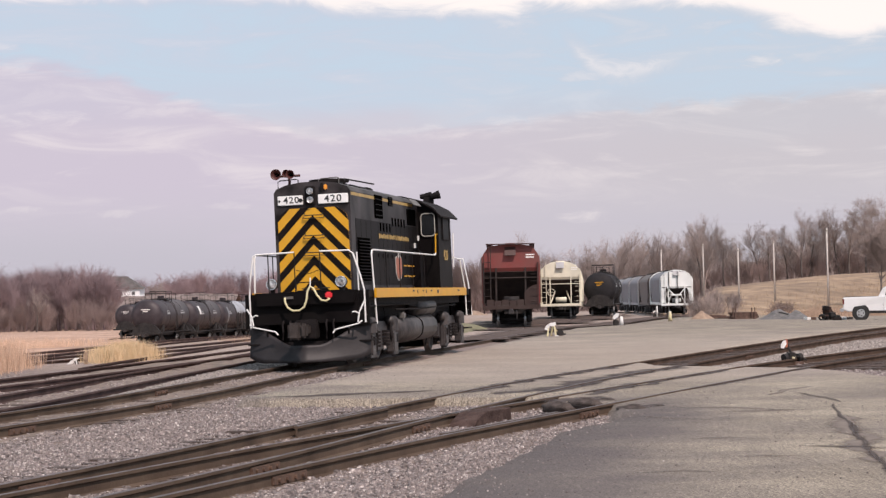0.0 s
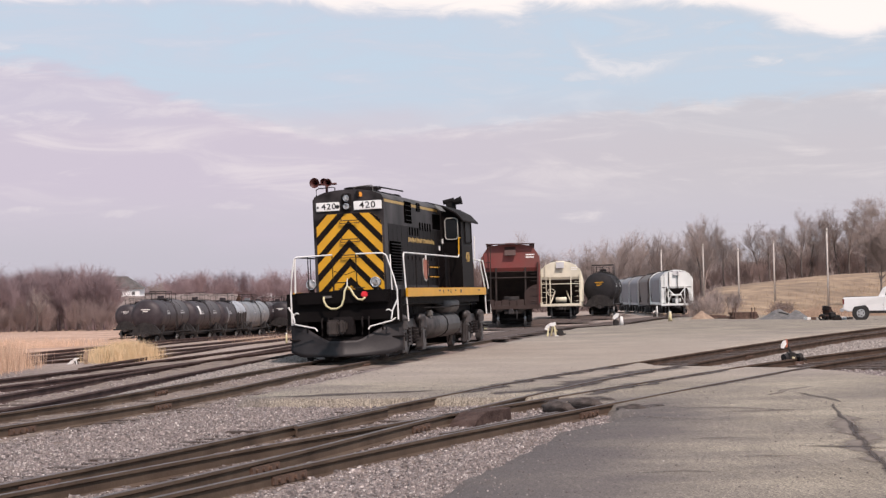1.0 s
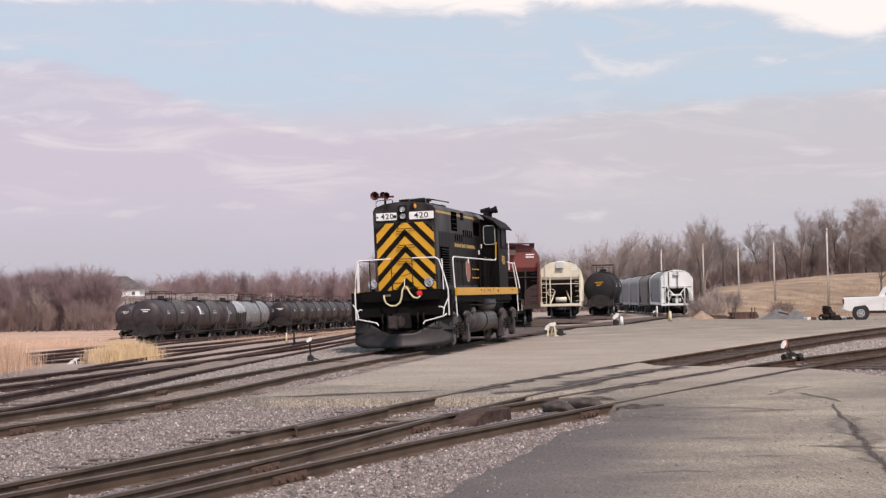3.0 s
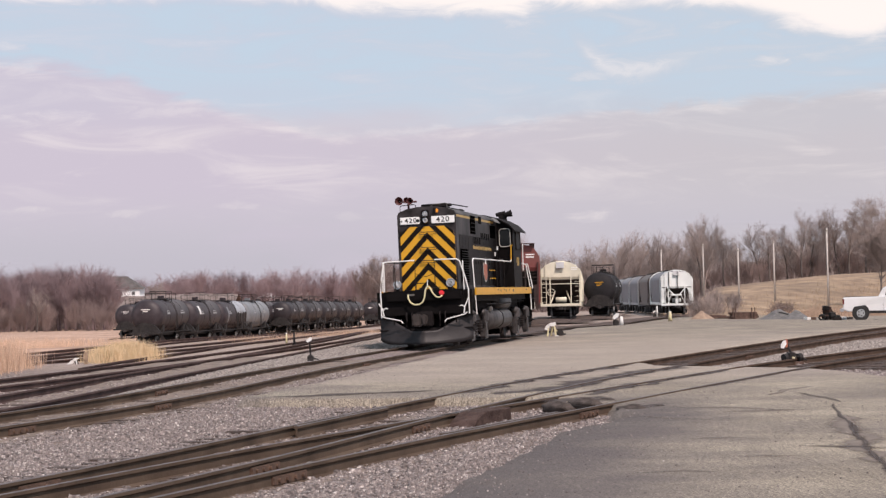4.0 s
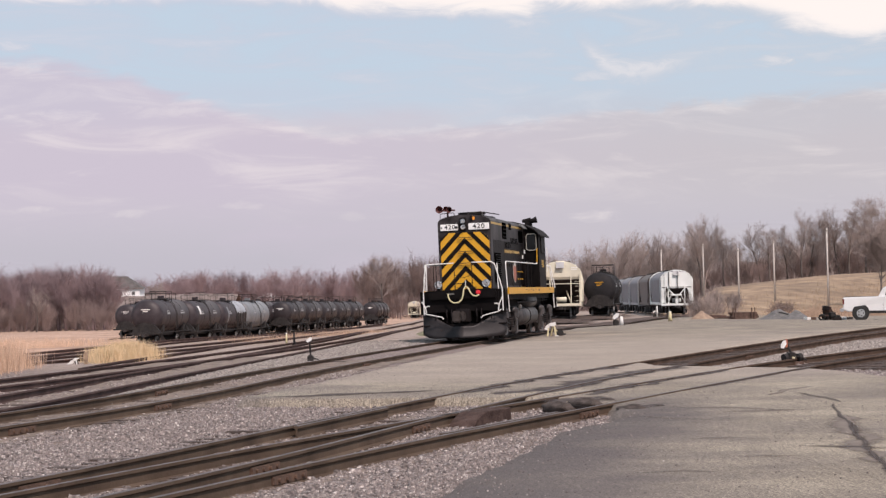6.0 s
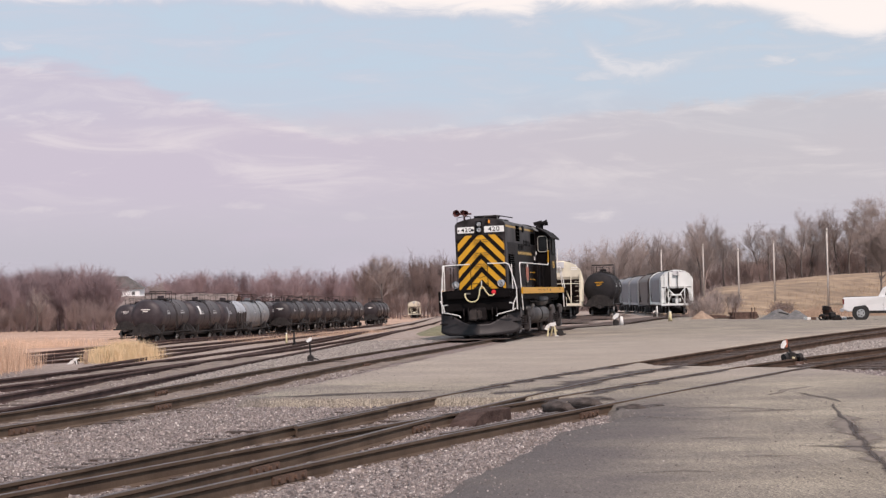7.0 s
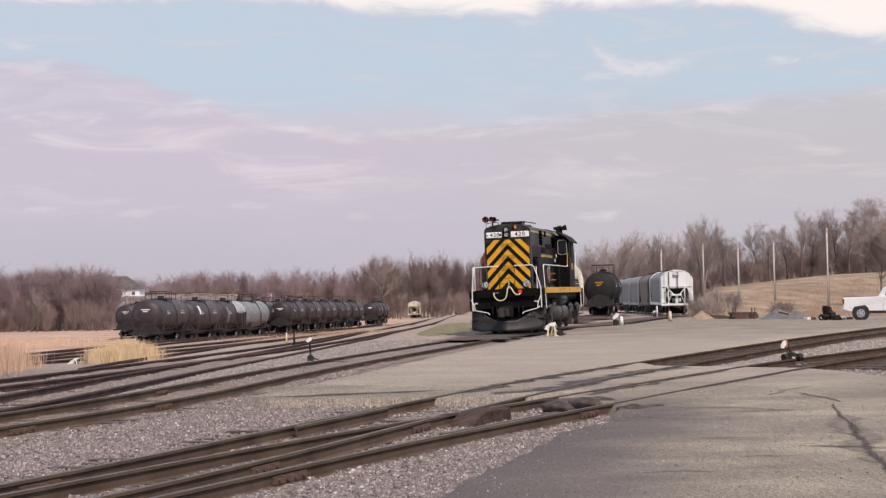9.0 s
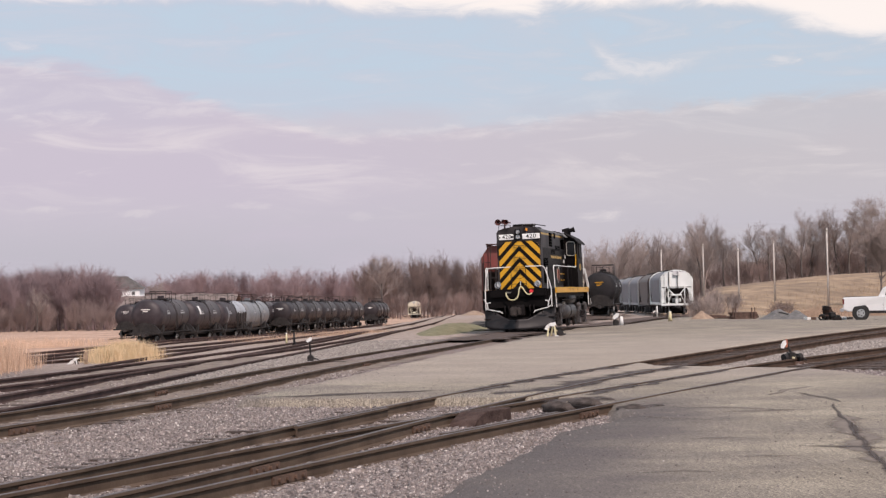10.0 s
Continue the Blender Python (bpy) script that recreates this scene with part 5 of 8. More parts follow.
def tank_car(paintm, label, length=11.9, yellow_mark=False):
    C = thing("tank_car", Matrix(), label, "railcar", "tank cars")
    r, zc = 1.46, 2.62
    bm = bmesh.new()
    prof = []
    for k in range(7):
        a = math.pi / 2 * k / 6
        prof.append((0.72 - 0.6 * math.cos(a), r * math.sin(a)))
    stations = prof + [(length - y, q) for y, q in reversed(prof)]
    prev = None
    n = 36
    first = last = None
    for y, q in stations:
        cur = [bm.verts.new((math.cos(2 * math.pi * k / n) * max(q, 0.01), y, zc + math.sin(2 * math.pi * k / n) * max(q, 0.01))) for k in range(n)]
        if prev:
            for k in range(n):
                bm.faces.new((prev[k], prev[(k + 1) % n], cur[(k + 1) % n], cur[k]))
        prev = cur
    bmesh.ops.recalc_face_normals(bm, faces=bm.faces)
    T = part("tank", bm, paintm, C, smooth=True)
    for y in (0.75, length * 0.3, length * 0.5, length * 0.7, length - 0.75):
        b = bmesh.new()
        pipe(b, [(math.cos(a) * (r + 0.005), y, zc + math.sin(a) * (r + 0.005)) for a in [2 * math.pi * k / 30 for k in range(31)]], 0.02, 4)
        part("weld_band", b, paintm, T)
    part("centre_sill", newbox(-0.35, 0.35, -0.1, length + 0.1, 0.8, 1.2, bevel=0.02), M["under"], C)
    for y0, d in ((0.0, 1), (length, -1)):
        f = lambda a, b: sorted((y0 + d * a, y0 + d * b))
        part("end_sill", newbox(-1.5, 1.5, *f(-0.1, 0.1), 0.95, 1.15, bevel=0.02), M["under"], C)
        part("end_platform", newbox(-1.5, 1.5, *f(0.1, 1.0), 1.1, 1.15), M["under"], C)
        sad = [(-1.2, 1.15), (-1.25, 1.9), (-0.9, 1.5), (0, 1.25), (0.9, 1.5), (1.25, 1.9), (1.2, 1.15)]
        part("saddle", prism(bmesh.new(), sad, *f(1.6, 2.2)), M["under"], C)
        part("end_bracket", prism(bmesh.new(), [(-1.28, 1.15), (-1.1, 1.5), (-0.75, 1.82), (-0.3, 2.02), (0.3, 2.02), (0.75, 1.82), (1.1, 1.5), (1.28, 1.15)], *f(0.13, 0.5)), M["under"], C)
        for a, b in ((-1.4, -0.5), (0.5, 1.4)):
            part("end_rail", pipe(bmesh.new(), [(a, y0 + d * 0.02, 1.1), (a, y0 + d * 0.02, 1.85), (b, y0 + d * 0.02, 1.85), (b, y0 + d * 0.02, 1.1)], 0.022), M["under"], C)
        part("coupler", newbox(-0.14, 0.14, *f(-0.8, 0.1), 0.74, 1.02, bevel=0.04), M["truck_grey"], C)
        mk = "yellow" if yellow_mark else "white"
        for k, (x0, x1, z) in enumerate(((-0.42, 0.42, 3.15), (-0.26, 0.22, 3.0), (-0.24, 0.1, 2.87))):
            part("marking", newbox(x0, x1, *f(0.14, 0.2) if not yellow_mark else f(0.12, 0.2), z, z + (0.05 if yellow_mark else 0.07)), M[mk], C)
        freight_truck(C, y0 + d * 1.9)
    yc = length / 2
    part("top_walkway", newbox(-0.3, 0.3, 1.2, length - 1.2, zc + r + 0.06, zc + r + 0.1), M["under"], C)
    for x in (-0.3, 0.3):
        part("walkway_rail", pipe(bmesh.new(), [(x, 1.3, zc + r - 0.1), (x, 1.3, zc + r + 0.55), (x, length - 1.3, zc + r + 0.55), (x, length - 1.3, zc + r - 0.1)], 0.03), M["under"], C)
    dome = rod(bmesh.new(), (0, yc, zc + r - 0.1), (0, yc, zc + r + 0.35), 0.32, 16)
    part("manway", dome, paintm, C)
    part("top_platform", newbox(-0.75, 0.75, yc - 1.1, yc + 1.1, zc + r - 0.02, zc + r + 0.04), M["under"], C)
    zt = zc + r
    hw = 1.0 if yellow_mark else 0.75
    thick = 0.05 if yellow_mark else 0.035
    for y in (-1.1, 1.1):
        part("top_rail", pipe(bmesh.new(), [(-hw, yc + y, zt - 0.3), (-hw, yc + y, zt + 0.75), (hw, yc + y, zt + 0.75), (hw, yc + y, zt - 0.3)], thick), M["under"], C)
    for x in (-hw, hw):
        part("top_rail", rod(bmesh.new(), (x, yc - 1.1, zt + 0.75), (x, yc + 1.1, zt + 0.75), 0.03, 6), M["under"], C)
    for sx in (-1, 1):
        ld = pipe(bmesh.new(), [(sx * 1.5, yc - 0.2, 0.7), (sx * 1.52, yc - 0.2, 2.7), (sx * 1.2, yc - 0.2, 3.6), (sx * 0.7, yc - 0.2, 4.1)], 0.025)
        ld = part("ladder", ld, M["under"], C)
        part("ladder_rail", pipe(bmesh.new(), [(sx * 1.5, yc + 0.2, 0.7), (sx * 1.52, yc + 0.2, 2.7), (sx * 1.2, yc + 0.2, 3.6), (sx * 0.7, yc + 0.2, 4.1)], 0.025), M["under"], ld)
        for k in range(8):
            part("rung", rod(bmesh.new(), (sx * 1.51, yc - 0.2, 0.9 + 0.24 * k), (sx * 1.51, yc + 0.2, 0.9 + 0.24 * k), 0.018, 6), M["under"], ld)
        for y, w in ((2.4, 1.0), (length * 0.64, 1.6)):
            part("marking", newbox(sx * 1.47 - 0.015, sx * 1.47 + 0.015, y, y + w, 2.75, 2.9), M["hop_pale"], C)
            part("marking", newbox(sx * 1.45 - 0.015, sx * 1.45 + 0.015, y, y + w * 0.7, 2.98, 3.07), M["hop_pale"], C)
        part("walkway", newbox(min(sx * 1.1, sx * 1.5), max(sx * 1.1, sx * 1.5), 0.5, length - 0.5, 1.1, 1.14), M["under"], C)
    return C


def shell(C, name, a0, a1, y0, y1, mat, label, r=1.475, zc=2.62):
    """A thin curved plate on a tank's flank, from angle a0 to a1 in degrees."""
    arc = [radians(a0 + (a1 - a0) * k / 8) for k in range(9)]
    o = [(math.cos(a) * r, zc + math.sin(a) * r) for a in arc] + [(math.cos(a) * (r - 0.03), zc + math.sin(a) * (r - 0.03)) for a in reversed(arc)]
    return part(name, prism(bmesh.new(), o, y0, y1), mat, C, label)


def put(ob, x, y, head, dz=0.0):
    ob.matrix_basis = Matrix.Translation((x, y, drop(x, y) + dz)) @ Matrix.Rotation(radians(-head), 4, "Z")
    return ob


def row_of(proto, x, y, head, pitch, count, skip_first=False):
    for k in range(1 if skip_first else 0, count):
        px, py = x + math.sin(radians(head)) * pitch * k, y + math.cos(radians(head)) * pitch * k
        m = Matrix.Translation((px, py, drop(px, py))) @ Matrix.Rotation(radians(-head), 4, "Z")
        copy_thing(proto, m)


red = put(covered_hopper(M["hop_red"], M["hop_dark"], "brick red covered hopper car standing on a yard track", False), 3.72, 116, 2.4)
gus = [(0.75, 1.2), (0.75, 1.9), (0.95, 2.15), (1.25, 2.3), (1.54, 2.35), (1.54, 1.2)]
part("end_gusset", prism(bmesh.new(), gus, 0.66, 0.7), M["hop_sill"], red, "brown-red corner gusset")
for k in range(5):
    part("end_plank", newbox(-1.35 + k * 0.42, -0.96 + k * 0.42, 0.24, 0.3, 1.2, 1.52 - 0.05 * (k % 2)), M["hop_sill"], red)
cream = put(covered_hopper(M["hop_cream"], M["hop_cream"], "cream covered hopper car with open end framing", True), 9.15, 164, 4.0)
white = put(covered_hopper(M["hop_grey_shade"], M["hop_white"], "grey covered hopper car with white end frame", True), 23.2, 208, 1.5)
white_end = prism(bmesh.new(), [(-1.56, 2.85), (-1.56, 3.58), (-1.48, 3.8), (-1.18, 4.1), (-0.74, 4.34), (0.74, 4.34), (1.18, 4.1), (1.48, 3.8), (1.56, 3.58), (1.56, 2.85)], 0.70, 0.745)
part("end_sheet", white_end, M["hop_white"], white, "white upper end sheet")
for x in (-0.75, 0.1):
    part("end_ladder_rail", newbox(x - 0.03, x + 0.03, 0.55, 0.62, 2.6, 4.4), M["under"], white, "dark ladder rail")
for sx in (-1, 1):
    part("end_gusset", prism(bmesh.new(), [(sx * 1.56, 1.25), (sx * 1.56, 2.7), (sx * 1.05, 2.7), (sx * 1.22, 2.2), (sx * 1.15, 1.25)], 0.66, 0.7), M["hop_white"], white, "white corner gusset")
    part("brake_rod", rod(bmesh.new(), (sx * 0.95, 0.7, 2.8), (sx * 0.3, 0.6, 2.1), 0.05, 6), M["hop_white"], white)
part("brake_platform", newbox(-0.55, 0.5, 0.3, 0.75, 1.95, 2.12, bevel=0.02), M["hop_white"], white, "white brake platform")
part("brake_stand", newbox(-0.14, 0.14, 0.5, 0.75, 1.2, 1.95, bevel=0.02), M["hop_white"], white, "white brake stand")
brown = covered_hopper(M["hop_brown"], M["hop_brown"], "dull brown covered hopper car in a string", True)
put(brown, 23.2 + 17.3 * math.sin(radians(1.5)), 208 + 17.3 * math.cos(radians(1.5)), 1.5)
grey = covered_hopper(M["hop_grey_shade"], M["hop_pale"], "grey covered hopper car in a string", True)
put(grey, 23.2 + 34.6 * math.sin(radians(1.5)), 208 + 34.6 * math.cos(radians(1.5)), 1.5)
row_of(grey, 23.2 + 34.6 * math.sin(radians(1.5)), 208 + 34.6 * math.cos(radians(1.5)), 1.5, 17.3, 3, True)
black_tank = put(tank_car(M["tank_matte"], "black tank car with yellow stencils on its end", 14.0, yellow_mark=True), 14.35, 193, 7.5)
row_of(red, 3.72, 116, 2.4, 17.0, 3, True)
row_of(cream, 9.15, 164, 4.0, 17.3, 3, True)
tank_a = put(tank_car(M["tank_brown"], "dusty dark tank car in a long string"), -26.75, 187, 6.0)
m6 = [Matrix.Translation((-26.5 + 13.0 * k * math.sin(radians(6.0)), 187 + 13.0 * k * math.cos(radians(6.0)), drop(-26.5 + 1.36 * k, 187 + 12.93 * k))) @ Matrix.Rotation(radians(-6.0), 4, "Z") for k in range(3)]
tank_d = copy_thing(tank_a, m6[1])
tagged(tank_d, "dusty dark tank car with a white panel on its flank")
shell(tank_d, "panel", 5, 40, 1.7, 2.3, M["white"], "scuffed white panel")
tank_e = copy_thing(tank_a, m6[2])
tagged(tank_e, "dark tank car with a painted pale reflection on its far half")
shell(tank_e, "panel", -30, 35, 1.8, 2.4, M["tank_grey"], "pale painted patch")
# pale shell paints the sky's reflection on the upper flank
shell(tank_e, "jacket", 8, 100, 6.2, 11.0, M["tank_reflection"], "pale blue-grey plate painting the sky's reflection")
for k in range(4):
    part("flank_post", rod(bmesh.new(), (1.5, 6.6 + 1.3 * k, 1.1), (1.52, 6.6 + 1.3 * k, 2.9), 0.05, 6), M["under"], tank_e)
tank_c = put(tank_car(M["tank_grey"], "light grey tank car among dark ones"), -26.5 + 39 * math.sin(radians(6.0)), 187 + 39 * math.cos(radians(6.0)), 6.0)
row_of(tank_a, -38.9, 255, 6.0, 13.0, 2)
tank_b = tank_car(M["tank_black"], "dull black tank car in a long string")
put(tank_b, -21.4, 272, 6.5)
row_of(tank_b, -21.4, 272, 6.5, 13.0, 5, True)
row_of(tank_a, -24.6, 264, 6.3, 13.0, 4)
row_of(tank_b, -13.2, 372, 3.3, 13.0, 2)
far = copy_thing(cream, Matrix.Translation((-8.1, 560, drop(-8.1, 560))) @ Matrix.Rotation(radians(-1), 4, "Z"))
tagged(far, "cream covered hopper car standing far off by the woods")


# ---- poles, clutter beyond the paving ----
M["pole_wood"] = material("weathered pole timber", [(0.42, 0.37, 0.34), (0.6, 0.54, 0.5)], 0.9, 5, bump=0.3)
M["weathered"] = material("weathered brown timber", [(0.06, 0.035, 0.027), (0.14, 0.085, 0.066)], 0.9, 3, bump=0.5, island=0.4)
M["post_tan"] = material("tan weathered timber", [(0.26, 0.18, 0.12), (0.4, 0.29, 0.21)], 0.9, 8, bump=0.3)
M["stand_yellow"] = material("faded yellow paint", [(0.58, 0.5, 0.27), (0.72, 0.65, 0.44)], 0.6, 6, grime=((0.3, 0.24, 0.15), 4, 0.5))
M["target_white"] = material("scuffed white enamel", [(0.66, 0.64, 0.61), (0.8, 0.79, 0.77)], 0.5, 5)
M["truck_white"] = material("white car paint gloss", [(0.74, 0.74, 0.74), (0.78, 0.78, 0.78)], 0.25, 2, coat=0.8)
M["tyre"] = material("tyre rubber", [(0.015, 0.015, 0.015), (0.028, 0.027, 0.026)], 0.8, 6)
M["alloy"] = material("alloy wheel", [(0.5, 0.5, 0.5), (0.62, 0.62, 0.62)], 0.3, 4, metal=0.8)
M["tail_red"] = material("tail lamp", [(0.11, 0.008, 0.008), (0.16, 0.012, 0.012)], 0.2, 4)
M["crushed"] = material("crushed grey stone", [(0.1, 0.094, 0.092), (0.18, 0.17, 0.165)], 0.95, 5, bump=0.9, bump_scale=9)
M["mound"] = material("brown spoil heap", [(0.22, 0.15, 0.105), (0.36, 0.26, 0.19)], 0.95, 4, bump=0.9, bump_scale=7)


def base_z(x, y):
    return drop(x, y) + GROUND + fill(x, y)


def utility_pole(x, y, h):
    z = base_z(x, y) - 0.3
    P = thing("utility_pole", Matrix.Translation((x, y, z)), "bare weathered timber pole standing by the yard", "pole", "pole line")
    part("shaft", rod(bmesh.new(), (0, 0, 0), (0, 0, h), 0.105, 10, 0.075), M["pole_wood"], P, smooth=True)
    part("cap_band", rod(bmesh.new(), (0, 0, h - 0.25), (0, 0, h - 0.18), 0.1, 10), M["grey_panel"], P)
    part("ground_wire", rod(bmesh.new(), (0.11, -0.07, 0.3), (0.075, -0.05, h - 0.4), 0.012, 5), M["under"], P)


def heap(name, x, y, rx, ry, h, mat, label, seed):
    bm = bmesh.new()
    n, m = 36, 9
    rows = []
    for j in range(m + 1):
        t = j / m
        row = []
        for k in range(n):
            a = 2 * math.pi * k / n
            w = 1 + 0.18 * noise.noise((math.cos(a) * 1.7 + seed, math.sin(a) * 1.7, t))
            hh = h * (1 - t) ** 1.15 * (1 + 0.3 * noise.noise((math.cos(a) * 2 * t, math.sin(a) * 2 * t, seed)))
            row.append(bm.verts.new((rx * w * t * math.cos(a), ry * w * t * math.sin(a), hh - (0.12 if j == m else 0))))
        rows.append(row)
    for a, b in zip(rows, rows[1:]):
        for k in range(n):
            bm.faces.new((a[k], b[k], b[(k + 1) % n], a[(k + 1) % n]))
    bmesh.ops.remove_doubles(bm, verts=bm.verts, dist=0.001)
    ob = new(name, mesh_of(bm, name, mat, True))
    ob.location = (x, y, base_z(x, y))
    tagged(ob, label, "heap")


def pickup_truck(x, y):
    T = thing("pickup_truck", Matrix.Translation((x, y, drop(x, y) - 0.02)) @ Matrix.Rotation(radians(-11), 4, "Z"), "white pickup truck parked at the yard edge", "pickup truck")
    W = 0.98
    prof = [(0.0, 0.62), (0.0, 1.28), (0.06, 1.34), (2.0, 1.36), (2.06, 1.4), (2.32, 1.86), (2.45, 1.93), (3.75, 1.93), (3.95, 1.86), (4.5, 1.38), (5.7, 1.24), (5.85, 1.1), (5.9, 0.6), (5.4, 0.5), (0.3, 0.5)]
    bm = bmesh.new()
    a = [bm.verts.new((px, -W * (1 if z < 1.4 else 0.9), z)) for px, z in prof]
    b = [bm.verts.new((px, W * (1 if z < 1.4 else 0.9), z)) for px, z in prof]
    n = len(a)
    for i in range(n):
        bm.faces.new((a[i], a[(i + 1) % n], b[(i + 1) % n], b[i]))
    bm.faces.new(a[::-1])
    bm.faces.new(b)
    bmesh.ops.recalc_face_normals(bm, faces=bm.faces)
    bmesh.ops.bevel(bm, geom=[e for e in bm.edges if len(e.link_faces) == 2 and e.calc_face_angle() > 0.9], offset=0.05, segments=2, affect="EDGES")
    B = part("body", bm, M["truck_white"], T)
    part("bed", newbox(0.08, 1.95, -0.86, 0.86, 1.3, 1.372), M["tyre"], T)
    for sy in (-1, 1):
        for x0, x1 in ((2.55, 3.15), (3.25, 4.0)):
            w = prism(bmesh.new(), [(x0 - (0.12 if x0 < 3 else 0), 1.42), (x1 + (0.15 if x0 > 3 else 0), 1.42), (x1 - 0.05, 1.84), (x0, 1.84)], -0.006, 0.006)
            o = part("window", w, M["glass"], T)
            o.matrix_basis = Matrix.Translation((0, sy * (0.925), 0)) @ Matrix.Rotation(sy * 0.04, 4, "X")
        for x0 in (3.2, 4.25, 2.3):
            part("door_seam", newbox(x0, x0 + 0.015, sy * W - 0.006 if sy < 0 else sy * W - 0.004, sy * W + 0.004 if sy < 0 else sy * W + 0.006, 0.6, 1.38), M["grey_panel"], B)
        for x0 in (3.0, 3.9):
            part("door_handle", newbox(x0, x0 + 0.16, sy * 0.99 - 0.02, sy * 0.99 + 0.02, 1.2, 1.24, bevel=0.006), M["under"], B)
        for xw in (1.02, 4.7):
            wh = part("wheel", rod(bmesh.new(), (xw, sy * 0.74, 0.4), (xw, sy * 1.0, 0.4), 0.4, 28), M["tyre"], T, smooth=False)
            part("rim", rod(bmesh.new(), (xw, sy * 0.95, 0.4), (xw, sy * 1.012, 0.4), 0.24, 20), M["alloy"], wh)
            for k in range(5):
                a0 = 2 * math.pi * k / 5
                part("spoke_gap", rod(bmesh.new(), (xw + 0.15 * math.cos(a0), sy * 0.99, 0.4 + 0.15 * math.sin(a0)), (xw + 0.15 * math.cos(a0), sy * 1.02, 0.4 + 0.15 * math.sin(a0)), 0.045, 10), M["tyre"], wh)
            arch = bmesh.new()
            rod(arch, (xw, sy * 0.9, 0.43), (xw, sy * 0.986, 0.43), 0.5, 28)
            part("wheel_arch", arch, M["tyre"], B)
        part("tail_lamp", newbox(-0.015, 0.1, sy * 0.9 - 0.09, sy * 0.9 + 0.09, 0.92, 1.26, bevel=0.02), M["tail_red"], T)
        part("mirror", newbox(4.0, 4.12, sy * 1.1 - 0.1, sy * 1.1 + 0.1, 1.4, 1.58, bevel=0.03), M["under"], T)
    part("rear_bumper", newbox(-0.16, 0.05, -0.95, 0.95, 0.5, 0.68, bevel=0.03), M["alloy"], T)
    part("sill", newbox(1.5, 4.2, -0.95, 0.95, 0.38, 0.52, bevel=0.02), M["under"], T)


pickup_truck(23.45, 123)


def timber_stack(x, y, head):
    S = thing("timber_stack", Matrix.Translation((x, y, base_z(x, y) + 0.08)) @ Matrix.Rotation(radians(head), 4, "Z") @ Matrix.Scale(0.68, 4), "stack of old brown crossties held by upright stakes", "timber stack")
    rnd = random.Random(4)
    for k in range(4):
        for j in range(7 - k % 2):
            part("crosstie", newbox(-1.3 + rnd.uniform(-0.15, 0.15), 1.3 + rnd.uniform(-0.15, 0.15), j * 0.27 - 0.9, j * 0.27 - 0.66, k * 0.2, k * 0.2 + 0.19, bevel=0.012), M["weathered"], S)
    for px in (-1.2, -0.95, 0.7, 1.0):
        part("stake", newbox(px - 0.05, px + 0.05, -1.08, -0.96, -0.1, 1.25), M["weathered"], S)


def loose_ties(x, y):
    S = thing("tie_pile", Matrix.Translation((x, y, base_z(x, y) + 0.05)) @ Matrix.Scale(0.7, 4), "low pile of loose weathered crossties", "timber pile")
    rnd = random.Random(9)
    for k in range(9):
        m = Matrix.Translation((rnd.uniform(-1.2, 1.2), rnd.uniform(-0.6, 0.6), 0.02 + 0.16 * (k // 4))) @ Matrix.Rotation(rnd.uniform(-0.5, 0.5), 4, "Z") @ Matrix.Rotation(rnd.uniform(-0.04, 0.04), 4, "Y")
        part("crosstie", newbox(-1.2, 1.2, -0.11, 0.11, 0, 0.17, bevel=0.012, m=m), M["weathered"], S)


def scrap_pile(x, y):
    C = thing("scrap_pile", Matrix.Translation((x, y, drop(x, y) - 0.02)), "dark heap of scrap crates and tyres on the gravel", "scrap")
    rnd = random.Random(3)
    for k in range(16):
        w, d, h = rnd.uniform(0.18, 0.5), rnd.uniform(0.2, 0.5), rnd.uniform(0.1, 0.3)
        m = Matrix.Translation((rnd.uniform(-0.36, 0.3) * (1 - 0.15 * (k // 4)), rnd.uniform(-0.3, 0.4), 0.19 * (k // 4) + 0.02)) @ Matrix.Rotation(rnd.uniform(-0.9, 0.9), 4, "Z") @ Matrix.Rotation(rnd.uniform(-0.3, 0.3), 4, "Y")
        part("crate", newbox(-w / 2, w / 2, -d / 2, d / 2, 0, h, bevel=0.02, m=m), M[("sooty", "under", "dirt_lump")[k % 3]], C)
    for tx, ty, tz, lean in ((0.5, -0.3, 0.2, 1.2), (-0.4, -0.4, 0.18, 0.5)):
        t = bmesh.new()
        pipe(t, [(0.17 * math.cos(a), 0, 0.17 * math.sin(a)) for a in [2 * math.pi * q / 16 for q in range(17)]], 0.06, 8)
        part("tyre", t, M["tyre"], C, at=Matrix.Translation((tx, ty, tz)) @ Matrix.Rotation(lean, 4, "X"))
    part("drawbar", rod(bmesh.new(), (0.7, 0, 0.15), (1.5, 0, 0.1), 0.05, 8), M["target_white"], C)
    part("plank", newbox(0.75, 1.5, -0.3, 0.1, 0.02, 0.16, bevel=0.02), M["under"], C)


for k, (x, y, w) in enumerate(((23.38, 124.5, 0.5), (23.73, 124.5, 0.3), (22.81, 129.2, 0.4), (22.41, 129.2, 0.35))):
    ob = part("debris_block", newbox(-w / 2, w / 2, -0.15, 0.15, 0, 0.16, bevel=0.02), M["target_white"] if k % 2 else M["weathered"])
    ob.matrix_basis = Matrix.Translation((x, y, drop(x, y) - 0.02)) @ Matrix.Rotation(k * 0.7, 4, "Z")
    tagged(ob, "small pale block of debris lying on gravel", "debris", "debris")


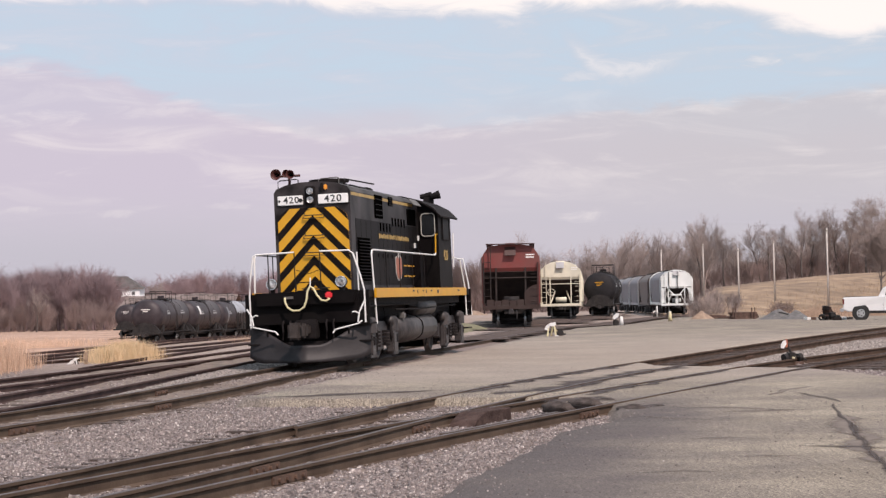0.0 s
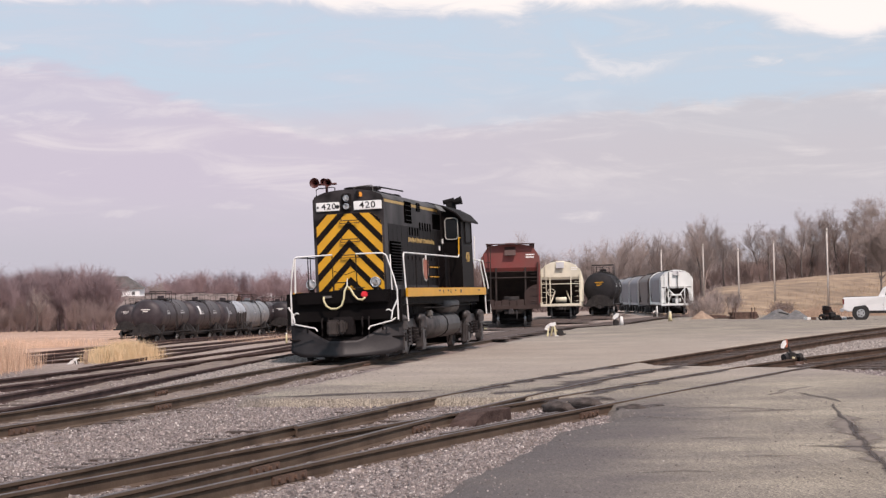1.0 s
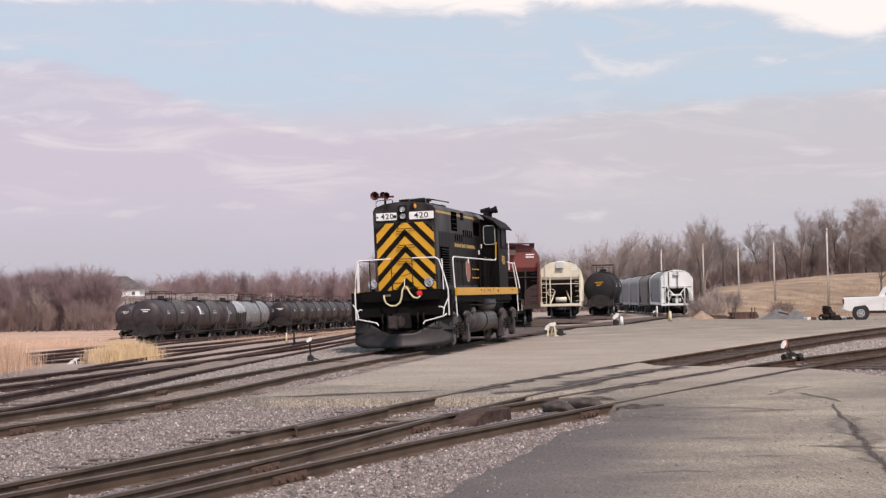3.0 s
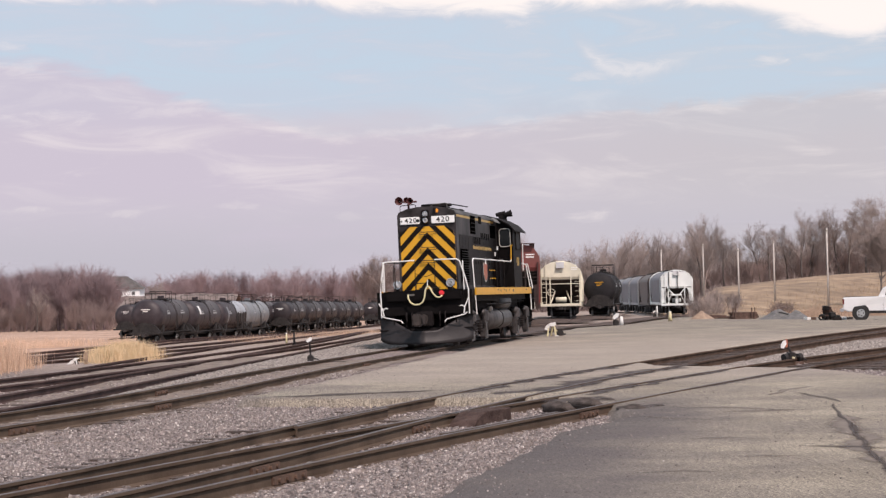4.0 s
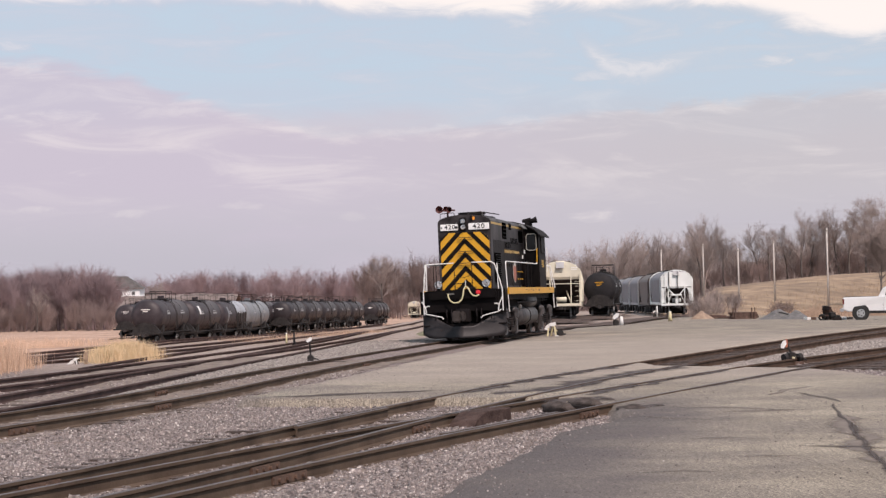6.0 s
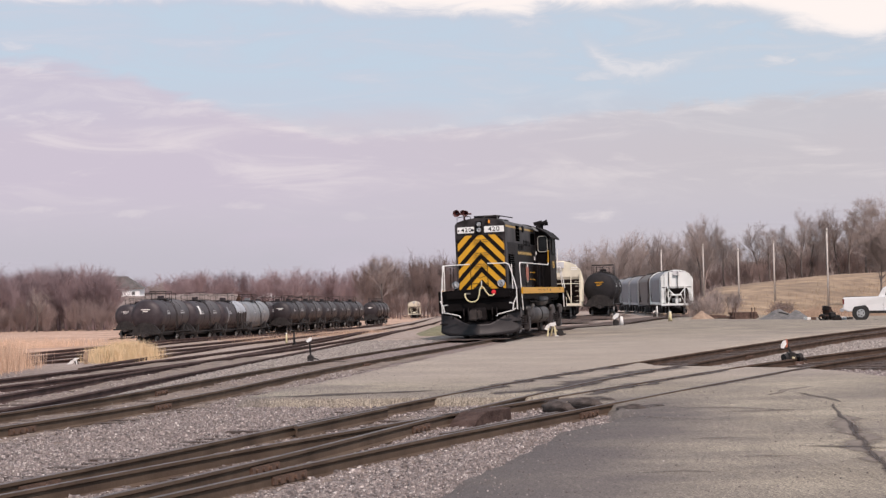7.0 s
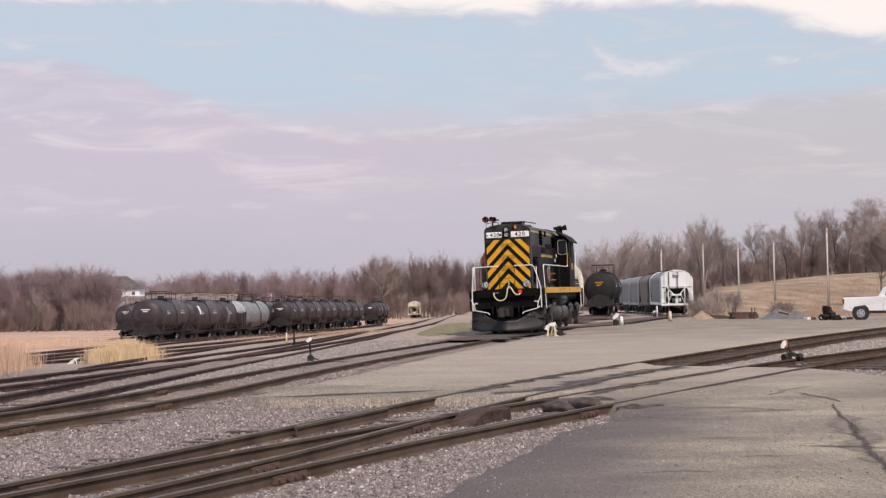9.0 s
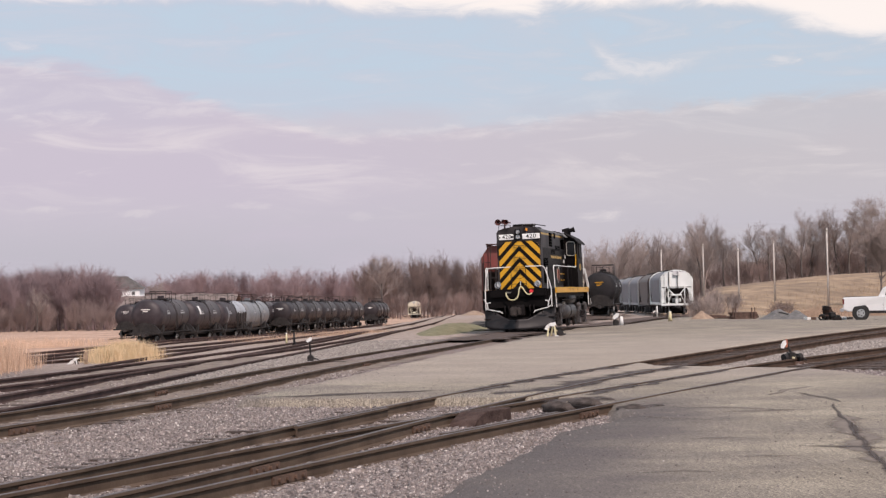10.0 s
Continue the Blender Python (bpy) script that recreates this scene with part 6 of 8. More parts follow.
# ---- switch stands and trackside markers ----
def switch_stand(x, y, h, label, red=False, tilt=0.0, size=1.0, turn=0.0, shift=0.0, blade=1.0):
    z = drop(x, y) - 0.1
    S = thing("switch_stand", Matrix.Translation((x, y, z)) @ Matrix.Rotation(turn, 4, "Z") @ Matrix.Scale(size, 4), label, "switch stand", "switch stands")
    b = newbox(-0.1, 0.1, -0.14, 0.14, 0.02, 0.26, bevel=0.03)
    part("base", b, M["under"], S)
    part("tie_pad", newbox(-0.3, 0.3, -0.12, 0.12, -0.08, 0.03, bevel=0.015), M["weathered"], S)
    part("mast", rod(bmesh.new(), (0, 0, 0.25), (shift * 0.6, 0, h + 0.02), 0.03, 8), M["under"], S)
    hd = part("lever", pipe(bmesh.new(), [(0.08, -0.1, 0.16), (0.22, -0.12, 0.14), (0.36, -0.12, 0.06)], 0.02), M["under"], S)
    tg = [(-0.15, 0.0), (-0.07, 0.07), (0.09, 0.09), (0.16, 0.03), (0.08, -0.07), (-0.1, -0.08)]
    t = part("target", plate([(px, pz) for px, pz in tg], -0.02, 0.03), M["target_white"], S, "scuffed white target blade")
    t.matrix_basis = Matrix.Translation((shift, -0.04, h - 0.05)) @ Matrix.Rotation(tilt, 4, "Y") @ Matrix.Scale(blade, 4)
    if red:
        part("flag", newbox(shift * 0.6 - 0.02, shift * 0.6 + 0.03, -0.03, 0.0, h - 0.12, h + 0.08), M["shield_red"], S, "faded red flag")
        for px in (-0.16, 0.02, 0.2):
            part("weight", rod(bmesh.new(), (px - 0.05, -0.06, 0.12), (px + 0.05, -0.02, 0.14), 0.1 if px else 0.075, 14), M["under"] if px else M["dirt_lump"], S)
        part("tag", newbox(-0.02, 0.05, -0.155, -0.14, 0.1, 0.15), M["stand_yellow"], S)
    return S


def low_stand(x, y):
    """A low stand whose white blade lies tipped over on thin legs."""
    S = thing("switch_stand", Matrix.Translation((x, y, drop(x, y) - 0.16)) @ Matrix.Scale(0.92, 4), "low switch stand with a white blade tipped over", "switch stand", "switch stands")
    part("tie_pad", newbox(-0.45, 0.2, -0.14, 0.14, -0.06, 0.03, bevel=0.015), M["crushed"], S)
    legs = bmesh.new()
    for a, b in (((-0.12, 0, 0), (-0.02, 0, 0.22)), ((0.1, 0, 0), (0.02, 0, 0.24)), ((0.16, 0.05, 0), (0.1, 0, 0.2))):
        rod(legs, a, b, 0.02, 6)
    part("mast", legs, M["under"], S)
    for outline in ([(-0.2, 0.08), (-0.16, 0.02), (0.0, 0.12), (0.02, 0.2), (-0.06, 0.2)], [(-0.04, 0.2), (0.03, 0.18), (0.14, 0.23), (0.17, 0.27), (0.04, 0.27)], [(0.06, 0.2), (0.1, 0.2), (0.13, 0.04), (0.09, 0.06)]):
        part("target", plate(outline, -0.05, 0.03), M["target_white"], S, "chipped white blade")
    P = thing("timber_post", Matrix.Translation((x + 0.36, y - 0.1, drop(x, y) - 0.17)), "short weathered timber post beside the tracks", "post")
    part("post", newbox(-0.05, 0.05, -0.05, 0.05, 0.0, 0.42, bevel=0.01), M["post_tan"], P)
    part("cross_bar", newbox(-0.07, 0.07, -0.07, -0.05, 0.2, 0.28, bevel=0.008), M["post_tan"], P)


def yellow_marker(x, y):
    S = thing("derail_marker", Matrix.Translation((x, y, drop(x, y) - 0.06)), "chipped yellow and white derail frame beside the track", "derail marker")
    f = bmesh.new()
    for a, b in (((-0.2, -0.1, 0), (-0.13, 0, 0.46)), ((0.13, -0.12, -0.02), (0.06, 0, 0.48)), ((-0.05, 0.1, 0), (0.02, 0, 0.5)), ((0.26, 0.1, 0.1), (0.08, 0, 0.32))):
        rod(f, a, b, 0.035, 8)
    part("frame", f, M["stand_yellow"], S)
    part("foot", newbox(0.06, 0.24, -0.16, -0.06, -0.02, 0.06, bevel=0.02), M["target_white"], S, "white foot")
    for outline in ([(-0.3, 0.3), (-0.24, 0.42), (-0.16, 0.5), (-0.1, 0.36), (-0.2, 0.26)], [(-0.17, 0.42), (-0.12, 0.53), (0.12, 0.56), (0.15, 0.46), (0.04, 0.4)]):
        part("panel", plate(outline, -0.06, 0.04), M["target_white"], S, "chipped white panel")
    part("base", newbox(-0.35, 0.4, -0.1, 0.25, -0.03, 0.05, bevel=0.02), M["weathered"], S)
    part("housing", newbox(0.12, 0.42, 0.0, 0.3, 0.0, 0.27, bevel=0.05), M["under"], S, "dark oily housing")
    part("lever", rod(bmesh.new(), (0.1, 0, 0.15), (0.5, 0.05, 0.1), 0.03, 6), M["under"], S)


def bollard(x, y, h, label, r=0.09, paint_of="stand_yellow"):
    S = thing("marker_post", Matrix.Translation((x, y, drop(x, y) - 0.06)), label, "marker post", "marker posts")
    part("post", rod(bmesh.new(), (0, 0, 0), (0, 0, h), r, 10, r * 0.55), M[paint_of], S, smooth=True)
    part("cap", rod(bmesh.new(), (0, 0, h), (0, 0, h + 0.04), r * 0.6, 10, r * 0.3), M["target_white" if paint_of == "stand_yellow" else paint_of], S)
    part("foot", rod(bmesh.new(), (0, 0, -0.04), (0, 0, 0.04), r * 1.6, 10), M["under"], S)


switch_stand(8.03, 48.6, 0.5, "low black switch stand with weights and white target", True, -0.9, 0.95, 0.2, -0.2, 0.72)
switch_stand(-3.55, 55.2, 0.82, "black switch stand with upright mast and white target", False, -0.35, 0.8, 0.0, -0.04, 0.75)
low_stand(-10.3, 58.0)
switch_stand(9.73, 118.8, 0.45, "low switch stand with a white target by yard tracks", False, -0.5, 1.45)
switch_stand(19.30, 192.2, 0.6, "distant switch stand with a white target", False, -0.3)
yellow_marker(4.07, 79.0)
bollard(9.99, 118.0, 0.5, "short white marker cone beside a switch", 0.13, "target_white")
bollard(14.81, 137.2, 0.66, "pale yellow marker cone on the gravel edge", 0.15)
bollard(18.72, 184.0, 1.0, "slim white marker post near the hoppers", 0.09, "target_white")
bollard(-5.66, 74.8, 0.4, "yellow marker post beside the diverging track", 0.045)
bollard(-5.36, 74.5, 0.42, "small dark lever post beside the diverging track", 0.05, "under")


# ---- the other tracks ----
UL = [(10, -7.3), (16, -5.15), (19.25, -4.11), (21.5, -3.43), (24.75, -2.65), (29.25, -1.5), (34.75, 0.0), (39, 1.2), (43, 2.5), (45.75, 3.5), (48.75, 4.6), (55.5, 6.95), (67, 11.1), (82.25, 17.3), (110, 30), (150, 50)]
RR = [(10, -5.1), (18.25, -2.3), (22, -1.1), (25.25, 0.1), (29.5, 1.85), (34, 3.6), (38, 5.25), (42, 6.9), (44.75, 8.05), (49.75, 10.3), (60, 15.6), (80, 27), (110, 46)]
track(UL, "turnout track running into the paving", (12, 33, 47, 85), 1.0, (0, GAUGE), proud=0.035, rusty=46.5, rust="rail_orange")
track(RR, "turnout track running into the paving", (45, 80), 1.0, (-GAUGE, 0), proud=0.04, rusty=44.5, rust="rail_orange")
track([(14, -12.2), (22, -9.6), (28, -8.3), (33, -7.62), (40, -7.1), (48, -6.5), (55, -5.8), (64.5, -4.95), (72, -4.4), (82.7, -3.55), (95, -2.95), (111, -2.35), (135, -1.65), (165, -1.15), (211, -0.6), (270, 0.25), (300, 0.8)], "diverging yard track curving behind the cars", (24, 56), rusty=0, rust="rail_maroon")
track([(20, -14.5), (30, -12.4), (38, -10.4), (44.5, -9.1), (52, -7.9), (60, -6.65), (68, -5.6), (78, -4.5), (86, -3.8), (94, -3.2), (100, -2.8)], "rusty lead track joining the next one", (30, 54), rusty=0, rust="rail_maroon")
track([(40, -17.5), (60, -14.0), (72, -12.3), (85, -10.7), (100, -8.9), (125, -6.5), (160, -4.0)], "rusty storage track beside dry grass", (52, 72), rusty=0, rust="rail_maroon")
track([(45, -15.4), (55, -12.75), (61, -11.3), (70, -9.3), (85, -6.9), (100, -5.2)], "rusty storage track beside dry grass", (46, 66), rusty=0, rust="rail_maroon")
track([(60, -22.4), (80, -19.6), (100, -17.5), (150, -14.5), (230, -12)], "rusty storage track beside dry grass", (66, 78))
track([(112, 3.55), (116, 3.72), (134, 4.48), (175, 6.2)], "storage track under the red hopper", (95, 130))
track([(150, 8.17), (164, 9.15), (225, 13.4)], "storage track under the cream hopper")
track([(183, 13.0), (193, 14.35), (260, 23.1)], "storage track under the black tank car")
track([(182, -27.0), (245, -20.4)], "storage track under the tank cars")
track([(255, -25.4), (330, -17.1)], "storage track under the tank cars")
track([(250, -39.4), (285, -35.7)], "storage track under the tank cars")
track([(268, -21.9), (370, -10.3)], "storage track under the tank cars")
track([(366, -13.2), (400, -11.3)], "storage track under the tank cars")

track([(51.8, -9.07), (56.4, -8.96), (63.3, -8.34), (73.8, -7.6), (81, -6.75)], "single stub rail left lying beside the lead track", None, 1.0, (0.0,), rusty=0, rust="rail_maroon")

# rail joints: rusty bars bolted to the web
JOINT = newbox(-0.04, 0.04, -0.42, 0.42, -0.14, -0.05, bevel=0.008)
for k in range(4):
    rod(JOINT, (-0.065, -0.3 + 0.2 * k, -0.095), (0.065, -0.3 + 0.2 * k, -0.095), 0.024, 6)
JOINT = mesh_of(JOINT, "joint_bar", M["joint_rust"])


def joint(pts, off, y):
    c = curve_pts(pts, 0.5)
    p = side(c, off)
    i = min(range(1, len(p) - 1), key=lambda k: abs(p[k].y - y))
    d = p[i + 1] - p[i - 1]
    ob = part("joint_bar", JOINT, None)
    ob.matrix_basis = Matrix.Translation(p[i]) @ Matrix.Rotation(math.atan2(d.y, d.x) - math.pi / 2, 4, "Z")
    tagged(ob, "rusty joint bar bolted across a rail joint", "joint bar", "rail joints")


for pts, off, y in ((RR, 0, 30.1), (RR, 0, 20.6), (RR, -GAUGE, 30.5), (UL, GAUGE, 27.4), (UL, 0, 30.8), (UL, GAUGE, 21.4), (UL, 0, 20.2),
                    (MAIN, GAUGE / 2, 34.5), (MAIN, -GAUGE / 2, 39.8), (MAIN, GAUGE / 2, 52.8), (MAIN, -GAUGE / 2, 57.5), (MAIN, GAUGE / 2, 29.0),
                    (RR, 0, 50.5), (UL, 0, 58.0), (UL, GAUGE, 53.0)):
    joint(pts, off, y)


# frog casting and guard rail of the turnout
def frog():
    F = thing("turnout_frog", Matrix(), "rusty turnout frog with guard rail and asphalt lump", "turnout frog", "", "structure")
    c = curve_pts([p for p in UL if 20 < p[0] < 46], 0.5)
    g = [p for p in side(c, 0.12) if 27.0 < p.y < 31.5]
    part("guard_rail", rail_mesh("guard_rail", g), None, F)
    g2 = [p for p in side(curve_pts([q for q in RR if 20 < q[0] < 46], 0.5), -0.12) if 25.0 < p.y < 29.5]
    part("guard_rail", rail_mesh("guard_rail", g2), None, F)
    block = prism_x(bmesh.new(), [(-0.7, 0.0), (-0.55, 0.1), (-0.2, 0.2), (0.9, 0.2), (0.95, 0.0)], -0.17, 0.2)
    bmesh.ops.bevel(block, geom=list(block.edges), offset=0.01, segments=1, affect="EDGES")
    part("frog_filler", block, M["dirt_lump"], F, "dark cast filler block", at=Matrix.Translation((0.42, 29.3, -0.18)) @ Matrix.Rotation(-0.36, 4, "Z"))
    lump = bmesh.new()
    bmesh.ops.create_icosphere(lump, subdivisions=3, radius=1)
    for v in lump.verts:
        n = noise.noise(v.co * 1.7) * 0.18
        v.co = Vector((v.co.x * 0.24, v.co.y * 0.5, max(v.co.z, -0.4) * 0.2)) * (1 + 1.6 * n)
    lump = mesh_of(lump, "asphalt_lump", M["lump_grey"], True)
    for x, y, k, tall in ((1.66, 31.1, 0.75, 0.55), (2.12, 31.9, 0.8, 0.58), (2.45, 32.4, 0.68, 0.42), (2.68, 30.1, 0.72, 0.5), (3.05, 30.6, 0.7, 0.3)):
        part("asphalt_lump", lump, None, F, "lump of dark asphalt", at=Matrix.Translation((x, y, -0.07)) @ Matrix.Rotation(-0.3 + k, 4, "Z") @ Matrix.Diagonal((k, k, tall, 1)))


frog()


# ---- patches, cracks and ballast stones ----
def feather(m, strength=1.0):
    """Let a strip's ragged edges and ends wear away to nothing."""
    nt = m.node_tree
    N, L = nt.nodes.new, nt.links.new
    b, out = nt.nodes["Principled BSDF"], nt.nodes["Material Output"]
    tc, sep, nz, mixs, tr = N("ShaderNodeTexCoord"), N("ShaderNodeSeparateXYZ"), N("ShaderNodeTexNoise"), N("ShaderNodeMixShader"), N("ShaderNodeBsdfTransparent")
    nz.inputs["Scale"].default_value, nz.inputs["Detail"].default_value, nz.inputs["Roughness"].default_value = 2.5, 7, 0.65
    L(tc.outputs["UV"], sep.inputs[0])
    L(tc.outputs["Object"], nz.inputs["Vector"])

    def mathn(op, a, c):
        n = N("ShaderNodeMath")
        n.operation = op
        for i, v in enumerate((a, c)):
            if isinstance(v, (int, float)):
                n.inputs[i].default_value = v
            else:
                L(v, n.inputs[i])
        return n.outputs[0]

    def ramp(v, a, c, top=1.0):
        r = N("ShaderNodeMapRange")
        r.interpolation_type = "SMOOTHSTEP"
        r.inputs["From Min"].default_value, r.inputs["From Max"].default_value, r.inputs["To Max"].default_value = a, c, top
        L(v, r.inputs["Value"])
        return r.outputs[0]
    off = mathn("ABSOLUTE", mathn("MULTIPLY", mathn("SUBTRACT", sep.outputs[1], 0.5), 2.0), 0.0)
    ragged = mathn("ADD", off, mathn("MULTIPLY", mathn("SUBTRACT", nz.outputs[0], 0.5), 1.5))
    fac = mathn("MULTIPLY", ramp(ragged, 0.95, 0.1, strength), ramp(sep.outputs[0], 0.0, 0.7))
    L(fac, mixs.inputs[0])
    L(tr.outputs[0], mixs.inputs[1])
    L(b.outputs[0], mixs.inputs[2])
    L(mixs.outputs[0], out.inputs["Surface"])


def ribbon(name, pts, w, mat, label, z=0.007, jitter=0.3, seed=0, paved=True):
    """A flat strip with ragged edges laid over the paving through (x, y) points."""
    bm = bmesh.new()
    uv = bm.loops.layers.uv.new("UVMap")
    dense = []
    for (x0, y0), (x1, y1) in zip(pts, pts[1:]):
        n = max(2, int(math.hypot(x1 - x0, y1 - y0) / 0.15))
        dense += [(x0 + (x1 - x0) * k / n, y0 + (y1 - y0) * k / n) for k in range(n)]
    prev = None
    for i, (x, y) in enumerate(dense):
        q = dense[min(i + 1, len(dense) - 1)]
        p = dense[max(i - 1, 0)]
        d = Vector((q[0] - p[0], q[1] - p[1], 0)).normalized()
        nrm = Vector((d.y, -d.x, 0))
        taper = min(1, i / 6, (len(dense) - 1 - i) / 6)
        a = w * 0.5 * (1 + jitter * noise.noise((i * 0.17, seed, 0)) * 2) * max(0.08, taper)
        b = w * 0.5 * (1 + jitter * noise.noise((i * 0.17, seed, 9)) * 2) * max(0.08, taper)
        shift = nrm * w * 0.5 * noise.noise((i * 0.12, seed, 4))
        c = Vector((x, y, 0)) + shift
        row = []
        for k in range(9):
            q = c - nrm * a + nrm * (a + b) * k / 8
            row.append(bm.verts.new((q.x, q.y, (pave_z(q.x, q.y) if paved else base_z(q.x, q.y) + 0.04 + 0.03 * noise.noise((q.x * 0.5, q.y * 0.5, 0)) + (0.06 + roll_of(q.x) * noise.noise((q.x * 0.03, q.y * 0.03, 2)) if q.y > 130 else 0)) + z)))
        if prev:
            for k in range(8):
                f = bm.faces.new((prev[k], prev[k + 1], row[k + 1], row[k]))
                for lp, q in zip(f.loops, ((i - 1, k), (i - 1, k + 1), (i, k + 1), (i, k))):
                    lp[uv].uv = (min(q[0], len(dense) - 1 - q[0]) * 0.15, q[1] / 8)
        prev = row
    bmesh.ops.recalc_face_normals(bm, faces=bm.faces)
    ob = new(name, mesh_of(bm, name, mat))
    tagged(ob, label, "paving patch", kind="structure")


M["crack"] = material("dark fill for cracks and pole shadow", [(0.06, 0.05, 0.047), (0.12, 0.1, 0.092)], 0.95, 5, spec=0.1)
M["patch"] = material("dark paving patch", [(0.06, 0.05, 0.048), (0.12, 0.1, 0.096)], 0.95, 2.2, bump=0.4, bump_scale=40, spec=0.1)
M["faint"] = material("worn asphalt seam", [(0.165, 0.137, 0.12), (0.24, 0.2, 0.172)], 0.95, 5, spec=0.15)
for tone, strength in (("faint", 0.9), ("crack", 0.8), ("patch", 0.95)):
    feather(M[tone], strength)
CRACKS_SHADOW = [(0.06, [(5.5, 33.9), (5.63, 33.0), (5.77, 31.64), (5.72, 30.4), (5.9, 29.7)]),
          (0.05, [(5.62, 30.3), (5.28, 28.4), (5.1, 27.0), (4.97, 25.93), (4.74, 24.33), (4.6, 23.3)]),
          (0.075, [(5.0, 26.0), (4.76, 24.4), (4.56, 23.1), (4.38, 21.9), (4.24, 20.74), (4.09, 19.52), (3.9, 18.0)]),
          # this strip is the cast shadow of a pole, painted dark on the paving
          (0.2, [(3.55, 22.4), (3.8, 22.28), (4.11, 22.1), (4.36, 21.88), (4.7, 21.6), (5.1, 21.3)]),
          (0.1, [(4.3, 21.3), (4.26, 20.6), (4.16, 19.9)])]
SEAMS = [(0.14, [(2.92, 30.0), (3.5, 29.8), (4.07, 29.6), (4.94, 28.2)]),
          (0.26, [(3.4, 28.6), (3.95, 28.7), (4.75, 28.84), (5.3, 28.4)]),
          (0.3, [(5.2, 27.6), (4.93, 25.75), (4.6, 23.5), (4.38, 21.75), (4.07, 19.5)]),
          (0.12, [(4.91, 32.5), (5.67, 34.4), (6.38, 35.8)]),
          (0.35, [(2.7, 21.0), (3.2, 21.1), (3.6, 21.05), (4.0, 21.1)]),
          (0.14, [(2.29, 28.25), (2.89, 27.5), (3.68, 26.75)]),
          (0.3, [(2.59, 23.5), (3.2, 23.75), (3.7, 23.25)]),
          (0.16, [(3.7, 20.4), (4.1, 20.1), (4.5, 19.7)]),
          (0.2, [(1.49, 19.25), (2.15, 19.5), (2.76, 19.0)])]
for k, (w, pts) in enumerate(CRACKS_SHADOW):
    ribbon("pavement_dark_line", pts, w * 1.7, M["crack"], "dark line across the paving, cracks and a painted pole shadow", z=0.01, seed=k, jitter=0.3)
for k, (w, pts) in enumerate(SEAMS):
    ribbon("pavement_seam", pts, w * 1.7, M["faint"], "faint worn seam across the paving", z=0.006, seed=20 + k, jitter=0.45)
ribbon("pavement_patch", [(-3.2, 35.5), (-2.0, 35.6), (-0.9, 36.2), (0.3, 36.6)], 0.8, M["patch"], "dark paving patch along the rails", seed=17, jitter=0.5)
ribbon("pavement_patch", [(0.2, 35.3), (1.3, 39.0), (2.6, 43.0), (4.0, 46.8)], 0.6, M["patch"], "dark paving patch along the rails", seed=18, jitter=0.6)
ribbon("pavement_patch", [(0.9, 34.4), (2.2, 37.6), (3.5, 41.6), (5.1, 45.6)], 0.95, M["patch"], "dark paving patch along the rails", seed=19, jitter=0.6)
ribbon("pavement_patch", [(2.2, 33.6), (4.5, 40.0), (5.9, 43.4)], 0.35, M["patch"], "dark paving patch along the rails", seed=20, jitter=0.6)
ribbon("pavement_patch", [(2.35, 29.6), (2.7, 30.0), (3.0, 30.6), (3.5, 31.2)], 0.6, M["patch"], "dark paving patch along the rails", seed=21, jitter=0.6)
ribbon("pavement_patch", [(1.5, 31.5), (2.1, 32.8), (2.6, 33.8)], 0.9, M["patch"], "dark paving patch along the rails", seed=22, jitter=0.6)


# oily brown dirt between and beside the rails
M["dirt"] = material("oily brown track dirt", [(0.13, 0.098, 0.078), (0.25, 0.195, 0.162)], 0.95, 4.0, bump=0.7, bump_scale=14)
M["oily"] = material("oil-soaked dark dirt, also car shade", [(0.055, 0.04, 0.035), (0.13, 0.096, 0.082)], 0.95, 5.0, bump=0.7, bump_scale=14, spec=0.2)


def bed(pts, off, y0, y1, w, seed, mat="dirt"):
    c = [p for p in side(curve_pts(pts, 1.0), off) if y0 <= p.y <= y1]
    ribbon("trackbed", [(p.x, p.y) for p in c], w, M[mat], "oily brown dirt along the rails", z=-0.028, jitter=0.6, seed=seed, paved=False)


for k, (pts, off, y0, y1, w) in enumerate(((MAIN, GAUGE / 2 + 0.2, 18, 60, 0.5), (MAIN, 0.0, 18, 58, 1.3), (UL, 0.75, 12, 33, 1.2), (RR, 0.22, 12, 29, 0.35), (UL, 0.75, 48, 90, 1.0), (RR, -0.75, 44, 80, 1.1))):
    bed(pts, off, y0, y1, w, 30 + k, "oily" if k > 3 else "dirt")


# darker bed under the two lead tracks
for k, (pts, y0, y1) in enumerate((([(22, -9.6), (28, -8.3), (33, -7.62), (40, -7.1), (48, -6.5), (55, -5.8), (64.5, -4.95)], 24, 62), ([(30, -12.4), (38, -10.4), (44.5, -9.1), (52, -7.9), (60, -6.65), (68, -5.6)], 32, 60))):
    c = [p for p in curve_pts(pts, 1.0) if y0 <= p.y <= y1]
    ribbon("trackbed", [(p.x, p.y) for p in c], 1.35, M["dirt"], "oil-darkened dirt between the rails, with car shade beside standing cars", z=-0.02, jitter=0.35, seed=70 + k, paved=False)


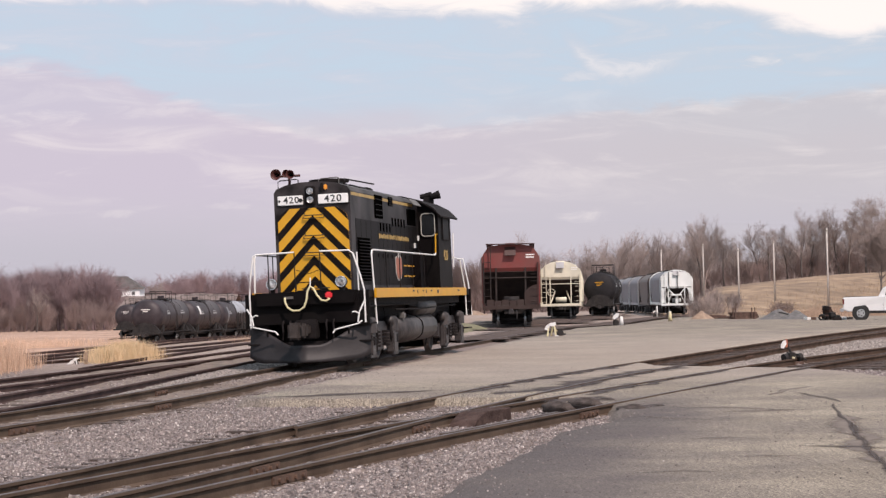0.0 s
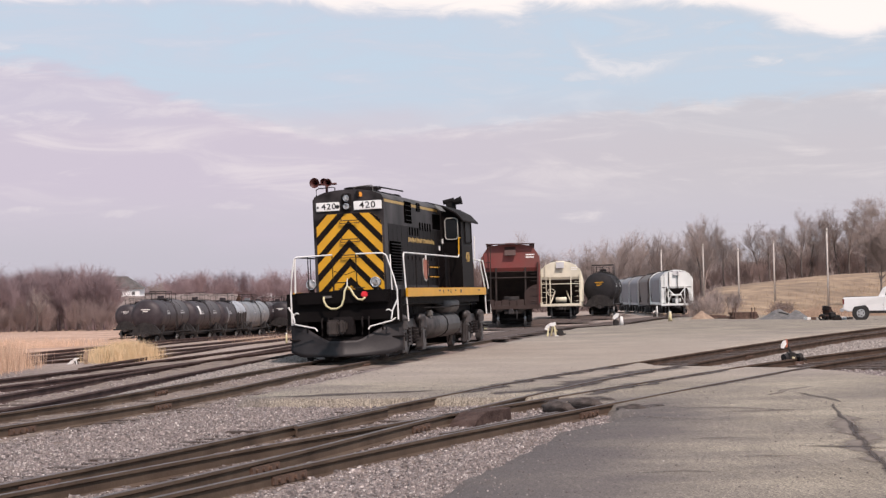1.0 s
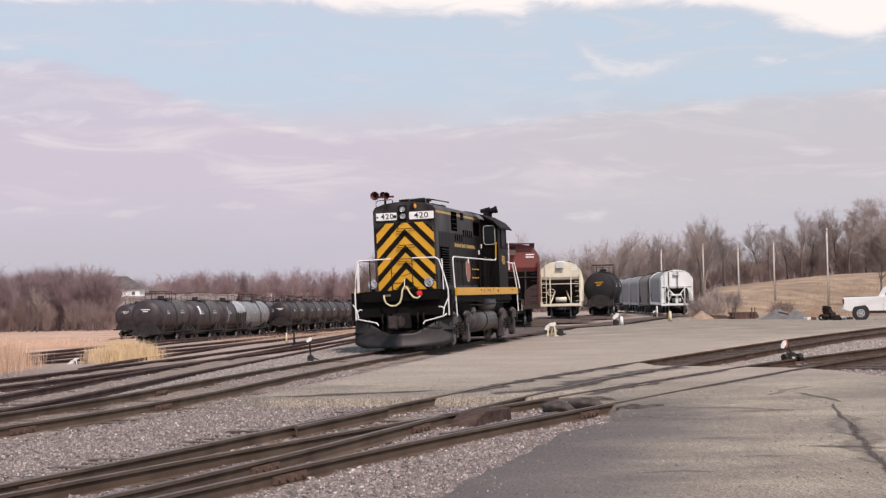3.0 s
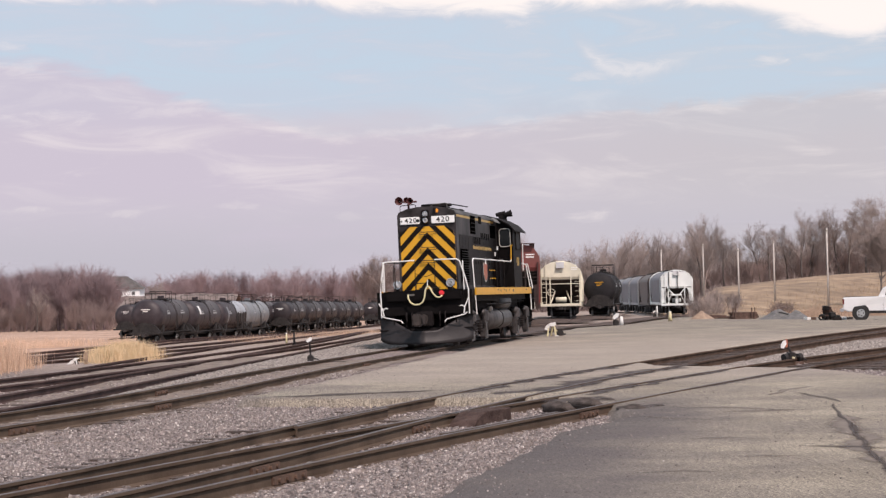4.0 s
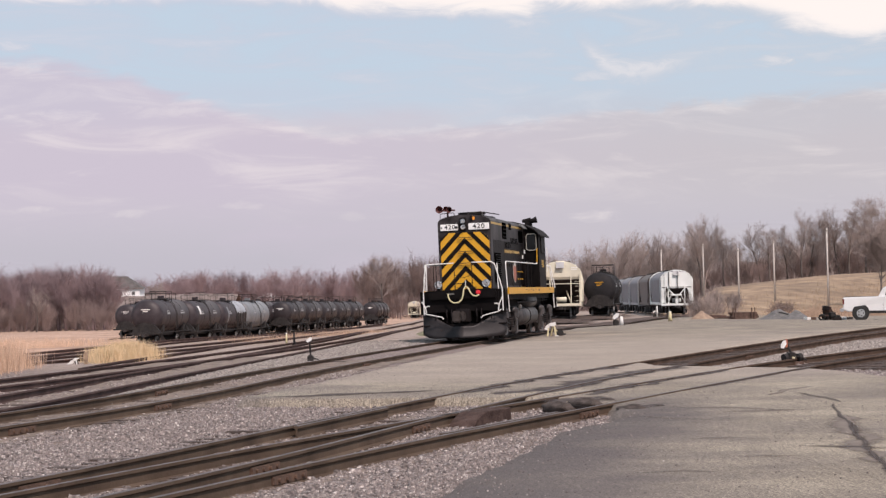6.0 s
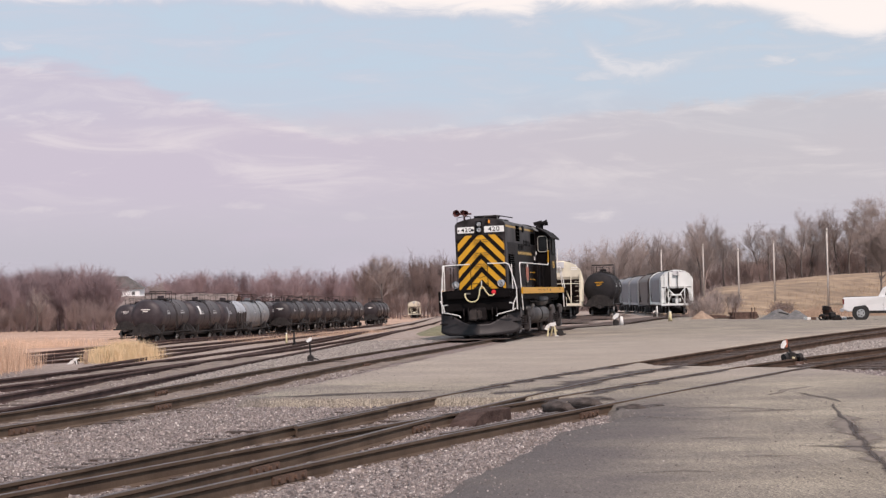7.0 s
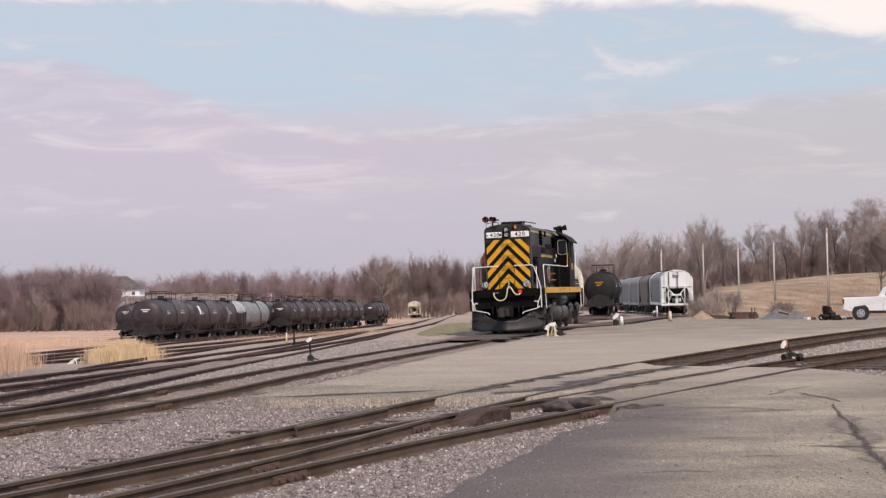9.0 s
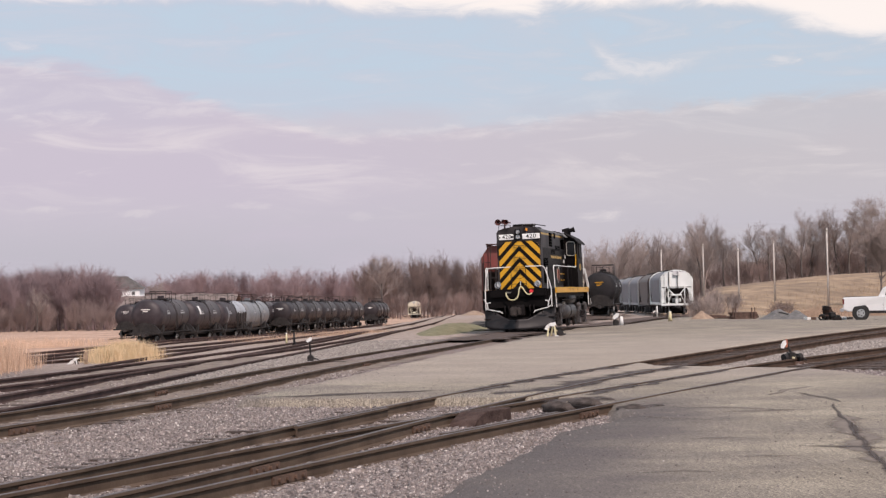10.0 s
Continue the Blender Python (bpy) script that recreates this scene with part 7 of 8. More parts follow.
# dark bed where the main track and the storage tracks run past the standing cars
# the wide strips also hold the cars' ground shade as dark colour
for k, (pts, y0, y1, w) in enumerate(((MAIN, 74, 205, 2.3), ([(95, 2.6), (112, 3.55), (134, 4.5), (160, 5.9)], 96, 158, 4.2), ([(140, 7.4), (150, 8.2), (164, 9.15), (190, 10.8)], 141, 186, 4.4), ([(165, 10.6), (183, 13.0), (193, 14.35), (215, 17.2)], 166, 212, 4.6), ([(185, 21.4), (200, 22.9), (225, 23.7)], 186, 222, 4.6), (MAIN, 17, 44, 1.45))):
    c = [p for p in curve_pts(pts, 1.0) if y0 <= p.y <= y1]
    ribbon("trackbed", [(p.x, p.y) for p in c], w, M["oily"] if k < 5 else M["dirt"], "oil-darkened dirt between the rails, with car shade beside standing cars", z=0.012 if k < 5 else -0.022, jitter=0.35, seed=80 + k, paved=k < 1)


# dark dirt packed beside the rails where they cross the paving
for k, (pts, off) in enumerate(((UL, 0.0), (UL, GAUGE), (RR, -GAUGE), (RR, 0.0))):
    c = [p for p in side(curve_pts(pts, 1.0), off + 0.05) if 34.5 <= p.y <= (48 if k < 2 else 44)]
    ribbon("pavement_patch", [(p.x, p.y) for p in c], 0.45 if k < 3 else 0.24, M["patch"], "dark dirt packed along a rail in the paving", seed=50 + k, jitter=0.07)


def grass_bank():
    bm = bmesh.new()
    rows = []
    for i in range(41):
        t = i / 40
        y = 86 + 30 * t
        xc = -0.75 + 2.7 * t
        row = []
        for j in range(13):
            s = -1 + j / 6
            w = 0.35 + 1.1 * math.sin(math.pi * t) ** 0.6
            x = xc + s * w
            h = 0.42 * math.cos(math.pi / 2 * s) ** 1.3 * math.sin(math.pi * t) ** 0.7 if abs(s) < 1 and 0 < t < 1 else 0.0
            row.append(bm.verts.new((x, y, base_z(x, y) - 0.04 + h + 0.06 * noise.noise((x * 2, y * 2, 1)) * (h > 0))))
        rows.append(row)
    for a, b in zip(rows, rows[1:]):
        for j in range(12):
            bm.faces.new((a[j], a[j + 1], b[j + 1], b[j]))
    tagged(new("grass_bank", mesh_of(bm, "grass_bank", M["green_grass"], True)), "low grassy bank turning green between two tracks", "bank", kind="structure")


grass_bank()


def ballast():
    """Loose stones near the camera, joined into one sheet of stuff."""
    rnd = np.random.RandomState(5)
    base = np.array([(-1, -1, -0.7), (1, -0.9, -0.6), (0.9, 1, -0.7), (-0.9, 0.9, -0.6), (-0.6, -0.7, 0.6), (0.7, -0.5, 0.7), (0.5, 0.7, 0.55), (-0.7, 0.5, 0.7)], float)
    tri = np.array([(0, 1, 5, 4), (1, 2, 6, 5), (2, 3, 7, 6), (3, 0, 4, 7), (4, 5, 6, 7)])
    V, F = [], []
    n = 0
    while n < 40000:
        y = 17 + 33 * rnd.rand() ** 1.7
        x = (rnd.rand() * 0.46 - 0.235) * y
        left = float(np.interp(y, [p[0] for p in P_LEFT], [p[1] for p in P_LEFT])) + 0.12
        right = float(np.interp(y, [p[0] for p in P_RIGHT], [p[1] for p in P_RIGHT]))
        if left < x < right - 0.1:
            continue
        mid = float(np.interp(y, [p[0] for p in MAIN], [p[1] for p in MAIN]))
        if abs(x - mid) < 1.0 and y < 44 and rnd.rand() < 0.75:
            continue
        s = 0.012 + 0.02 * rnd.rand() ** 2
        if rnd.rand() < 0.012:
            s *= 2.2
        a = rnd.rand() * 6.283
        c, q = math.cos(a), math.sin(a)
        v = base * (1 + 0.35 * (rnd.rand(8, 3) - 0.5)) * np.array([s, s * (0.7 + 0.6 * rnd.rand()), s * (0.6 + 0.5 * rnd.rand())])
        w = np.empty_like(v)
        w[:, 0], w[:, 1], w[:, 2] = v[:, 0] * c - v[:, 1] * q + x, v[:, 0] * q + v[:, 1] * c + y, v[:, 2] + GROUND + fill(x, y) + 0.015 + 0.03 * noise.noise((x * 0.5, y * 0.5, 0))
        V.append(w)
        F.append(tri + 8 * n)
        n += 1
    V, F = np.concatenate(V), np.concatenate(F)
    me = quads_mesh("ballast_stones", V, F, M["stone"])
    tagged(new("ballast_stones", me), "loose pale grey ballast stones between the rails", "ballast", kind="stuff")


def quads_mesh(name, V, F, mat):
    me = bpy.data.meshes.new(name)
    k = F.shape[1]
    me.vertices.add(len(V))
    me.vertices.foreach_set("co", V.astype(np.float32).ravel())
    me.loops.add(F.size)
    me.loops.foreach_set("vertex_index", F.astype(np.int32).ravel())
    me.polygons.add(len(F))
    me.polygons.foreach_set("loop_start", np.arange(0, F.size, k, dtype=np.int32))
    me.polygons.foreach_set("loop_total", np.full(len(F), k, dtype=np.int32))
    me.materials.append(mat)
    me.update(calc_edges=True)
    me.validate()
    return me


ballast()


def gravel_wedge():
    """Pale loose gravel lying between the two turnout tracks where the paving ends."""
    rnd = np.random.RandomState(8)
    base = np.array([(-1, -1, -0.7), (1, -0.9, -0.6), (0.9, 1, -0.7), (-0.9, 0.9, -0.6), (-0.6, -0.7, 0.6), (0.7, -0.5, 0.7), (0.5, 0.7, 0.55), (-0.7, 0.5, 0.7)], float)
    quad = np.array([(0, 1, 5, 4), (1, 2, 6, 5), (2, 3, 7, 6), (3, 0, 4, 7), (4, 5, 6, 7)])
    V, F = [], []
    for n in range(7000):
        y = 46.6 + 22 * rnd.rand() ** 1.5
        a = float(np.interp(y, [p[0] for p in UL], [p[1] for p in UL])) + GAUGE + 0.35
        b = float(np.interp(y, [p[0] for p in RR], [p[1] for p in RR])) - GAUGE - 0.35
        x = a + (b - a) * rnd.rand()
        s = 0.018 + 0.03 * rnd.rand() ** 2
        v = base * (1 + 0.35 * (rnd.rand(8, 3) - 0.5)) * s
        V.append(v + np.array([x, y, base_z(x, y) + 0.03]))
        F.append(quad + 8 * n)
    tagged(new("loose_gravel", quads_mesh("loose_gravel", np.concatenate(V), np.concatenate(F), M["pale_stone"])), "pale loose gravel between two turnout tracks", "gravel", kind="stuff")


def lead_gravel():
    """Pale crushed stone spread between the main track and the lead track."""
    rnd = np.random.RandomState(31)
    base = np.array([(-1, -1, -0.7), (1, -0.9, -0.6), (0.9, 1, -0.7), (-0.9, 0.9, -0.6), (-0.6, -0.7, 0.6), (0.7, -0.5, 0.7), (0.5, 0.7, 0.55), (-0.7, 0.5, 0.7)], float)
    quad = np.array([(0, 1, 5, 4), (1, 2, 6, 5), (2, 3, 7, 6), (3, 0, 4, 7), (4, 5, 6, 7)])
    V, F = [], []
    for n in range(15000):
        y = 38 + 40 * rnd.rand() ** 1.2
        b = float(np.interp(y, [p[0] for p in MAIN], [p[1] for p in MAIN])) - GAUGE / 2 - 0.25
        a = float(np.interp(y, [28, 33, 40, 48, 55, 64.5, 78], [-8.3, -7.62, -7.1, -6.5, -5.8, -4.95, -3.9])) + GAUGE / 2 + 0.15
        x = a + (b - a) * rnd.rand()
        s = 0.016 + 0.03 * rnd.rand() ** 2
        v = base * (1 + 0.35 * (rnd.rand(8, 3) - 0.5)) * s
        V.append(v + np.array([x, y, base_z(x, y) + 0.035]))
        F.append(quad + 8 * n)
    tagged(new("loose_gravel", quads_mesh("loose_gravel", np.concatenate(V), np.concatenate(F), M["pale_stone"])), "pale crushed stone between main track and lead track", "gravel", kind="stuff")


def pebbles():
    """Small stones kicked out over the paving, thickest along its ragged edge."""
    rnd = np.random.RandomState(12)
    base = np.array([(-1, -1, -0.7), (1, -0.9, -0.6), (0.9, 1, -0.7), (-0.9, 0.9, -0.6), (-0.6, -0.7, 0.6), (0.7, -0.5, 0.7), (0.5, 0.7, 0.55), (-0.7, 0.5, 0.7)], float)
    quad = np.array([(0, 1, 5, 4), (1, 2, 6, 5), (2, 3, 7, 6), (3, 0, 4, 7), (4, 5, 6, 7)])
    V, F = [], []
    for n in range(5200):
        y = 17 + 33 * rnd.rand() ** 1.4
        edge = float(np.interp(y, [p[0] for p in P_LEFT], [p[1] for p in P_LEFT]))
        x = edge + (rnd.exponential(0.3) if rnd.rand() < 0.3 else rnd.rand() * 6.5) - 0.1
        if n % 5 == 0:
            x, y = -3.6 + 6.0 * rnd.rand(), 34.1 + rnd.exponential(0.55)
        s = 0.003 + 0.008 * rnd.rand() ** 4
        v = base * (1 + 0.35 * (rnd.rand(8, 3) - 0.5)) * s
        V.append(v + np.array([x, y, pave_z(x, y) + 0.6 * s]))
        F.append(quad + 8 * n)
    tagged(new("pebbles", quads_mesh("pebbles", np.concatenate(V), np.concatenate(F), M["stone"])), "small pale stones scattered over the paving edge", "pebbles", kind="stuff")


M["pale_stone"] = material("pale gravel stone", [(0.16, 0.136, 0.122), (0.29, 0.252, 0.228), (0.46, 0.41, 0.378)], 0.9, 26, island=0.5, detail=2)
gravel_wedge()
lead_gravel()
pebbles()


# ---- dry grass ----
M["straw"] = material("dry straw blades", [(0.42, 0.275, 0.19), (0.63, 0.445, 0.33)], 0.9, 2.0, island=0.5)
M["slope_straw"] = material("brown winter blades", [(0.24, 0.16, 0.095), (0.42, 0.3, 0.19)], 0.9, 2.0, island=0.4)
M["straw_yellow"] = material("golden straw blades", [(0.5, 0.365, 0.205), (0.68, 0.515, 0.335)], 0.9, 2.0, island=0.3)


def grass(name, pts, count, height, mat, label, seed, spread):
    rnd = np.random.RandomState(seed)
    V, F = [], []
    for k in range(count):
        i = rnd.rand() * (len(pts) - 1)
        a, b = pts[int(i)], pts[int(i) + 1]
        u = i - int(i)
        x, y = a[0] + (b[0] - a[0]) * u + rnd.randn() * spread[0], a[1] + (b[1] - a[1]) * u + rnd.randn() * spread[1]
        h = height * (0.45 + 0.75 * rnd.rand()) * (0.8 + 0.5 * noise.noise((x * 0.8, y * 0.8, seed)))
        lean = rnd.randn(2) * 0.16 * h
        w = (0.0022 + 0.0035 * rnd.rand()) * max(1.0, y / 75)
        t = rnd.rand() * 3.14
        dx, dy = math.cos(t) * w, math.sin(t) * w
        z = base_z(x, y) - 0.02
        V += [(x - dx, y - dy, z), (x + dx, y + dy, z), (x + dx * 0.7 + lean[0] * 0.4, y + dy * 0.7 + lean[1] * 0.4, z + h * 0.6), (x - dx * 0.7 + lean[0] * 0.4, y - dy * 0.7 + lean[1] * 0.4, z + h * 0.6),
              (x + lean[0], y + lean[1], z + h), (x + lean[0] + dx * 0.2, y + lean[1] + dy * 0.2, z + h)]
        n = 6 * k
        F += [(n, n + 1, n + 2, n + 3), (n + 3, n + 2, n + 5, n + 4)]
    tagged(new(name, quads_mesh(name, np.array(V), np.array(F), mat)), label, "grass", kind="stuff")


grass("tall_grass", [(-16.5, 57), (-13.6, 55.5), (-12.0, 54), (-11.3, 53.4)], 20000, 0.82, M["straw"], "tall dry straw-coloured grass beside the tracks", 3, (0.3, 1.6))
grass("tall_grass", [(-9.75, 60.3), (-9.4, 60.8), (-8.85, 61.3)], 21000, 0.52, M["straw_yellow"], "golden dry grass clump between the tracks", 4, (0.24, 0.8))
grass("tall_grass", [(-24, 125), (-18, 128), (-12, 135)], 3000, 0.3, M["straw"], "thin dry grass along the storage tracks", 5, (2.0, 5.0))
grass("tall_grass", [(-8.5, 84), (-6, 90), (-4.5, 96), (-3.6, 102)], 6000, 0.2, M["straw"], "thin dry grass along the storage tracks", 6, (0.6, 2.0))
grass("field_grass", [(-60, 230), (-44, 200), (-34, 170)], 9000, 0.9, M["straw"], "dry field grass before the woods", 7, (6.0, 16.0))
grass("slope_grass", [(30, 175), (38, 190), (48, 220), (58, 260)], 6000, 0.5, M["slope_straw"], "brown tufts of winter grass on the slope", 9, (6.0, 18.0))
grass("field_grass", [(25.5, 146), (29, 152), (34, 159), (41, 166)], 12000, 0.9, M["straw"], "dry grass at the foot of the slope", 8, (1.5, 3.0))


# ---- woods and trees, leafless ----
M["bark"] = material("grey-brown bark", [(0.07, 0.055, 0.05), (0.14, 0.115, 0.105)], 0.95, 1.5, bump=0.3, island=0.25)
# twig colour is lightened to carry the haze over the trees
M["twig"] = material("bare twigs", [(0.225, 0.18, 0.165), (0.345, 0.283, 0.262)], 0.95, 0.3, island=0.4)
M["twig_warm"] = material("reddish bare twigs", [(0.158, 0.112, 0.102), (0.24, 0.176, 0.163)], 0.95, 0.3, island=0.35)
# mauve puts the purple distance haze into the twigs' colour
M["twig_mauve_haze"] = material("bare twigs in mauve haze colour", [(0.2, 0.137, 0.142), (0.3, 0.215, 0.222)], 0.95, 0.3, island=0.3)
M["evergreen"] = material("dark conifer needles", [(0.03, 0.032, 0.022), (0.065, 0.06, 0.042)], 0.9, 2.0, island=0.4)


def limb_arrays(seed, height, spread=0.55, levels=4, kids=(7, 6, 5, 5), stems=1, twig=0.02, fork=0.3, up=0.18, reach=0.66):
    """Trunk and twig segments of a bare tree, as two lists of tapered three-sided prisms."""
    rnd = random.Random(seed)
    segs = []

    def grow(p, d, length, r, level):
        n = (4, 2, 2, 1, 1)[level]
        pts = [p]
        dirs = []
        for k in range(n):
            d = (d + Vector((rnd.gauss(0, 1), rnd.gauss(0, 1), rnd.gauss(0, 0.6))) * (0.07 if level == 0 else 0.16) + Vector((0, 0, 0.05))).normalized()
            q = pts[-1] + d * length / n
            ra, rb = r * (1 - 0.75 * k / n), r * (1 - 0.75 * (k + 1) / n)
            segs.append((pts[-1], q, max(ra, twig * 0.5), max(rb, twig * 0.4), level))
            pts.append(q)
            dirs.append(d)
        if level + 1 >= levels:
            return
        for k in range(kids[level]):
            t = fork + (1 - fork) * (k + rnd.random()) / kids[level] if level == 0 else 0.25 + 0.75 * (k + rnd.random()) / kids[level]
            i = min(int(t * n), n - 1)
            u = t * n - i
            a = pts[i].lerp(pts[i + 1], min(u, 1))
            az = rnd.random() * 6.283
            dd = dirs[i]
            s = dd.orthogonal().normalized()
            s.rotate(Matrix.Rotation(az, 3, dd))
            lift = spread * (0.7 + 0.6 * rnd.random())
            nd = (dd * (1 - lift * 0.6) + s * lift + Vector((0, 0, up))).normalized()
            grow(a, nd, length * (reach - 0.18 * t if level == 0 else 0.55) * (0.7 + 0.5 * rnd.random()), max(r * (1 - 0.7 * t) * 0.55, twig), level + 1)
    for k in range(stems):
        a = rnd.random() * 6.28
        o = Vector((math.cos(a), math.sin(a), 0)) * (0.0 if stems == 1 else 0.35 * height * 0.2 * rnd.random())
        grow(o, Vector((rnd.gauss(0, 0.06 if stems == 1 else 0.25), rnd.gauss(0, 0.06 if stems == 1 else 0.25), 1)).normalized(), height * (0.74 if stems == 1 else 0.6 + 0.3 * rnd.random()), height * (0.022 if stems == 1 else 0.008), 0)
    return segs


def segs_to_arrays(segs, thin=9):
    V, F = [], []
    for a, b, ra, rb, lv in segs:
        d = (b - a)
        if d.length < 1e-5:
            continue
        d.normalize()
        s = d.orthogonal().normalized()
        t = d.cross(s)
        n = len(V)
        for c, r in ((a, ra), (b, rb)):
            for k in range(3):
                w = c + (s * math.cos(2.0944 * k) + t * math.sin(2.0944 * k)) * r
                V.append((w.x, w.y, w.z))
        for k in range(3 if lv < thin else 2 if lv < thin + 1 else 1):
            F.append((n + k, n + (k + 1) % 3, n + 3 + (k + 1) % 3, n + 3 + k))
    return np.array(V, np.float32), np.array(F, np.int32)


BARE = []
for sd, h, sp in ((1, 13, 0.5), (2, 12, 0.6), (3, 14, 0.46), (4, 11, 0.62), (5, 13, 0.54), (8, 11, 0.66)):
    sg = limb_arrays(sd, h, sp, 5, (12, 8, 7, 6) if sd < 8 else (18, 9, 8, 7), twig=0.0075 if sd < 8 else 0.019, fork=0.42, up=0.24, reach=0.5 if sd < 8 else 0.72)
    h = max(s[1].z for s in sg)
    BARE.append((h, [s for s in sg if s[4] == 0], [s for s in sg if s[4] > 0]))
BRUSH = [segs_to_arrays(limb_arrays(20 + k, 5.0, 0.4, 3, (9, 9, 4), stems=8, twig=0.014, up=0.34), 0) for k in range(4)]
WOOD = [segs_to_arrays(limb_arrays(40 + k, 12.0, 0.4 + 0.04 * k, 4, (14, 11, 9, 4), twig=0.02, up=0.3), 1) for k in range(5)]

TRUNKS = [quads_mesh("trunk", *segs_to_arrays(b[1]), M["bark"]) for b in BARE]
CROWNS = [quads_mesh("crown", *segs_to_arrays(b[2]), M["twig"]) for b in BARE]


def bare_tree(x, y, h, kind, turn, label, lean=0.0):
    k = h / BARE[kind][0]
    T = thing("bare_tree", Matrix.Translation((x, y, base_z(x, y) - 0.2)) @ Matrix.Rotation(turn, 4, "Z") @ Matrix.Rotation(lean, 4, "X") @ Matrix.Scale(k, 4), label, "tree", "trees on the slope")
    part("trunk", TRUNKS[kind], None, T)
    part("crown", CROWNS[kind], None, T, "bare twiggy crown")


def woods(name, spots, arrays, mat, label, seed, slim=1.0):
    """Many bare trees joined into one object; spots are (x, y, height)."""
    rnd = np.random.RandomState(seed)
    V, F, n = [], [], 0
    for x, y, h in spots:
        v, f = arrays[rnd.randint(len(arrays))]
        top = v[:, 2].max()
        a = rnd.rand() * 6.283
        c, s, k = math.cos(a), math.sin(a), h / top
        w = np.empty_like(v)
        kk = k * (0.85 + 0.4 * rnd.rand()) * slim
        w[:, 0], w[:, 1], w[:, 2] = (v[:, 0] * c - v[:, 1] * s) * kk + x, (v[:, 0] * s + v[:, 1] * c) * kk + y, v[:, 2] * k + base_z(x, y) - 0.2
        V.append(w)
        F.append(f + n)
        n += len(v)
    tagged(new(name, quads_mesh(name, np.concatenate(V), np.concatenate(F), mat)), label, "woods", kind="stuff")


def scatter(seed, count, u0, u1, y0, y1, h, low=0.82):
    """Spots between two bearings and two distances; h gives the height at a bearing."""
    rnd = random.Random(seed)
    out = []
    for k in range(count):
        u, y = rnd.uniform(u0, u1), rnd.uniform(y0, y1)
        out.append((u * y, y, h(u) * rnd.uniform(low, 1.06)))
    return out


def h_left(u):
    return float(np.interp(u, [-0.23, -0.19, -0.165, -0.14, -0.12, -0.1, -0.06, -0.043, -0.039, 0.0, 0.03], [13.4, 13.4, 13.4, 10.2, 12.0, 12.8, 12.2, 12.0, 16.4, 16.8, 15.2]))


woods("left_woods", scatter(1, 175, -0.25, -0.159, 400, 460, h_left), WOOD, M["twig_mauve_haze"], "dense leafless woods beyond the dry field", 1)
woods("left_brush", scatter(2, 230, -0.25, -0.125, 385, 440, lambda u: 7.2 if u < -0.16 else 4.6, 0.4), BRUSH, M["twig_warm"], "tangled leafless brush at the woods' edge", 2)
woods("far_woods", scatter(3, 95, -0.15, -0.041, 560, 680, lambda u: h_left(u) * 1.25), WOOD, M["twig_mauve_haze"], "far leafless woods behind the tank cars", 3)
woods("far_brush", scatter(4, 190, -0.15, 0.03, 540, 640, lambda u: 8.0, 0.5), BRUSH, M["twig_warm"], "far tangled brush behind the tank cars", 4)
woods("grove", scatter(5, 125, -0.039, 0.055, 560, 640, lambda u: h_left(u) * 1.12), WOOD, M["twig_warm"], "tall leafless grove behind the yard", 5, 0.62)


def ridge(name, u0, u1, y, top, mat, label, seed):
    """A low wooded rise behind the nearer trees, bumpy along its crest."""
    bm = bmesh.new()
    rows = [[], [], [], []]
    n = int((u1 - u0) * y / 1.6)
    for k in range(n + 1):
        u = u0 + (u1 - u0) * k / n
        x = u * y
        z0 = base_z(x, y) - 1
        t = z0 + (top(u) - z0) * (0.86 + 0.22 * noise.noise((x * 0.08, seed, 0)) + 0.2 * noise.noise((x * 0.45, seed, 3)))
        for r, (dy, z) in zip(rows, ((-6, z0), (0, z0 + (t - z0) * 0.7), (8, t), (60, z0 - 2))):
            r.append(bm.verts.new((x, y + dy + 2 * noise.noise((x * 0.3, dy, seed)), z)))
    for a, b in zip(rows, rows[1:]):
        for i in range(n):
            bm.faces.new((a[i], a[i + 1], b[i + 1], b[i]))
    tagged(new(name, mesh_of(bm, name, mat, True)), label, "woods", kind="stuff")


M["far_wood"] = material("far leafless woodland", [(0.16, 0.126, 0.115), (0.21, 0.168, 0.154), (0.26, 0.21, 0.194)], 1.0, 0.5, bump=1.0, bump_scale=1.2, spec=0.0)
ridge("wooded_rise", -0.33, -0.1, 470, lambda u: 4.0, M["far_wood"], "brown wooded rise behind the field trees", 1)
ridge("wooded_rise", -0.17, 0.075, 690, lambda u: float(np.interp(u, [-0.17, -0.05, -0.03, 0.02, 0.075], [4.5, 5.5, 9.0, 10.5, 11])), M["far_wood"], "brown wooded rise beyond the storage tracks", 2)
ridge("wooded_rise", 0.04, 0.33, 432, lambda u: float(np.interp(u, [0.04, 0.1, 0.15, 0.2, 0.33], [6.6, 7.2, 8.4, 10.6, 13.5])), M["far_wood"], "brown wooded rise behind the slope trees", 3)


def h_right(u):
    return float(np.interp(u, [0.03, 0.06, 0.09, 0.115, 0.125, 0.15, 0.2, 0.24], [10.5, 10, 10.5, 10, 9.5, 8.5, 9.0, 10.5]))


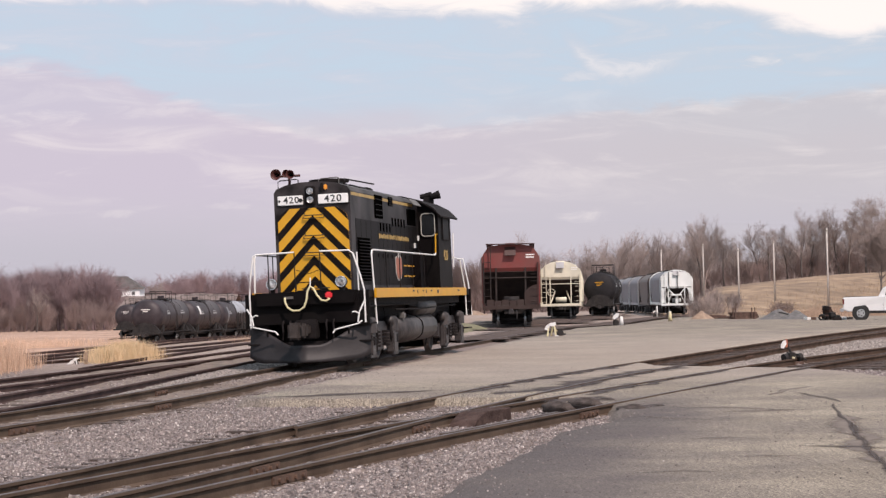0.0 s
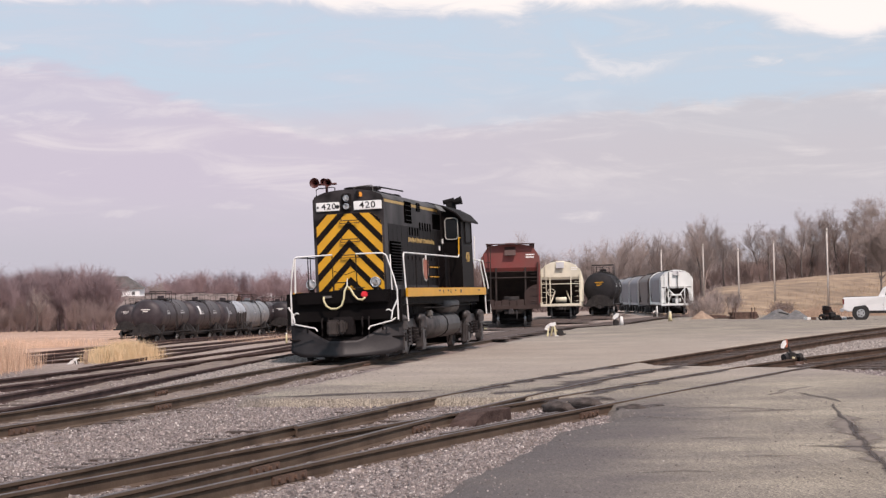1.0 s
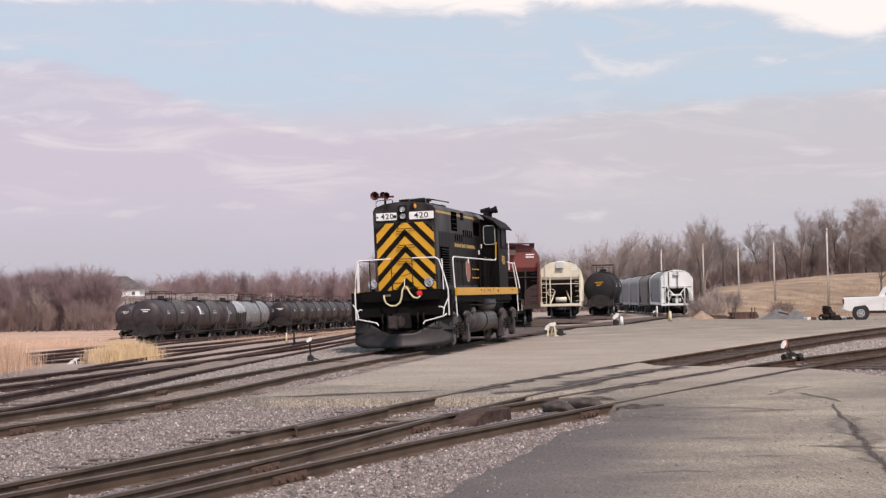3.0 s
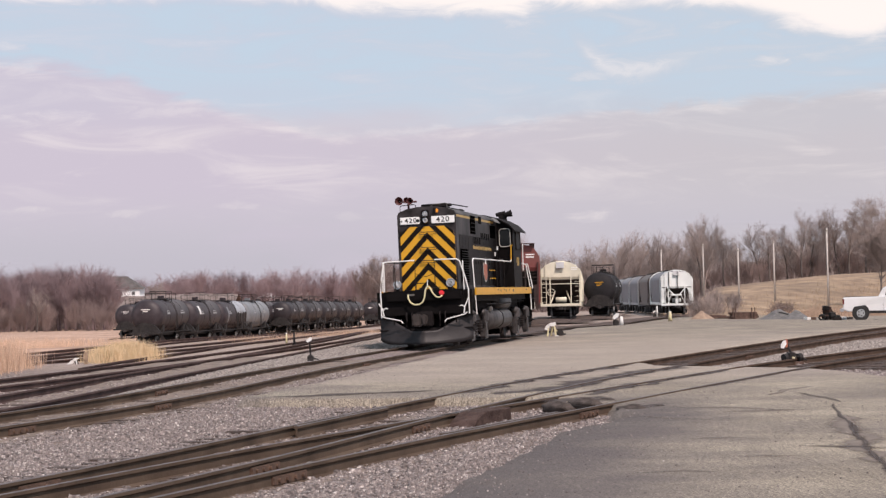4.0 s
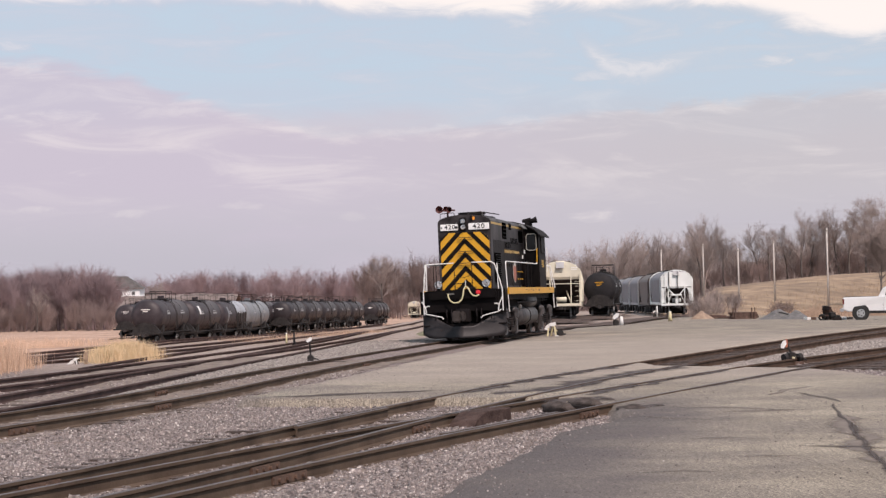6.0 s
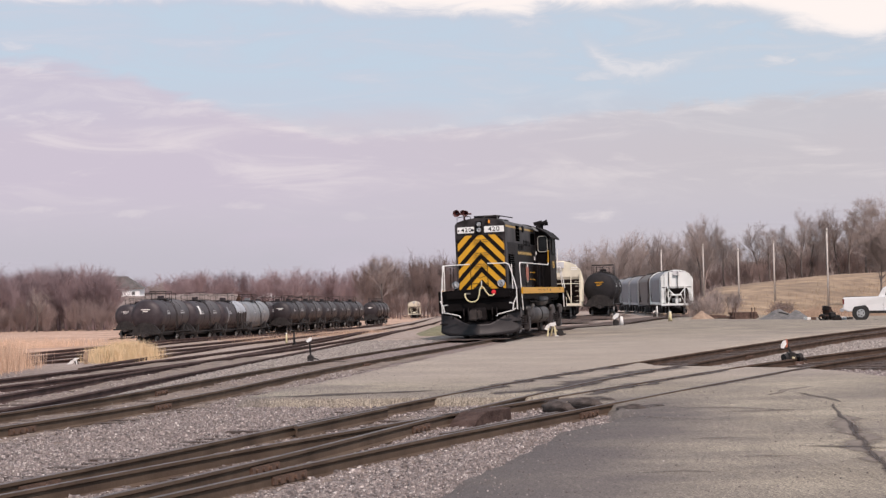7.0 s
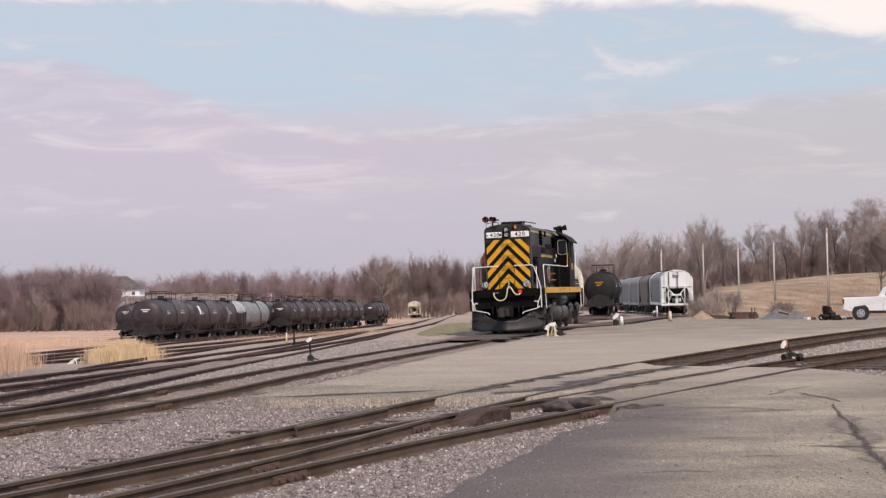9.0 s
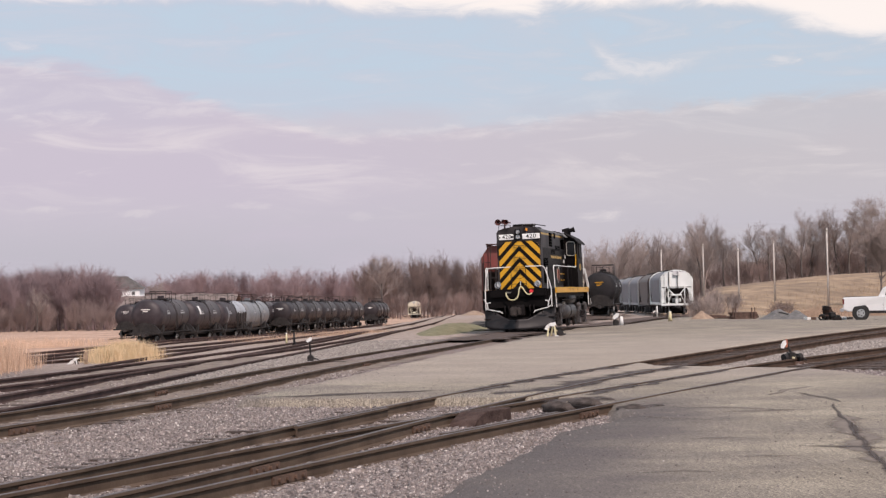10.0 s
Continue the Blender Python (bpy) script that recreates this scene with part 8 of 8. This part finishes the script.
woods("right_woods", scatter(6, 92, 0.1, 0.245, 350, 425, lambda u: h_right(u) * 0.95, 0.6), WOOD, M["twig"], "leafless woods along the top of the slope", 6)
woods("right_woods", scatter(26, 46, 0.165, 0.25, 345, 400, lambda u: float(np.interp(u, [0.165, 0.19, 0.25], [8.0, 9.5, 12.0])), 0.75), WOOD, M["twig"], "leafless woods along the top of the slope", 26)
woods("mid_woods", scatter(16, 80, 0.025, 0.128, 350, 420, lambda u: 13.8), WOOD, M["twig"], "leafless woods behind the hopper cars", 16)
woods("right_brush", scatter(7, 420, 0.04, 0.245, 330, 395, lambda u: 5.0, 0.45), BRUSH, M["twig_warm"], "brown leafless brush under the trees", 7)
woods("near_brush", scatter(8, 34, 0.117, 0.14, 175, 230, lambda u: 2.6, 0.5), BRUSH, M["twig"], "reddish leafless shrubs at the yard edge", 8)
woods("pile_brush", scatter(9, 6, 0.155, 0.166, 150, 160, lambda u: 1.8), BRUSH, M["twig_warm"], "reddish leafless shrubs by the stone heap", 9)

# single trees that stand out
for u, y, h, k, t in ((0.1235, 330, 12.6, 2, 0.6), (0.1343, 332, 9.5, 1, 1.7), (0.1396, 331, 8.0, 2, 3.4), (0.1514, 334, 9.8, 4, 5.1), (0.1559, 332, 8.4, 3, 0.8), (0.1646, 335, 8.6, 0, 2.5), (0.1715, 330, 10.9, 2, 4.2), (0.1749, 333, 9.3, 3, 5.9), (0.184, 330, 10.7, 1, 1.6), (0.1894, 331, 10.8, 4, 3.3), (0.1939, 328, 9.8, 0, 5.0), (0.2022, 329, 11.9, 3, 0.7), (0.2103, 326, 11.9, 1, 2.4)):
    bare_tree(u * y, y, h * 1.09, k, t, "tall bare tree on the grassy slope")
for u, y, h, k, t in ((-0.195, 385, 9.5, 1, 0.4), (-0.139, 520, 11, 3, 1.5), (-0.134, 525, 11.5, 0, 2.4), (-0.03, 540, 18, 3, 0.8)):
    bare_tree(u * y, y, h, k, t, "bare tree at the edge of the woods")
# single tree close on the slope
bare_tree(0.2085 * 205, 205, 9.6, 5, 1.0, "dark bare tree standing forward on the slope")


def conifer(x, y, h):
    T = thing("conifer", Matrix.Translation((x, y, base_z(x, y))), "dark conifer standing among bare trees", "tree")
    part("trunk", rod(bmesh.new(), (0, 0, 0), (0, 0, h * 0.95), 0.14, 6, 0.03), M["bark"], T)
    rnd = np.random.RandomState(int(x * 10) % 1000)
    V, F = [], []
    for k in range(900):
        t = rnd.rand() ** 0.8
        z = h * (0.1 + 0.9 * t)
        r = (h * 0.24 * (1 - t) + 0.15) * (0.35 + 0.65 * rnd.rand())
        a = rnd.rand() * 6.283
        c = np.array([r * math.cos(a), r * math.sin(a), z - 0.2 * r])
        s = 0.2 + 0.25 * rnd.rand()
        q = c + (rnd.rand(3) - 0.5) * s * 2
        e = c + (rnd.rand(3) - 0.5) * s * 2
        n = len(V)
        V += [c, q, e]
        F.append((n, n + 1, n + 2))
    part("crown", quads_mesh("crown", np.array(V), np.array(F), M["evergreen"]), None, T)


conifer(-0.1955 * 470, 470, 10.5)
conifer(-0.173 * 450, 450, 11.0)


# ---- houses in the trees ----
M["roof_dark"] = material("dark roof shingles", [(0.07, 0.062, 0.06), (0.13, 0.115, 0.11)], 0.9, 1.0, bump=0.3)
M["siding"] = material("white siding", [(0.84, 0.83, 0.82), (0.88, 0.87, 0.86)], 0.7, 0.8)


def house(x, y, w, d, zb, h, rise, label, turn=0.0, roofm="roof_dark"):
    Hs = thing("house", Matrix.Translation((x, y, zb)) @ Matrix.Rotation(turn, 4, "Z"), label, "house")
    part("wall", newbox(-w / 2, w / 2, 0, d, 0, h), M["siding"], Hs)
    bm = bmesh.new()
    o = 0.5
    low = [bm.verts.new(p) for p in ((-w / 2 - o, -o, h), (w / 2 + o, -o, h), (w / 2 + o, d + o, h), (-w / 2 - o, d + o, h))]
    top = [bm.verts.new((-w / 2 + d * 0.42, d / 2, h + rise)), bm.verts.new((w / 2 - d * 0.42, d / 2, h + rise))]
    for f in ((low[0], low[1], top[1], top[0]), (low[2], low[3], top[0], top[1]), (low[1], low[2], top[1]), (low[3], low[0], top[0]), tuple(low[::-1])):
        bm.faces.new(f)
    rf = part("roof", bm, M[roofm], Hs, "hipped shingle roof")
    n = max(2, int(w / 2.6))
    for k in range(n):
        cx = -w / 2 + w * (k + 0.5) / n
        wi = part("window", newbox(cx - 0.35, cx + 0.35, -0.03, 0.05, h - 1.5, h - 0.7), M["glass"], Hs)
        part("window_frame", newbox(cx - 0.03, cx + 0.03, -0.05, -0.02, h - 1.5, h - 0.7), M["siding"], wi)


house(-0.1575 * 480, 480, 11.5, 8, -4.8, 8.95, 2.9, "dark-roofed white house half hidden by the woods")
house(-0.0845 * 600, 600, 6.6, 6, -5.2, 6.4, 1.4, "pale low house behind the tank cars", roofm="siding")

# ---- yard edge on the right ----
for x, y, h in ((25.14, 241, 7.8), (33.95, 273, 7.3), (29.91, 212, 6.3), (35.75, 226, 6.8), (36.29, 197.5, 7.9)):
    utility_pole(x, y, h)
timber_stack(20.49, 143.5, 3)
loose_ties(19.76, 149.8)
loose_ties(19.40, 151.0)
heap("soil_heap", 18.42, 149.4, 1.2, 1.0, 0.75, M["mound"], "small brown heap of spoil on the gravel", 1.0)
heap("stone_heap", 21.96, 137.0, 1.9, 1.5, 0.82, M["crushed"], "grey heap of crushed stone at the yard edge", 2.0)
heap("stone_heap", 22.70, 135.2, 1.4, 1.3, 0.75, M["crushed"], "grey heap of crushed stone at the yard edge", 3.0)
HX, HY = 21.96, 137.0
HZ = drop(HX, HY)
hose = part("black_hose", pipe(bmesh.new(), [(HX - 0.2, HY - 0.9, HZ + 0.45), (HX + 0.3, HY - 1.1, HZ + 0.32), (HX + 0.9, HY - 1.3, HZ + 0.04), (HX + 1.2, HY - 1.5, HZ - 0.1)], 0.05), M["tyre"])
tagged(hose, "black pipe lying across the stone heap", "pipe")
scrap_pile(23.04, 125.8)
heap("soil_heap", 4.4, 305, 2.2, 2.0, 0.65, M["mound"], "low tan heap of soil at the track's far end", 5.0)


# ---- what moves ----
RUN = [(0, -0.60), (0.5, 1.48), (1, 3.53), (1.5, 5.56), (2, 7.55), (2.5, 9.53), (3, 11.49), (3.5, 13.43), (4, 15.36), (4.5, 17.28), (5, 19.20), (5.5, 21.10), (6, 23.00), (6.5, 24.90), (7, 26.78), (7.5, 28.65), (8, 30.52), (8.5, 32.37), (9, 34.21), (9.5, 36.03), (10, 37.83)]


def motions():
    """The locomotive rolls away along the main track, its wheels turning with it."""
    ts = [p[0] for p in RUN]
    ss = [p[1] for p in RUN]
    lean = Matrix.Rotation(-0.025, 4, "Y")
    walk(loco, [(t, Matrix.Translation(along(s, 0.15, drop(*along(s, 0.15).xy))) @ Matrix.Rotation(-HEAD, 4, "Z") @ lean) for t, s in RUN])
    walk(clouds, [(0, pose(0, 0, EYE)), (10, pose(0, 0, EYE, 0, 0, -0.55))])
    for y, ax in AXLES:
        rows = []
        for k in range(51):
            t = k * 0.2
            s = float(np.interp(t, ts, ss))
            rows.append((t, Matrix.Translation((0, y, 0.508)) @ Matrix.Rotation(-s / 0.508, 4, "X")))
        walk(ax, rows)


motions()
